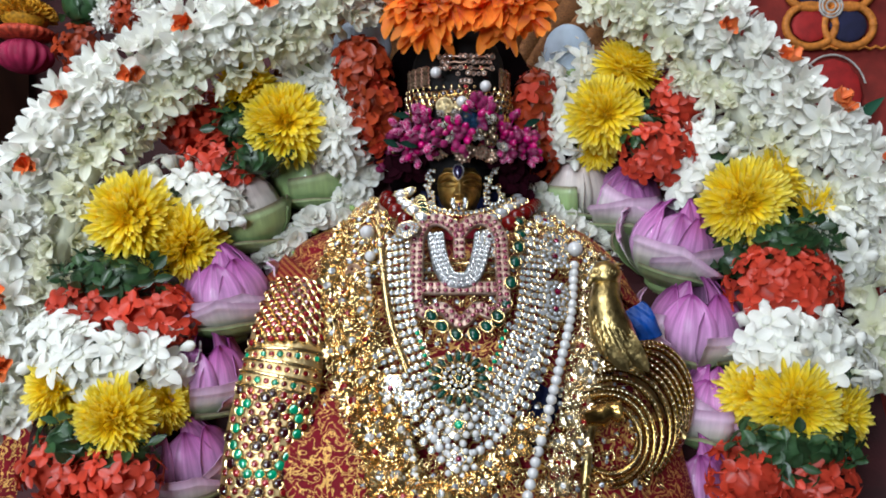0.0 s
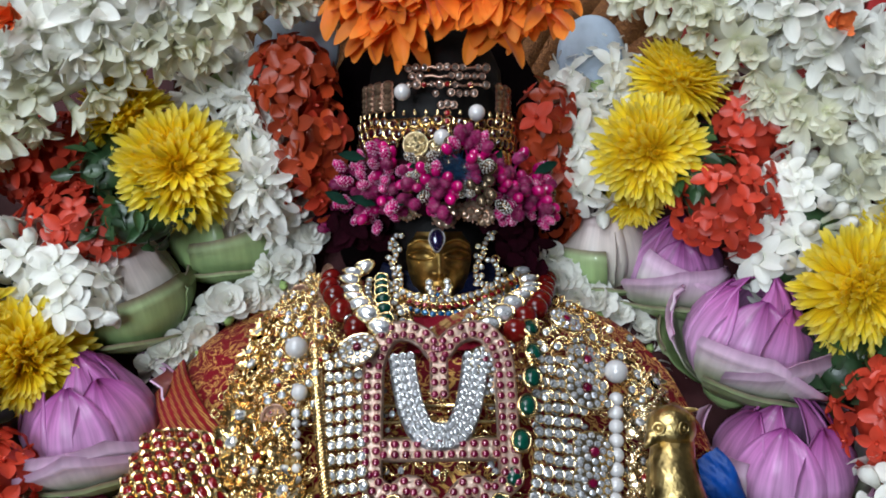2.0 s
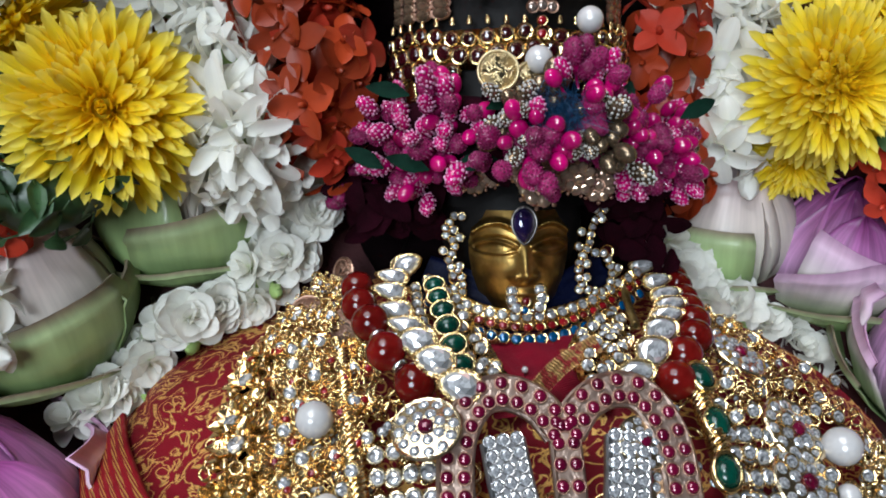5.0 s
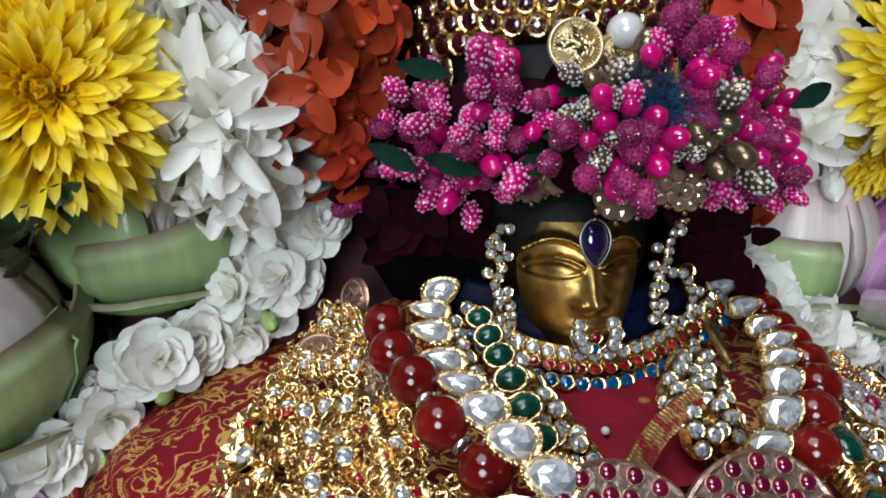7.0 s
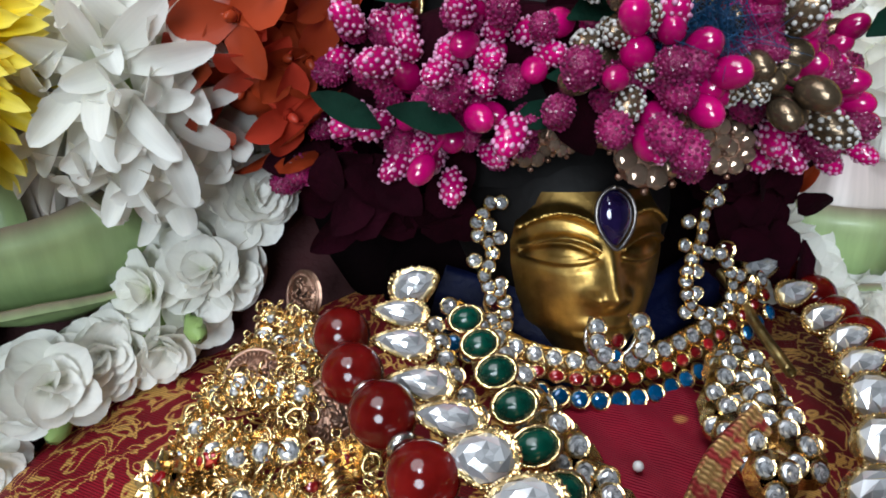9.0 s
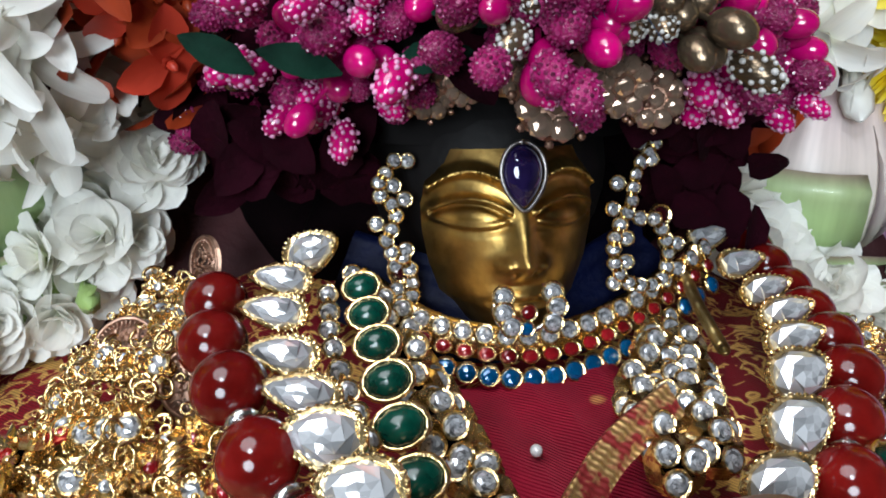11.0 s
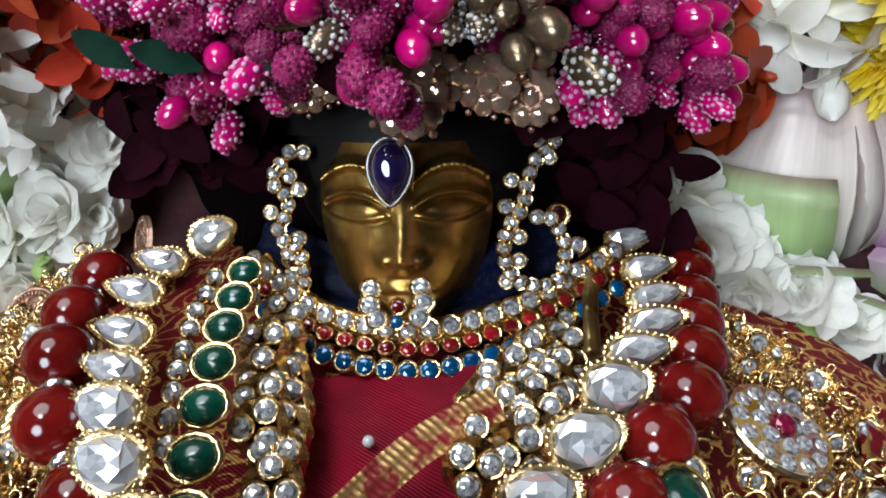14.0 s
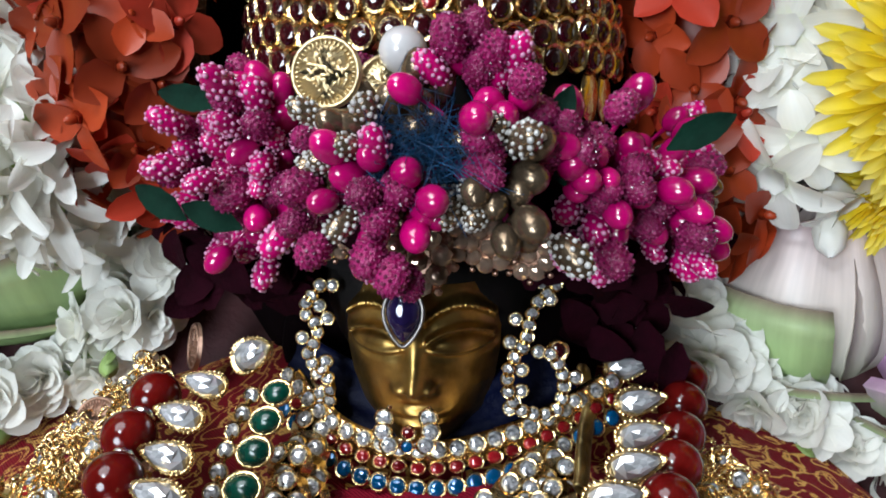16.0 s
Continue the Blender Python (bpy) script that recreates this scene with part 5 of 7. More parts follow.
def sugar_mesh(seed):
    """A plump berry under a crust of angular grains."""
    r = random.Random(seed)
    b = Build()
    b.add(sphere(0.003, 12, 8, (1, 1, 1.35)), move(0, 0, 0.0045), 0)
    for i in range(110):
        c = 1 - 2 * (i + 0.5) / 110
        a = i * 2.39996
        s = math.sqrt(1 - c * c)
        b.add(sphere(r.uniform(0.00022, 0.0005), 4, 3), move(0.003 * s * math.cos(a), 0.003 * s * math.sin(a), 0.0045 + 0.004 * c) @ turn("X", r.uniform(0, 3)) @ turn("Z", r.uniform(0, 3)), 1)
    return b.data("berry", [MAGENTA_SUGAR, SUGAR_GRAIN], False)


def dotted_mesh(base, dots, seed):
    r = random.Random(seed)
    b = Build()
    b.add(sphere(0.0026, 10, 8, (1, 1, 1.7)), move(0, 0, 0.005), 0)
    n = 56
    for i in range(n):
        c = 1 - 2 * (i + 0.5) / n
        a = i * 2.39996
        s = math.sqrt(1 - c * c)
        b.add(sphere(r.uniform(0.00028, 0.00062), 6, 4), move(0.0025 * s * math.cos(a + r.uniform(-0.2, 0.2)), 0.0025 * s * math.sin(a), 0.005 + 0.0043 * c + r.uniform(-0.0003, 0.0003)), 1)
    return b.data("berry", [base, dots])


BERRY = {"glossy": berry_mesh("glossy"), "sugar": sugar_mesh(4), "taupe": berry_mesh("taupe"), "dot": dotted_mesh(MAGENTA, BERRY_DOT, 1), "grey": dotted_mesh(TAUPE, TAUPE_DOT, 2)}
wreath = thing("berry_wreath", (0.015, 0.6, 1.28), "headband of magenta, sugared and bronze artificial berries with blue fibres", "wreath")
RND.seed(21)
ARC = [(-0.0411, 0.6150, 1.2562), (-0.0428, 0.6020, 1.2723), (-0.0332, 0.5900, 1.2828), (-0.0143, 0.5800, 1.2896), (0.0057, 0.5765, 1.2884), (0.0259, 0.5780, 1.2894), (0.0471, 0.5880, 1.2846), (0.0666, 0.5980, 1.2761), (0.0715, 0.6080, 1.2603), (0.0665, 0.6200, 1.2457)]


def swept_back(p):
    """The wreath's ends curve back round the head."""
    r, l = min(1.2, max(0.0, (p[0] - 0.04) / 0.03)), min(1.2, max(0.0, (-0.016 - p[0]) / 0.022))
    return Vector((p[0] - 0.006 * r + 0.001 * l, p[1] + 0.013 * r + 0.011 * l, p[2]))


aq = [swept_back(p) for p in smooth_path(ARC, 40)]
put("wire", Build().add(tube([p + Vector((0, 0.026, 0)) for p in aq], 0.007, 10)).data("wire", SHADED_MAGENTA), wreath)


def sprig(c, d, kinds, n, spread=0.0055, size=1.0):
    c = swept_back(c)
    for i in range(n):
        o = Vector((RND.gauss(0, 1), RND.gauss(0, 0.5), RND.gauss(0, 1))) * spread
        dd = (Vector(d) + o * 90 + Vector((0, RND.uniform(-0.3, 0.1), 0))).normalized()
        put("berry", BERRY[kinds[i % len(kinds)]], wreath, facing(Vector(c) + o - dd * 0.005, dd, RND.uniform(0, 6), size * RND.uniform(0.8, 1.08)))


for c, d, kinds, n in (
        ((-0.0150, 0.5940, 1.2988), (-0.3, -0.6, 0.7), ("glossy", "sugar", "glossy"), 6), ((-0.0162, 0.5930, 1.2892), (-0.3, -1, 0.1), ("dot",), 6), ((-0.0323, 0.6020, 1.2863), (-0.8, -0.6, 0.2), ("dot", "sugar"), 5),
        ((-0.0420, 0.6100, 1.2850), (-1, -0.4, 0.2), ("grey", "taupe"), 5), ((-0.0418, 0.6110, 1.2778), (-1, -0.3, -0.2), ("grey", "taupe", "sugar"), 4), ((-0.0267, 0.6000, 1.2782), (-0.6, -0.8, -0.2), ("glossy", "dot", "glossy"), 7), ((-0.0183, 0.5970, 1.2771), (0, -1, -0.2), ("glossy", "dot"), 4),
        ((-0.0292, 0.6060, 1.2715), (-0.7, -0.7, -0.4), ("sugar", "dot"), 5), ((-0.0178, 0.6040, 1.2705), (-0.2, -0.8, -0.6), ("dot", "sugar"), 4),
        ((0.0036, 0.5820, 1.2928), (-0.4, -0.8, 0.4), ("taupe", "grey"), 4), ((0.0042, 0.5790, 1.2874), (-0.8, -0.8, 0.0), ("grey", "taupe", "grey"), 5), ((0.0113, 0.5820, 1.2983), (-0.2, -0.6, 0.8), ("taupe",), 4), ((0.0174, 0.5820, 1.2965), (0.2, -0.6, 0.8), ("taupe", "taupe"), 3),
        ((0.0243, 0.5830, 1.3009), (0.0, -0.7, 0.7), ("sugar",), 5), ((0.0317, 0.5830, 1.2982), (0.3, -0.8, 0.6), ("glossy", "sugar", "dot", "glossy"), 8), ((0.0248, 0.5780, 1.2921), (0, -1, 0.0), ("glossy", "sugar"), 3),
        ((0.0084, 0.5760, 1.2786), (-0.2, -1, -0.3), ("glossy", "sugar", "dot"), 7), ((0.0153, 0.5760, 1.2763), (0.1, -1, -0.5), ("glossy", "glossy", "sugar"), 6), ((0.0012, 0.5800, 1.2783), (-0.3, -1, -0.2), ("sugar",), 4), ((0.0151, 0.5780, 1.2830), (0, -1, 0), ("sugar", "glossy"), 3),
        ((0.0311, 0.5770, 1.2864), (0.3, -1, 0.1), ("taupe",), 4), ((0.0311, 0.5790, 1.2816), (0.3, -1, -0.3), ("taupe", "grey"), 5), ((0.0282, 0.5810, 1.2794), (0, -1, -0.4), ("grey",), 3),
        ((0.0440, 0.5890, 1.2891), (0.2, -0.8, 0.5), ("sugar", "glossy"), 7), ((0.0500, 0.5910, 1.2846), (0.2, -1, 0.1), ("glossy", "sugar", "glossy"), 7), ((0.0490, 0.5940, 1.2762), (0.2, -1, -0.3), ("dot", "sugar"), 6), ((0.0559, 0.5940, 1.2778), (0.3, -1, -0.3), ("glossy", "sugar"), 5),
        ((0.0634, 0.5970, 1.2840), (0.5, -0.9, 0.3), ("glossy",), 5), ((0.0704, 0.6040, 1.2891), (0.8, -0.6, 0.5), ("glossy", "taupe"), 5), ((0.0741, 0.6050, 1.2811), (0.9, -0.6, 0.0), ("dot", "grey"), 6), ((0.0667, 0.6010, 1.2721), (0.6, -0.8, -0.5), ("sugar", "dot", "glossy"), 9),
        ((0.0602, 0.5980, 1.2710), (0.3, -0.8, -0.7), ("dot", "sugar"), 7), ((0.0692, 0.6000, 1.2697), (0.7, -0.6, -0.6), ("sugar", "glossy", "dot"), 8)):
    sprig(c, d, kinds, n + n // 2)
sprig((-0.0190, 0.6060, 1.2660), (-0.3, -0.8, -0.6), ("dot", "sugar", "dot"), 6, 0.004, 0.95)
for i in range(3, 31, 2):
    sprig(smooth_path(ARC, 40)[i] + Vector((0, 0.017, RND.uniform(-0.006, 0.004))), ((i - 20) / 14, -0.9, RND.uniform(-0.6, 0.3)), ("sugar", "dot", "glossy", "sugar"), 5, 0.007, 1.05)

# cloth petals whose dark colour paints the shaded gaps behind the berries
SMALL_CLOTH = Build().add(petal(0.014, 0.009, 5, 0.3, -0.6, 0.25, 0.8, 0.7, 0.2)).data("cloth_petal", SHADED_MAGENTA)
BIG_CLOTH = Build().add(petal(0.012, 0.008, 5, 0.3, -0.7, 0.25, 0.8, 0.7, 0.2)).data("cloth_petal", SHADED_MAGENTA)
CLOTH_LEAF = Build().add(petal(0.014, 0.0055, 5, 0.15, -0.4, 0.25, 0.85, 0.75, 0.1, 0, 0.1)).data("cloth_leaf", DARK_LEAF)
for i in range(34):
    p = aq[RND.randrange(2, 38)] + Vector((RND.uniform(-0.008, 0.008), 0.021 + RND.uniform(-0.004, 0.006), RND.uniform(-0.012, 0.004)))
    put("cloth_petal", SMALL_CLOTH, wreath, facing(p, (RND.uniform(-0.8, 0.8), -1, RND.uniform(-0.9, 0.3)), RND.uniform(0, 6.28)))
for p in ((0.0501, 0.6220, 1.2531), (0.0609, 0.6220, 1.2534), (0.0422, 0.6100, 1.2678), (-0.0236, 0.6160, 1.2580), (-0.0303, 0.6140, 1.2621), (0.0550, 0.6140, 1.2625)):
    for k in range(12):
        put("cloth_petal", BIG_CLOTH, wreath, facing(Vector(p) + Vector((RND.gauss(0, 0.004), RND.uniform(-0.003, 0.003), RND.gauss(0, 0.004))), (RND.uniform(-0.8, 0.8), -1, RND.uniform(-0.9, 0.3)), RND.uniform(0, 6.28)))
for p, sp in (((-0.0112, 0.5920, 1.2747), 0.2), ((-0.0185, 0.5940, 1.2737), 2.8), ((-0.0020, 0.5880, 1.2915), 0.4), ((0.0373, 0.5860, 1.2879), 1.2), ((0.0588, 0.5940, 1.2887), 0.5), ((0.0413, 0.5900, 1.2827), 2.0), ((-0.0322, 0.6000, 1.2742), 2.6), ((-0.0049, 0.5900, 1.2823), 0.0), ((-0.0239, 0.6000, 1.2964), 2.9)):
    put("cloth_leaf", CLOTH_LEAF, wreath, facing(p, (0.0, -1, 0.3), sp))
b = Build()
for i in range(300):
    c = Vector((0.0179, 0.5780, 1.2894)) + Vector((RND.gauss(0, 0.0035), RND.uniform(-0.002, 0.004), RND.gauss(0, 0.0025)))
    d = Vector((RND.gauss(0, 1), RND.gauss(0, 0.5), RND.gauss(0, 0.8))).normalized()
    e = c + d * RND.uniform(0.004, 0.012)
    b.add(tube([c - d * 0.004, (c + e) / 2 + Vector((RND.gauss(0, 0.001), 0, RND.gauss(0, 0.001))), e], [0.00005, 0.00008, 0.00004], 3))
tagged(put("fibre_tuft", b.data("fibre_tuft", BLUE_FIBRE), wreath, None, "tuft of blue fibres"), "", "", "", "stuff")

# near-black filler added for the shaded hollow behind head and crown
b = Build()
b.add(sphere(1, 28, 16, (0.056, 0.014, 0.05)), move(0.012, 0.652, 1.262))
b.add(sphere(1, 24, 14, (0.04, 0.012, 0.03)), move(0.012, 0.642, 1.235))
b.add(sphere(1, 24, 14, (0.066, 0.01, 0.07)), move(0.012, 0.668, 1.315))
tagged(put("head_veil", b.data("head_veil", mat("painted_shade_black", (0.003, 0.001, 0.0015), 0.95, 0, 0.3, 60, 0.4, 500, spec=0.05))), "near-black shape filling the shaded hollow behind the statue's head", "cloth")

# crystal rosettes under the wreath
ROS = Build()
for i in range(9):
    a = 2 * math.pi * i / 8
    rr = 0.0 if i == 8 else 0.0034
    ROS.add(gem(0.0017, 7), move(rr * math.cos(a), rr * math.sin(a), 0.001), 0)
    ROS.add(sphere(0.0006, 6, 4), move(0.0052 * math.cos(a + 0.4), 0.0052 * math.sin(a + 0.4), 0.0008), 1)
ROS.add(sphere(0.0048, 12, 6, (1, 1, 0.25)), None, 1)
ROS = ROS.data("rosette", [mat("smoky_stone", (0.5, 0.35, 0.26), 0.08, 0.7, 0.2, 300, obj_rand=0.3), GOLD_ROSE], False)
band = thing("crystal_headband", (0.012, 0.6, 1.266), "band of smoky crystal rosettes set in rose gold", "jewel")
put("band", Build().add(tube(smooth_path([(-0.0114, 0.6110, 1.2700), (0.0051, 0.6000, 1.2710), (0.0176, 0.5970, 1.2690), (0.0293, 0.6000, 1.2697), (0.0386, 0.6090, 1.2691)], 20), 0.0012, 6)).data("band", GOLD_ROSE), band)
for p, s in (((-0.0036, 0.6040, 1.2708), 1.0), ((0.0099, 0.5960, 1.2726), 0.8), ((0.0151, 0.5930, 1.2686), 1.35), ((0.0193, 0.5950, 1.2715), 1.0), ((0.0279, 0.5970, 1.2709), 1.1), ((0.0353, 0.6010, 1.2686), 1.1), ((0.0016, 0.6000, 1.2720), 0.8)):
    put("rosette", ROS, band, facing(p, (RND.uniform(-0.3, 0.3), -1, RND.uniform(-0.3, 0.2)), RND.uniform(0, 1), s))

# crown bands on the black column
CX, CY = 0.012, 0.645


def on_column(a, z, r):
    return Vector((CX + r * math.sin(a), CY - r * math.cos(a), z)), Vector((math.sin(a), -math.cos(a), 0))


crown = thing("garnet_crown_band", (CX, 0.6, 1.305), "gold crown band of garnet-set rings with hanging plates", "crown")
for row, (z, s, st) in enumerate(((1.3045, 1.0, 0.0), (1.3098, 0.95, 0.5), (1.3150, 0.8, 0.0))):
    for i in range(-9, 10):
        if row == 0 and -3 <= i <= 1:
            continue
        a = (i + st) * 0.135
        p, n = on_column(a, z + 0.001 * math.cos(i), 0.0425)
        put("garnet", GARN, crown, facing(p, n, 0, s))
for i in range(-9, 10):
    p, n = on_column(i * 0.135, 1.3195, 0.0425)
    put("spike", Build().add(tube([(0, 0, -0.003), (0, 0, 0.0), (0, 0, 0.003), (0, 0, 0.005)], [0.001, 0.0013, 0.0009, 0.0004], 6), Matrix.Diagonal((0.8, 0.8, 0.32, 1))).data("spike", GOLD), crown, move(*p))
for a in (-1.05, -0.95, 0.55, 0.95, 1.1):
    p, n = on_column(a, 1.2975, 0.0425)
    put("gold_leaf", Build().add(sphere(0.005, 10, 6, (0.7, 1.25, 0.18))).data("gold_leaf", GOLD), crown, facing(p, n))
b = Build()
b.add(tube([on_column(-1.45 + 2.9 * i / 30, 1.311, 0.0405)[0] for i in range(31)], 0.0009, 6, 8.0, (0, 0, 1)))
put("band", b.data("band", GOLD_DARK), crown)


def coin_mesh():
    b = Build()
    b.add(tube([(0, 0, 0), (0, 0, 0.0008), (0, 0, 0.0008)], [0.0062, 0.0062, 0.0058], 32))
    b.add(ring(0.0058, 0.0004, 32, 5), move(0, 0, 0.0009))
    for i in range(40):
        a = 2 * math.pi * i / 40
        b.add(tube([(0.0046, 0, 0.0009), (0.0055, 0, 0.0009)], 0.00025, 4), turn("Z", a))
    for i in range(70):
        rr, a = 0.0042 * math.sqrt(RND.random()), RND.uniform(0, 6.28)
        b.add(sphere(0.0006, 6, 4, (RND.uniform(0.6, 1.6), 0.6, 0.4)), move(rr * math.cos(a), rr * math.sin(a), 0.0009) @ turn("Z", RND.uniform(0, 6)))
    return b.data("coin", mat("coin_gold", (0.9, 0.72, 0.42), 0.42, 1, 0.15, 200, 0.3, 700))


COIN = coin_mesh()
tagged(put("gold_coin", COIN, None, facing((0.0011, 0.5850, 1.3021), (-0.1, -1, 0.15))), "embossed gold coin hanging from the crown band", "coin", "gold coins")
tagged(put("gold_coin", COIN, None, facing((0.0112, 0.5880, 1.2992), (0.5, -1, 0.1))), "embossed gold coin hanging from the crown band", "coin", "gold coins")
tagged(put("crown_pearl", PRL_L, None, facing((0.0136, 0.5880, 1.3058), (0, -1, 0), 0, 0.72)), "white pearl hanging from the crown band", "pearl", "crown pearls")
tagged(put("crown_pearl", PRL_L, None, facing((0.0310, 0.5970, 1.3187), (0, -1, 0), 0, 0.72)), "white pearl hanging from the crown", "pearl", "crown pearls")
tagged(put("crown_pearl", PRL_L, None, facing((-0.0053, 0.5980, 1.3288), (0, -1, 0), 0, 0.72)), "white pearl on the crown", "pearl", "crown pearls")

orn = thing("crown_ornament", (0.0157, 0.6000, 1.3317), "rose gold crown ornament thick with clear and red stones", "crown")
for row in range(4):
    for i in range(-5, 6):
        if (row == 3 and abs(i) > 3) or RND.random() < 0.22:
            continue
        p = Vector((0.0167, 0.5990, 1.3332)) + Vector((i * 0.0038 + 0.0019 * (row % 2), 0.0006 * abs(i), 0.008 - row * 0.0042))
        put("clear_stone", RED if (row == 2 and i % 3 == 0) else DIA_ROSE, orn, facing(p, (i * 0.05 + RND.uniform(-0.3, 0.3), -1, RND.uniform(-0.3, 0.3)), 0, RND.uniform(0.6, 0.95)))
for row in range(3):
    put("chain", Build().add(tube([Vector((0.0167, 0.6002, 1.3332)) + Vector((i * 0.0038, 0.0006 * abs(i), 0.008 - row * 0.0042 + 0.0006 * math.sin(i * 2.1))) for i in range(-5, 6)], 0.0007, 6)).data("chain", GOLD_ROSE), orn)
for k, (dx, dz) in enumerate(((0, -0.010), (-0.003, -0.0105), (0.003, -0.0105), (0, -0.0145), (0, -0.0185))):
    put("clear_stone", RED if k > 2 else DIA_ROSE, orn, facing(Vector((0.0167, 0.5990, 1.3332)) + Vector((dx, 0, dz)), (0, -1, 0), 0, 0.8))
AMB = Build()
for i in range(5):
    AMB.add(gem(0.0026, 8, 0.5, 0.5, (0.8, 1.2, 1)), move(0.0, (i - 2) * 0.0048, 0.001) @ turn("Z", 0.2), 0)
    AMB.add(ring(0.0027, 0.0005, 12, 5, (0.85, 1.25, 1)), move(0, (i - 2) * 0.0048, 0.001), 1)
AMB = AMB.data("crystal_pin", [mat("amber_crystal", (0.4, 0.26, 0.17), 0.1, 0.6, 0.3, 300, obj_rand=0.4), GOLD_ROSE], False)
for a in (-1.25, -1.05, -0.86, -0.68, 0.95, 1.15, 1.35):
    p, n = on_column(a, 1.329, 0.039)
    tagged(put("crystal_pin", AMB, None, facing(p, n, 0.0, (1.5, 0.6, 0.9))), "upright hairpin of amber crystals in rose gold", "jewel", "crystal hairpins")

# orange cloth flowers over the crown
for c in ((-0.0095, 0.6050, 1.3840), (0.0470, 0.6050, 1.3850)):
    b = Build()
    c = Vector(c)
    for i in range(260):
        a = RND.uniform(0, 6.283)
        k = math.sqrt(RND.random())
        d = Vector((math.cos(a) * k * 0.9, -0.8 + 0.55 * k, math.sin(a) * k * 0.8 - 0.62)).normalized()
        nz = Vector((RND.uniform(-0.6, 0.6), -0.9, 0.6 + RND.uniform(-0.4, 0.4)))
        nz = (nz - d * nz.dot(d)).normalized()
        ny = nz.cross(d)
        m = Matrix.Translation(c + Vector((RND.gauss(0, 0.010), RND.uniform(-0.006, 0.01), RND.gauss(0, 0.007)))) @ Matrix((d, ny, nz)).transposed().to_4x4()
        b.add(petal(RND.uniform(0.020, 0.033), RND.uniform(0.0065, 0.011), 7, RND.uniform(-0.1, 0.35), RND.uniform(-0.9, 0.1), RND.uniform(0.1, 0.5), 1.2, 0.6, 0.4), m)
    g = thing("orange_cloth_flower", c, "large bright orange cloth flower above the crown", "flower", "orange cloth flowers")
    put("petals", b.data("petals", ORANGE_CLOTH), g)
    put("heart", Build().add(sphere(0.012, 12, 8)).data("heart", DARK_LEAF), g, move(*c))
tagged(put("cloth_rosette", Build().add(sphere(1, 20, 12, (0.024, 0.008, 0.024))).data("cloth_rosette", PALE_BLUE), None, move(*(-0.0655, 0.6600, 1.3620))), "pale blue cloth rosette behind the crown", "cloth")
tagged(put("cloth_rosette", Build().add(sphere(1, 20, 12, (0.02, 0.008, 0.024))).data("cloth_rosette", PALE_BLUE), None, move(*(0.1014, 0.6650, 1.3587))), "pale blue cloth rosette behind the crown", "cloth")
# gold glitter cloth behind the crown
halo = thing("gold_halo_cloth", (0.012, 0.685, 1.34), "pleated gold glitter cloth fanned behind the crown", "cloth")
for i in range(22):
    a0 = math.pi * i / 21
    put("pleat", Build().add(tube([(0.012 - 0.05 * math.cos(a0), 0.68, 1.30 + 0.02 * math.sin(a0)), (0.012 - 0.1 * math.cos(a0), 0.685, 1.33 + 0.06 * math.sin(a0)), (0.012 - 0.15 * math.cos(a0), 0.69, 1.34 + 0.13 * math.sin(a0))], [0.008, 0.013, 0.018], 8, 0.4)).data("pleat", GLITTER), halo)
# ---- layers of jewellery on the chest ----


def on_chest(x, z, off=0.0):
    return Vector((x, chest(x, z) + off, z))


def filigree_mesh(seed, metal=GOLD):
    r = random.Random(seed)
    b = Build()
    for k in range(7):
        a = 2 * math.pi * k / 7
        b.add(petal(0.0058, 0.0042, 4, 0.2, 0.5, 0.4, 0.8, 0.7, 0.3), turn("Z", a + r.uniform(-0.2, 0.2)) @ move(0.0008, 0, 0.0012), 0)
        b.add(sphere(0.0011, 7, 5), move(0.0056 * math.cos(a + 0.4), 0.0056 * math.sin(a + 0.4), 0.001), 0)
        b.add(ring(0.0013, 0.0004, 9, 4), move(0.0078 * math.cos(a), 0.0078 * math.sin(a), 0.0004) @ turn("X", r.uniform(-0.8, 0.8)), 0)
    for k in range(9):
        b.add(sphere(r.uniform(0.0007, 0.0013), 7, 5), move(r.uniform(-0.004, 0.004), r.uniform(-0.004, 0.004), r.uniform(0.001, 0.003)), 0)
    b.add(gem(0.0019, 8), move(0, 0, 0.0026), 1)
    b.add(tube([(0, 0, -0.001), (0, 0, 0.0006), (0, 0, 0.0012)], [0.0055, 0.006, 0.003], 10), None, 0)
    return b.data("filigree_piece", [metal, DIAMOND if seed % 3 else RED_STONE])


FIL = [filigree_mesh(i) for i in range(1, 5)]
FIL_ROSE = [filigree_mesh(i, GOLD_PALE) for i in range(5, 7)]


BROOCH_PLATE = Build().add(tube([(0, 0, 0), (0, 0, 0.0011), (0, 0, 0.002)], [0.0084, 0.0084, 0.003], 20)).add(ring(0.0084, 0.0005, 24, 5), move(0, 0, 0.001)).data("plate", GOLD_PALE, False)
BROOCH_STONE = Build().add(gem(0.0015, 8)).data("clear_stone", DIAMOND, False)
BROOCH_RUBY = Build().add(gem(0.002, 8)).data("centre_stone", RUBY, False)


def brooch(p, n, spin, size):
    g = thing("round_brooch", p, "round gold brooch packed with clear stones", "brooch", "round brooches")
    m = facing(p, n, spin, size)
    put("plate", BROOCH_PLATE, g, m)
    put("centre_stone", BROOCH_RUBY, g, m @ move(0, 0, 0.0024), "small red centre stone")
    for rr, count in ((0.0036, 7), (0.0066, 12)):
        for i in range(count):
            put("clear_stone", BROOCH_STONE, g, m @ turn("Z", 2 * math.pi * (i + 0.5 * (count == 12)) / count) @ move(rr, 0, 0.0024 - rr * 0.2))


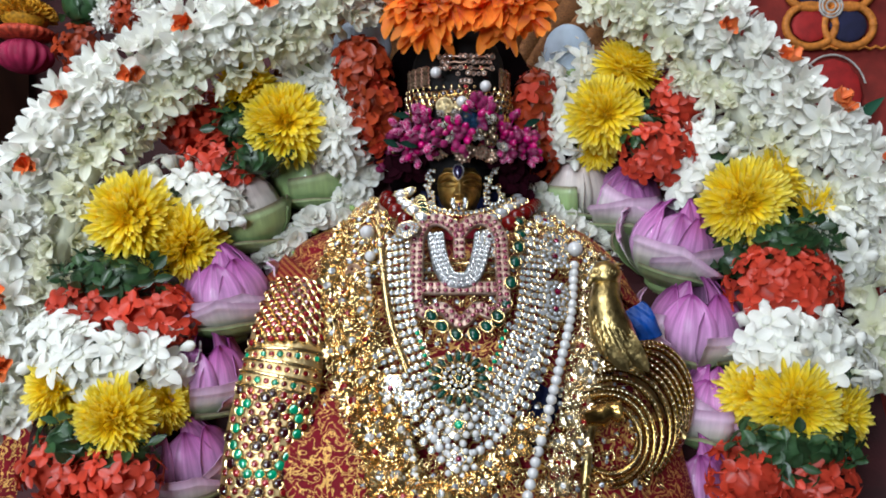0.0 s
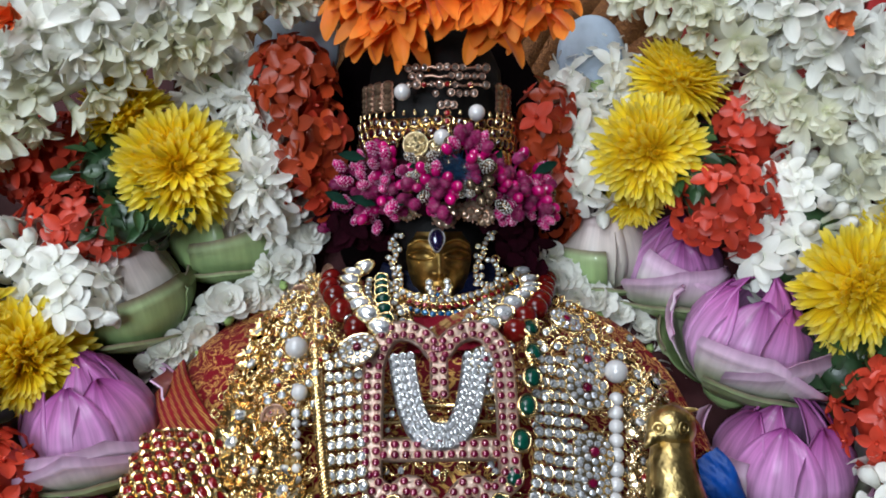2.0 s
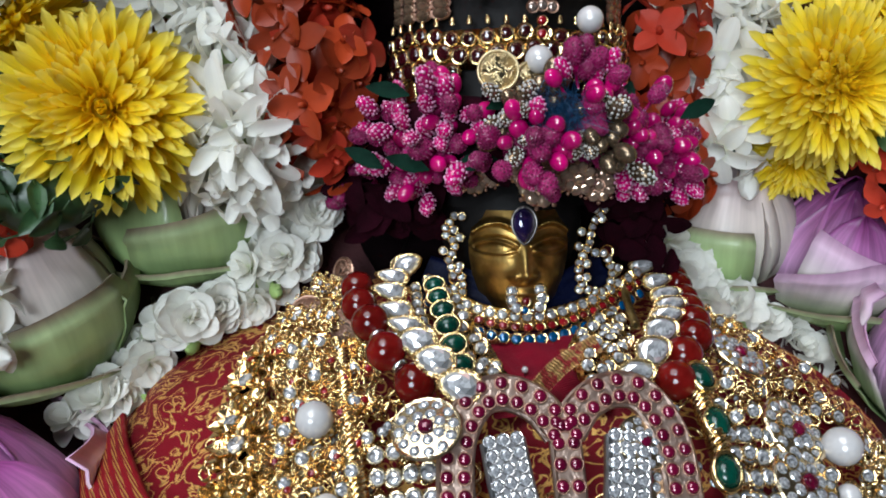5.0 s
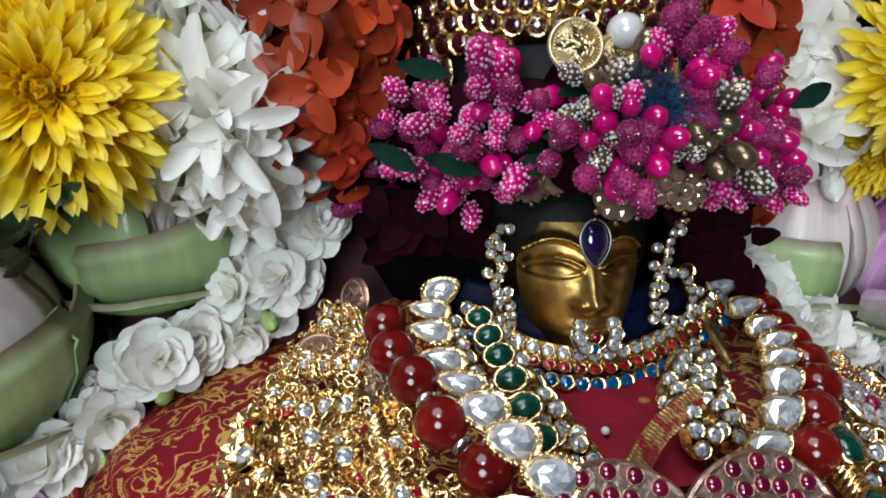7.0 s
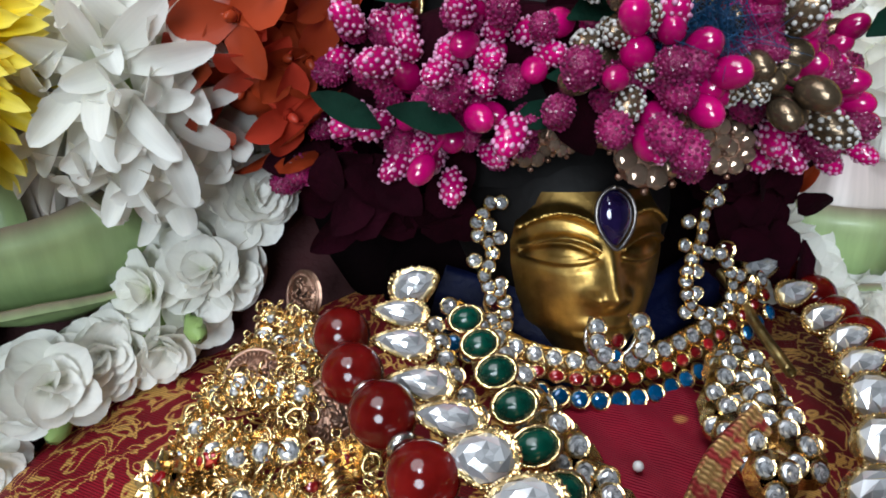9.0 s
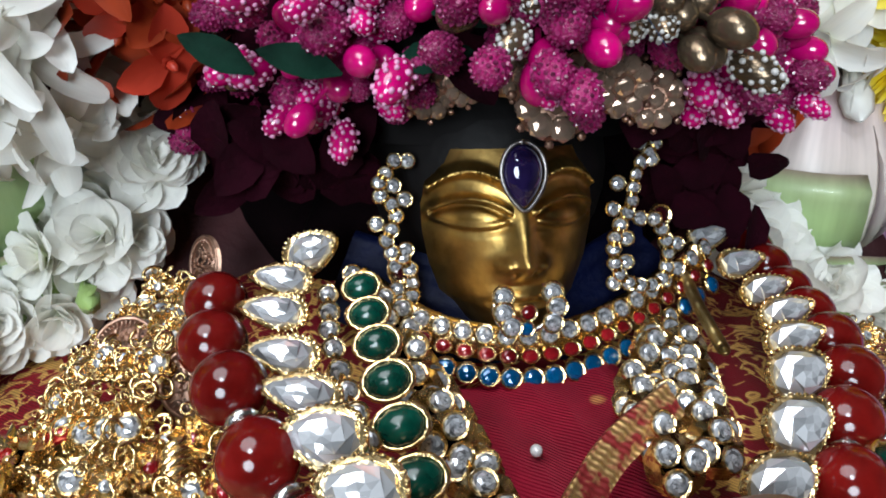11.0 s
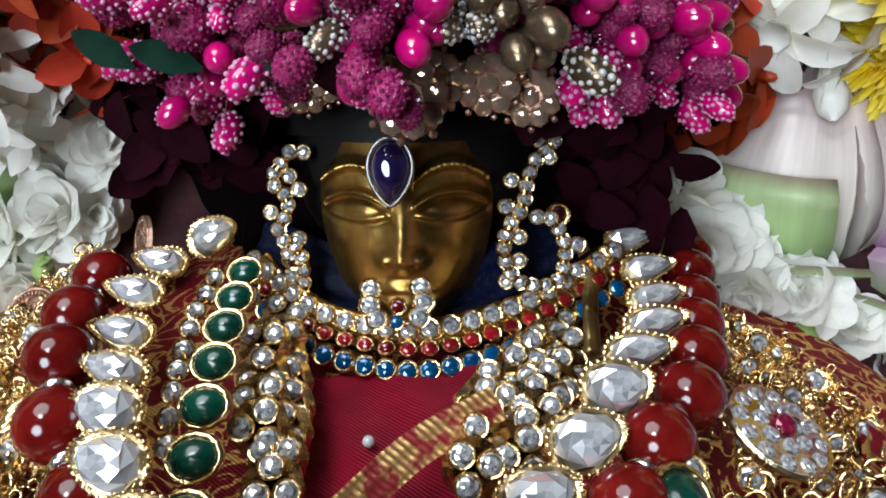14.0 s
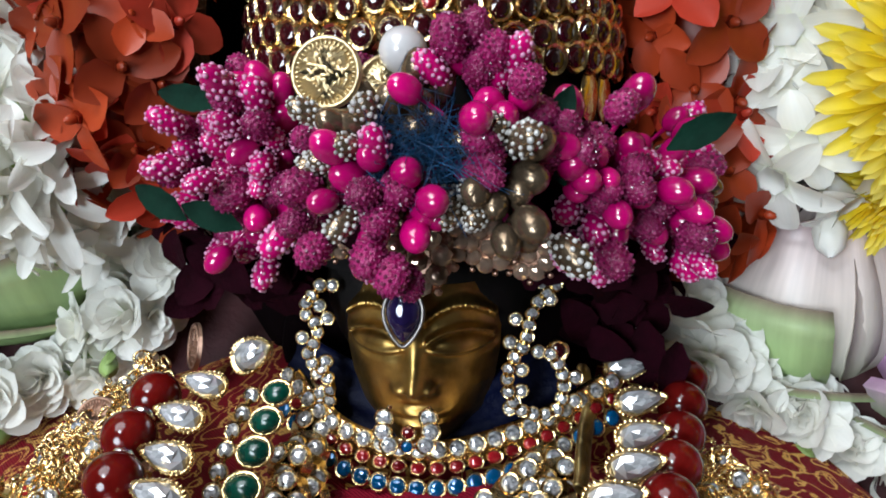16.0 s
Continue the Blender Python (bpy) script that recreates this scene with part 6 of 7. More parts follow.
def stone_band(name, pts, cols, pitch, across, data, label, part="clear_stone", off=-0.004, scale=1.0, bar=True):
    """Rows of set stones laid on the chest along pts, cols abreast."""
    n = max(2, int(length(pts) / pitch) + 1)
    q = smooth_path(pts, n)
    g = thing(name, q[0], label, "necklace", "necklaces on the statue")
    for i, p in enumerate(q):
        t = (q[min(i + 1, n - 1)] - q[max(i - 1, 0)]).normalized()
        nv = chest_normal(p.x, p.z)
        s = t.cross(nv).normalized()
        for c in range(cols):
            o = p + s * (across * (c - (cols - 1) / 2)) + Vector((RND.uniform(-1, 1), 0, RND.uniform(-1, 1))) * 0.0003
            o.y = p.y + (chest(o.x, o.z) - chest(p.x, p.z)) + off
            put(part, data, g, facing(o, nv + Vector((RND.uniform(-0.2, 0.2), 0, RND.uniform(-0.2, 0.2))), RND.uniform(0, 1), scale * RND.uniform(0.92, 1.08)))
        if bar:
            a, e = p - s * across * cols * 0.5, p + s * across * cols * 0.5
            a.y += off + 0.0006
            e.y += off + 0.0006
            put("bar", Build().add(tube([a, e], 0.0007, 5)).data("bar", GOLD), g, None)
    return g


# fine chains filling the gaps, too many to count
b = Build()
RND.seed(77)
for i in range(950):
    z = RND.uniform(1.05, 1.216)
    w = interp(z, HZ, HW)
    x = MID + (RND.uniform(-0.58, 0.7) if z > 1.14 else RND.uniform(-0.8, 0.8)) * w
    if z > 1.195 and abs(x - MID) < 0.022:
        continue
    p = on_chest(x, z, RND.uniform(0.001, 0.006))
    b.add(ring(RND.uniform(0.0018, 0.0032), 0.0006, 10, 4, (1, 0.75, 1)), facing(p, chest_normal(x, z) + Vector((RND.uniform(-1.2, 1.2), 0, RND.uniform(-1.2, 1.2))), RND.uniform(0, 6)))
tangle = thing("gold_chain_layers", (MID, 0.5, 1.06), "many fine gold chains layered over the chest", "necklace", "", "")
tagged(put("fine_chain", b.data("fine_chain", GOLD), tangle), "", "", "", "stuff")
b = Build()
for i in range(420):
    z = RND.uniform(1.06, 1.214)
    w = interp(z, HZ, HW)
    x = MID + RND.uniform(-0.75, 0.8) * w
    if z > 1.195 and abs(x - MID) < 0.022:
        continue
    b.add(gem(RND.uniform(0.0011, 0.0019), 7), facing(on_chest(x, z, 0.0015), chest_normal(x, z) + Vector((RND.uniform(-0.5, 0.5), 0, RND.uniform(-0.5, 0.5)))))
tagged(put("stone_chain", b.data("stone_chain", DIAMOND, False), tangle), "", "", "", "stuff")

# gold filigree garland, twice, and loose gold chains over the shoulder
for pts, kinds, sc in (([(-0.0673, 0.5675, 1.2063), (-0.0671, 0.5290, 1.1712), (-0.0641, 0.5051, 1.1411), (-0.0509, 0.4855, 1.1200), (-0.0402, 0.4697, 1.0967), (-0.0294, 0.4540, 1.0719), (-0.0256, 0.4419, 1.0510)], FIL, 1.55),
                       ([(-0.0662, 0.5922, 1.2167), (-0.0584, 0.5324, 1.1783), (-0.0500, 0.5036, 1.1448), (-0.0397, 0.4838, 1.1203), (-0.0269, 0.4637, 1.0884), (-0.0167, 0.4490, 1.0640)], FIL, 1.3),
                       ([(0.1018, 0.5594, 1.1927), (0.0960, 0.5233, 1.1571), (0.0858, 0.4955, 1.1252), (0.0739, 0.4741, 1.0957), (0.0632, 0.4561, 1.0682)], FIL_ROSE, 1.1),
                       ([(-0.0263, 0.4536, 1.0720), (-0.0074, 0.4490, 1.0672), (0.0205, 0.4500, 1.0700), (0.0367, 0.4584, 1.0833), (0.0487, 0.4675, 1.0972)], FIL, 1.2)):
    n = int(length(pts) / 0.0115)
    q = smooth_path(pts, n)
    g = thing("filigree_necklace", q[0], "heavy gold filigree necklace of leafy knotted pieces", "necklace", "necklaces on the statue")
    for i, p in enumerate(q):
        for k in (-1, 1):
            o = p + Vector((k * 0.0045 + RND.uniform(-0.002, 0.002), RND.uniform(-0.002, 0.001), RND.uniform(-0.003, 0.003)))
            put("filigree_piece", kinds[RND.randrange(len(kinds))], g, facing(o, chest_normal(p.x, p.z) + Vector((RND.uniform(-0.5, 0.5), 0, RND.uniform(-0.5, 0.5))), RND.uniform(0, 6), sc * RND.uniform(0.7, 1.1)))
SH_TOP = [(-0.0358, 0.5830, 1.2277), (-0.0417, 0.5820, 1.2261), (-0.0476, 0.5800, 1.2236), (-0.0534, 0.5780, 1.2203), (-0.0574, 0.5780, 1.2187)]
SH_LOW = [(-0.0427, 0.5334, 1.1893), (-0.0474, 0.5324, 1.1857), (-0.0528, 0.5318, 1.1820), (-0.0602, 0.5323, 1.1783), (-0.0653, 0.5290, 1.1712)]
SHR_TOP = [(0.0559, 0.5750, 1.2202), (0.0644, 0.5800, 1.2196), (0.0736, 0.5800, 1.2172), (0.0824, 0.5800, 1.2144), (0.0904, 0.5800, 1.2116), (0.0984, 0.5800, 1.2076)]
SHR_LOW = [(0.0519, 0.5333, 1.1930), (0.0594, 0.5350, 1.1923), (0.0680, 0.5356, 1.1893), (0.0801, 0.5379, 1.1855), (0.0945, 0.5459, 1.1853), (0.1039, 0.5458, 1.1778)]
for tops, lows in ((SH_TOP, SH_LOW), (SHR_TOP, SHR_LOW)):
    for a, c in zip(tops, lows):
        m = (Vector(a) + Vector(c)) / 2 + Vector((0, -0.006, 0.004))
        q = smooth_path([a, m, c], 22)
        g = thing("gold_chain", q[0], "bright gold link chain over the shoulder", "necklace", "gold chains over the shoulders")
        for i in range(22):
            t = (q[min(i + 1, 21)] - q[max(i - 1, 0)]).normalized()
            put("link", LINK, g, facing(q[i] + Vector((RND.uniform(-0.003, 0.003), RND.uniform(-0.002, 0.002), RND.uniform(-0.002, 0.002))), Vector((RND.uniform(-0.7, 0.7), -1, RND.uniform(-0.4, 0.8))), RND.uniform(0, 3), 0.7, t))
            if i % 4 == 1:
                put("clear_stone", DIA, g, facing(q[i] + Vector((RND.uniform(-0.004, 0.004), -0.002, RND.uniform(-0.004, 0.004))), (RND.uniform(-0.3, 0.3), -1, 0.5), 0, 1.0))
            if i % 4 == 2 and tops is SH_TOP:
                put("filigree_piece", FIL[i % 4], g, facing(q[i], (RND.uniform(-0.6, 0.6), -1, 0.5), RND.uniform(0, 6), 0.6))

ROSE_COIN = COIN.copy()
ROSE_COIN.materials[0] = GOLD_ROSE
for p, n in (((-0.0565, 0.6030, 1.2290), (-0.2, -1, 0.5)), ((-0.0432, 0.5880, 1.2276), (0.3, -1, 0.4)), ((-0.0462, 0.6320, 1.2374), (-0.9, -0.6, 0.2)), ((-0.0583, 0.5352, 1.1845), (-0.2, -1, 0.3))):
    tagged(put("rose_coin", ROSE_COIN, None, facing(p, n, RND.uniform(0, 6), 0.95)), "rose gold embossed coin among the shoulder chains", "coin", "rose gold coins")
for a, c in (((-0.0522, 0.6220, 1.2367), (-0.0675, 0.5850, 1.2137)), ((-0.0497, 0.6200, 1.2357), (-0.0633, 0.5800, 1.2146)), ((-0.0469, 0.6150, 1.2355), (-0.0581, 0.5750, 1.2176)), ((-0.0448, 0.6100, 1.2341), (-0.0533, 0.5700, 1.2205)), ((-0.0578, 0.6150, 1.2296), (-0.0701, 0.6000, 1.2168)), ((0.0712, 0.6050, 1.2213), (0.0881, 0.5850, 1.2066)), ((0.0727, 0.6100, 1.2253), (0.0978, 0.5900, 1.2052))):
    q = smooth_path([a, (Vector(a) + Vector(c)) / 2 + Vector((0, -0.003, 0.003)), c], 18)
    g = thing("gold_chain", q[0], "bright gold link chain over the shoulder", "necklace", "gold chains over the shoulders")
    for i in range(18):
        t = (q[min(i + 1, 17)] - q[max(i - 1, 0)]).normalized()
        put("link", LINK, g, facing(q[i] + Vector((RND.uniform(-0.003, 0.003), RND.uniform(-0.002, 0.002), RND.uniform(-0.002, 0.002))), Vector((RND.uniform(-0.8, 0.8), -1, RND.uniform(-0.4, 0.8))), RND.uniform(0, 3), 0.68, t))
        if i % 4 == 1:
            put("filigree_piece", FIL[i % 4], g, facing(q[i], (RND.uniform(-0.6, 0.6), -1, 0.6), RND.uniform(0, 6), 0.5))
        if i % 5 == 3:
            put("clear_stone", DIA, g, facing(q[i] + Vector((0, -0.002, 0)), (RND.uniform(-0.4, 0.4), -1, 0.6)))

# twisted gold rope
for pts in ([(-0.0444, 0.5750, 1.2222), (-0.0413, 0.5446, 1.2041), (-0.0365, 0.5194, 1.1753), (-0.0307, 0.5006, 1.1503), (-0.0207, 0.4839, 1.1269)], [(0.0517, 0.5680, 1.2200), (0.0502, 0.5434, 1.2079), (0.0510, 0.5358, 1.1967)]):
    n = int(length(pts) / 0.0016)
    q = smooth_path(pts, n)
    b = Build()
    for i in range(n - 1):
        t = (q[i + 1] - q[i]).normalized()
        b.add(ring(0.0024, 0.0009, 12, 5), facing(q[i], (t + Vector((0.55, 0, 0))).normalized(), 0, 1.0, (1, 0, 0.4)))
    g = thing("gold_rope", q[0], "thick twisted gold rope necklace", "necklace", "necklaces on the statue")
    put("rope", b.data("rope", GOLD), g)

# rows of clear stones
stone_band("clear_stone_necklace", [(-0.0293, 0.5443, 1.2060), (-0.0274, 0.5235, 1.1787), (-0.0241, 0.5065, 1.1549), (-0.0149, 0.4901, 1.1327), (-0.0039, 0.4760, 1.1117), (0.0068, 0.4689, 1.0994)], 4, 0.0058, 0.0042, DIA_BIG, "necklace of clear stones in close gold rows", off=-0.003, scale=0.86)
stone_band("clear_stone_necklace", [(0.0581, 0.5470, 1.2060), (0.0587, 0.5258, 1.1786), (0.0530, 0.5055, 1.1515), (0.0408, 0.4884, 1.1296), (0.0265, 0.4752, 1.1102), (0.0132, 0.4684, 1.0986)], 5, 0.0056, 0.0042, DIA_BIG, "necklace of clear stones in close gold rows", off=-0.003, scale=0.86)
stone_band("clear_stone_necklace", [(0.0659, 0.5140, 1.1578), (0.0565, 0.4939, 1.1322), (0.0432, 0.4784, 1.1112), (0.0278, 0.4682, 1.0954)], 3, 0.0062, 0.0046, DIA_BIG, "necklace of clear stones in close gold rows", scale=0.86)
stone_band("clear_stone_necklace", [(-0.0330, 0.4979, 1.1385), (-0.0239, 0.4821, 1.1172), (-0.0127, 0.4711, 1.0996), (0.0019, 0.4624, 1.0855)], 3, 0.0062, 0.0046, DIA_BIG, "necklace of clear stones in close gold rows", scale=0.86)
stone_band("green_stone_string", [(-0.0152, 0.4999, 1.1486), (-0.0091, 0.4886, 1.1329), (-0.0030, 0.4800, 1.1209)], 1, 0.0048, 0.004, GRN, "string of small green stones", "green_stone", scale=0.7, bar=False)
stone_band("green_stone_string", [(0.0377, 0.5011, 1.1502), (0.0326, 0.4919, 1.1376), (0.0253, 0.4831, 1.1254)], 1, 0.0048, 0.004, GRN, "string of small green stones", "green_stone", scale=0.7, bar=False)
stone_band("emerald_collar", [(-0.0066, 0.5048, 1.1586), (0.0021, 0.4978, 1.1506), (0.0123, 0.4951, 1.1467), (0.0226, 0.4973, 1.1496), (0.0334, 0.5048, 1.1579)], 1, 0.0098, 0.004, EMO, "row of oval green stones below the pendant", "emerald", scale=0.95, bar=False)
for p, s in (((-0.0232, 0.5380, 1.2121), 1.0), ((0.0749, 0.5505, 1.2037), 1.15), ((0.0728, 0.5395, 1.1938), 1.15), ((0.0724, 0.5220, 1.1716), 1.1), ((0.0702, 0.5138, 1.1614), 1.0), ((0.0705, 0.5750, 1.2185), 1.0), ((-0.0304, 0.4794, 1.1177), 1.0), ((-0.0209, 0.4739, 1.1104), 0.85), ((0.0299, 0.5370, 1.2073), 0.8), ((0.0295, 0.5340, 1.1992), 0.8)):
    brooch(p, chest_normal(p[0], p[2]), RND.uniform(0, 3), s)

# pearls
strand("pearl_necklace", [(0.0868, 0.5423, 1.1892), (0.0802, 0.5147, 1.1578), (0.0696, 0.4901, 1.1294), (0.0598, 0.4716, 1.1028), (0.0506, 0.4560, 1.0777), (0.0430, 0.4420, 1.0540)], PRL, 0.0064, "long strand of large white pearls", "pearl", cord=SILVER)
strand("pearl_necklace", [(-0.0524, 0.5584, 1.2100), (-0.0479, 0.5263, 1.1786), (-0.0435, 0.5010, 1.1451), (-0.0371, 0.4797, 1.1176), (-0.0246, 0.4687, 1.1017), (-0.0177, 0.4593, 1.0863), (-0.0120, 0.4455, 1.0620)], PRL_S, 0.0048, "strand of small white pearls and silver beads", "pearl", scale=0.95, cord=SILVER)
strand("pearl_necklace", [(0.0961, 0.5140, 1.1472), (0.0955, 0.5054, 1.1359), (0.0911, 0.4967, 1.1267)], PRL, 0.0064, "short strand of white pearls", "pearl", cord=SILVER)
strand("pearl_necklace", [(-0.0077, 0.4664, 1.0974), (0.0003, 0.4590, 1.0864), (0.0145, 0.4580, 1.0850), (0.0290, 0.4624, 1.0919), (0.0376, 0.4694, 1.1016)], PRL, 0.0064, "short strand of white pearls below the medallion", "pearl", cord=SILVER, scale=0.85)
strand("pearl_necklace", [(-0.0268, 0.4621, 1.0856), (-0.0216, 0.4531, 1.0722), (-0.0150, 0.4452, 1.0591)], PRL, 0.0064, "short strand of white pearls", "pearl", cord=SILVER)
for p, s in (((-0.0512, 0.5520, 1.2112), 0.85), ((0.0884, 0.5490, 1.2000), 0.9), ((-0.0475, 0.5340, 1.1954), 0.6), ((-0.0472, 0.5111, 1.1581), 0.6)):
    tagged(put("large_pearl", PRL_L, None, facing(p, (0, -1, 0.2), 0, s)), "large lustrous white pearl in the necklaces", "pearl", "large pearls")

# stone clusters beside the neck cloth
TRI_BASE = Build().add(tube([(0, 0, -0.001), (0, 0, 0.0004), (0, 0, 0.0012)], [0.0045, 0.0047, 0.003], 9)).data("setting", GOLD)
for pts in ([(-0.0105, 0.6070, 1.2279), (-0.0091, 0.5970, 1.2245), (-0.0063, 0.5880, 1.2215), (-0.0047, 0.5800, 1.2192), (-0.0040, 0.5710, 1.2176), (-0.0032, 0.5630, 1.2162)],
            [(-0.0107, 0.5920, 1.2274), (-0.0094, 0.5850, 1.2237), (-0.0070, 0.5720, 1.2214)],
            [(0.0387, 0.6030, 1.2239), (0.0344, 0.5950, 1.2224), (0.0298, 0.5900, 1.2211), (0.0268, 0.5840, 1.2200), (0.0253, 0.5740, 1.2191), (0.0249, 0.5660, 1.2175)],
            [(0.0418, 0.6000, 1.2228), (0.0405, 0.5940, 1.2207), (0.0367, 0.5850, 1.2202), (0.0343, 0.5760, 1.2193), (0.0317, 0.5680, 1.2184)],
            [(0.0360, 0.6000, 1.2222), (0.0333, 0.5890, 1.2206), (0.0315, 0.5810, 1.2199)]):
    g, q = strand("stone_cluster_necklace", pts, TRI_BASE, 0.0062, "gold necklace of clear stones set in threes", "setting", (0, 0, 1), 0.0, normal=(0.0, -1, 0.65), spin=0.4)
    for p in q:
        nv = Vector((RND.uniform(-0.25, 0.25), -1, 0.65 + RND.uniform(-0.25, 0.25))).normalized()
        m = facing(p, nv, RND.uniform(0, 2))
        for i in range(3):
            put("clear_stone", DIA, g, m @ turn("Z", 2.0944 * i) @ move(0.0025, 0, 0.001) @ turn("Y", RND.uniform(-0.1, 0.25)))
tagged(put("pin_head", PRL_S, None, facing((0.0082, 0.5795, 1.2153), (0, -1, 0.5), 0, 0.5)), "tiny silver pin head in the red silk", "pin")

# the large pendant
PN = Vector((0, -0.86, 0.51)).normalized()
PM = facing((0.0105, 0.527, 1.189), PN)
pend = thing("pendant", (0.0105, 0.527, 1.189), "large gold pendant set with rubies round a clear-stone U shape", "pendant")


def strip(path2, w, z0, t, name, material, closed=False):
    """A flat raised strip along a path in the pendant's plane."""
    q = smooth_path([(x, y, 0) for x, y in path2], max(12, len(path2) * 6))
    v, f = [], []
    n = len(q)
    for i in range(n):
        d = (q[min(i + 1, n - 1)] - q[max(i - 1, 0)]).normalized()
        s = Vector((-d.y, d.x, 0))
        for o, h in ((-w / 2, z0), (-w / 2, z0 + t), (-w / 2 + 0.0006, z0 + t + 0.0005), (-w / 2 + 0.0012, z0 + t), (w / 2 - 0.0012, z0 + t), (w / 2 - 0.0006, z0 + t + 0.0005), (w / 2, z0 + t), (w / 2, z0)):
            v.append(tuple(q[i] + s * o + Vector((0, 0, h))))
    for i in range(n - 1):
        for j in range(8):
            f.append((i * 8 + j, (i + 1) * 8 + j, (i + 1) * 8 + (j + 1) % 8, i * 8 + (j + 1) % 8))
    f += [tuple(range(8))[::-1], tuple(range((n - 1) * 8, n * 8))]
    put(name, Build().add((np.array(v), f, np.zeros(len(v)))).data(name, material, False), pend, PM)
    return q


def stud(q, rows, gap, pitch, data, part, h, scale=1.0):
    n = max(2, int(sum((q[i + 1] - q[i]).length for i in range(len(q) - 1)) / pitch) + 1)
    r = smooth_path(q, n)
    for i in range(n):
        d = (r[min(i + 1, n - 1)] - r[max(i - 1, 0)]).normalized()
        s = Vector((-d.y, d.x, 0))
        for k in range(rows):
            put(part, data, pend, PM @ move(*(r[i] + s * gap * (k - (rows - 1) / 2) + Vector((0, 0, h)))) @ Matrix.Diagonal((scale, scale, scale, 1)))


q = strip([(-0.0275, -0.026), (-0.0275, 0.005), (-0.0265, 0.022), (-0.021, 0.0325), (-0.0135, 0.0345), (-0.006, 0.031), (-0.001, 0.0245)], 0.0092, 0.0, 0.0018, "frame", GOLD_FRAME)
stud(q, 2, 0.0042, 0.0043, RUB, "ruby", 0.0018)
q = strip([(0.0275, -0.026), (0.0275, 0.005), (0.0265, 0.022), (0.021, 0.0325), (0.0135, 0.0345), (0.006, 0.031), (0.001, 0.0245)], 0.0092, 0.0001, 0.0018, "frame", GOLD_FRAME)
stud(q, 2, 0.0042, 0.0043, RUB, "ruby", 0.0018)
q = strip([(-0.0225, -0.0165), (0.0225, -0.0165)], 0.009, -0.0004, 0.002, "cross_bar", GOLD_FRAME)
stud(q, 2, 0.0042, 0.0043, RUB, "ruby", 0.0016)
q = strip([(-0.029, -0.028), (-0.02, -0.034), (-0.011, -0.0305), (0.0, -0.0405), (0.011, -0.0305), (0.02, -0.034), (0.029, -0.028)], 0.0085, -0.0006, 0.002, "lower_edge", GOLD_FRAME)
stud(q, 2, 0.0042, 0.0043, RUB, "ruby", 0.0014)
q = strip([(0, 0.0265), (0, 0.018), (0, 0.006)], 0.0078, 0.0002, 0.0018, "middle_drop", GOLD_FRAME)
stud(q, 2, 0.0038, 0.0043, RUB, "ruby", 0.0018)
q = strip([(-0.0155, 0.0225), (-0.0138, 0.010), (-0.0108, -0.002), (-0.0055, -0.0105), (0.0055, -0.0105), (0.0108, -0.002), (0.0138, 0.010), (0.0155, 0.0225)], 0.0112, 0.0004, 0.002, "clear_stone_arch", mat("grey_silver", (0.4, 0.4, 0.42), 0.35, 1, 0.2, 200, 0.3, 500))
stud(q, 3, 0.0034, 0.0034, DIA_SILVER, "clear_stone", 0.0022)
for y in (-0.0115, -0.005, 0.002):
    put("cross_wire", Build().add(tube([(-0.024, y, 0.0), (0.024, y, 0.0)], 0.0009, 6)).data("cross_wire", GOLD), pend, PM)

# green sunburst medallion, pearl cluster and flower drop below it
MC = Vector((0.0092, 0.4776, 1.1239))
MN = chest_normal(MC.x, MC.z)
MM = facing(MC, MN)
med = thing("medallion", MC, "round medallion of green marquise stones round a clear centre", "pendant")
put("plate", Build().add(tube([(0, 0, -0.0015), (0, 0, 0.0), (0, 0, 0.001)], [0.0125, 0.013, 0.008], 24)).data("plate", GOLD), med, MM)
for i in range(16):
    a = 2 * math.pi * i / 16
    put("emerald", MARQ, med, MM @ turn("Z", a) @ move(0, 0.0142, 0.0005))
    put("clear_stone", DIA, med, MM @ turn("Z", a) @ move(0.0, 0.0085, 0.001) @ Matrix.Diagonal((0.8, 0.8, 0.8, 1)))
    put("gold_bead", PRL_S, med, MM @ turn("Z", a + 0.196) @ move(0, 0.0165, 0.0005) @ Matrix.Diagonal((0.45, 0.45, 0.45, 1)))
for i in range(9):
    put("clear_stone", DIA, med, MM @ turn("Z", 2 * math.pi * i / 9) @ move(0, 0.0048, 0.0014) @ Matrix.Diagonal((0.7, 0.7, 0.7, 1)))
put("emerald", EMO, med, MM @ move(0, 0, 0.0012) @ Matrix.Diagonal((0.62, 0.5, 0.6, 1)), "dark green centre stone")
for cpos, sc in (((0.0090, 0.4639, 1.0995), 1.0), ((0.0088, 0.4548, 1.0827), 0.9)):
    g = thing("pearl_rosette", cpos, "rosette of small pearls and clear stones", "pendant", "rosettes below the medallion")
    m0 = facing(cpos, chest_normal(cpos[0], cpos[2]), 0, sc)
    put("plate", Build().add(sphere(0.009, 14, 6, (1, 1, 0.2))).data("plate", GOLD_PALE), g, m0)
    for i in range(14):
        rr = 0.0105 if i % 2 else 0.0065
        put("pearl", PRL_S, g, m0 @ turn("Z", i * 0.4488) @ move(rr, 0, 0.0015))
    for i in range(5):
        put("clear_stone", DIA, g, m0 @ turn("Z", i * 1.2566) @ move(0.0028, 0, 0.002))
    put("ruby", RUB if sc < 1 else GRN, g, m0 @ move(0, 0, 0.0028) @ Matrix.Diagonal((1.2, 1.2, 1.2, 1)))

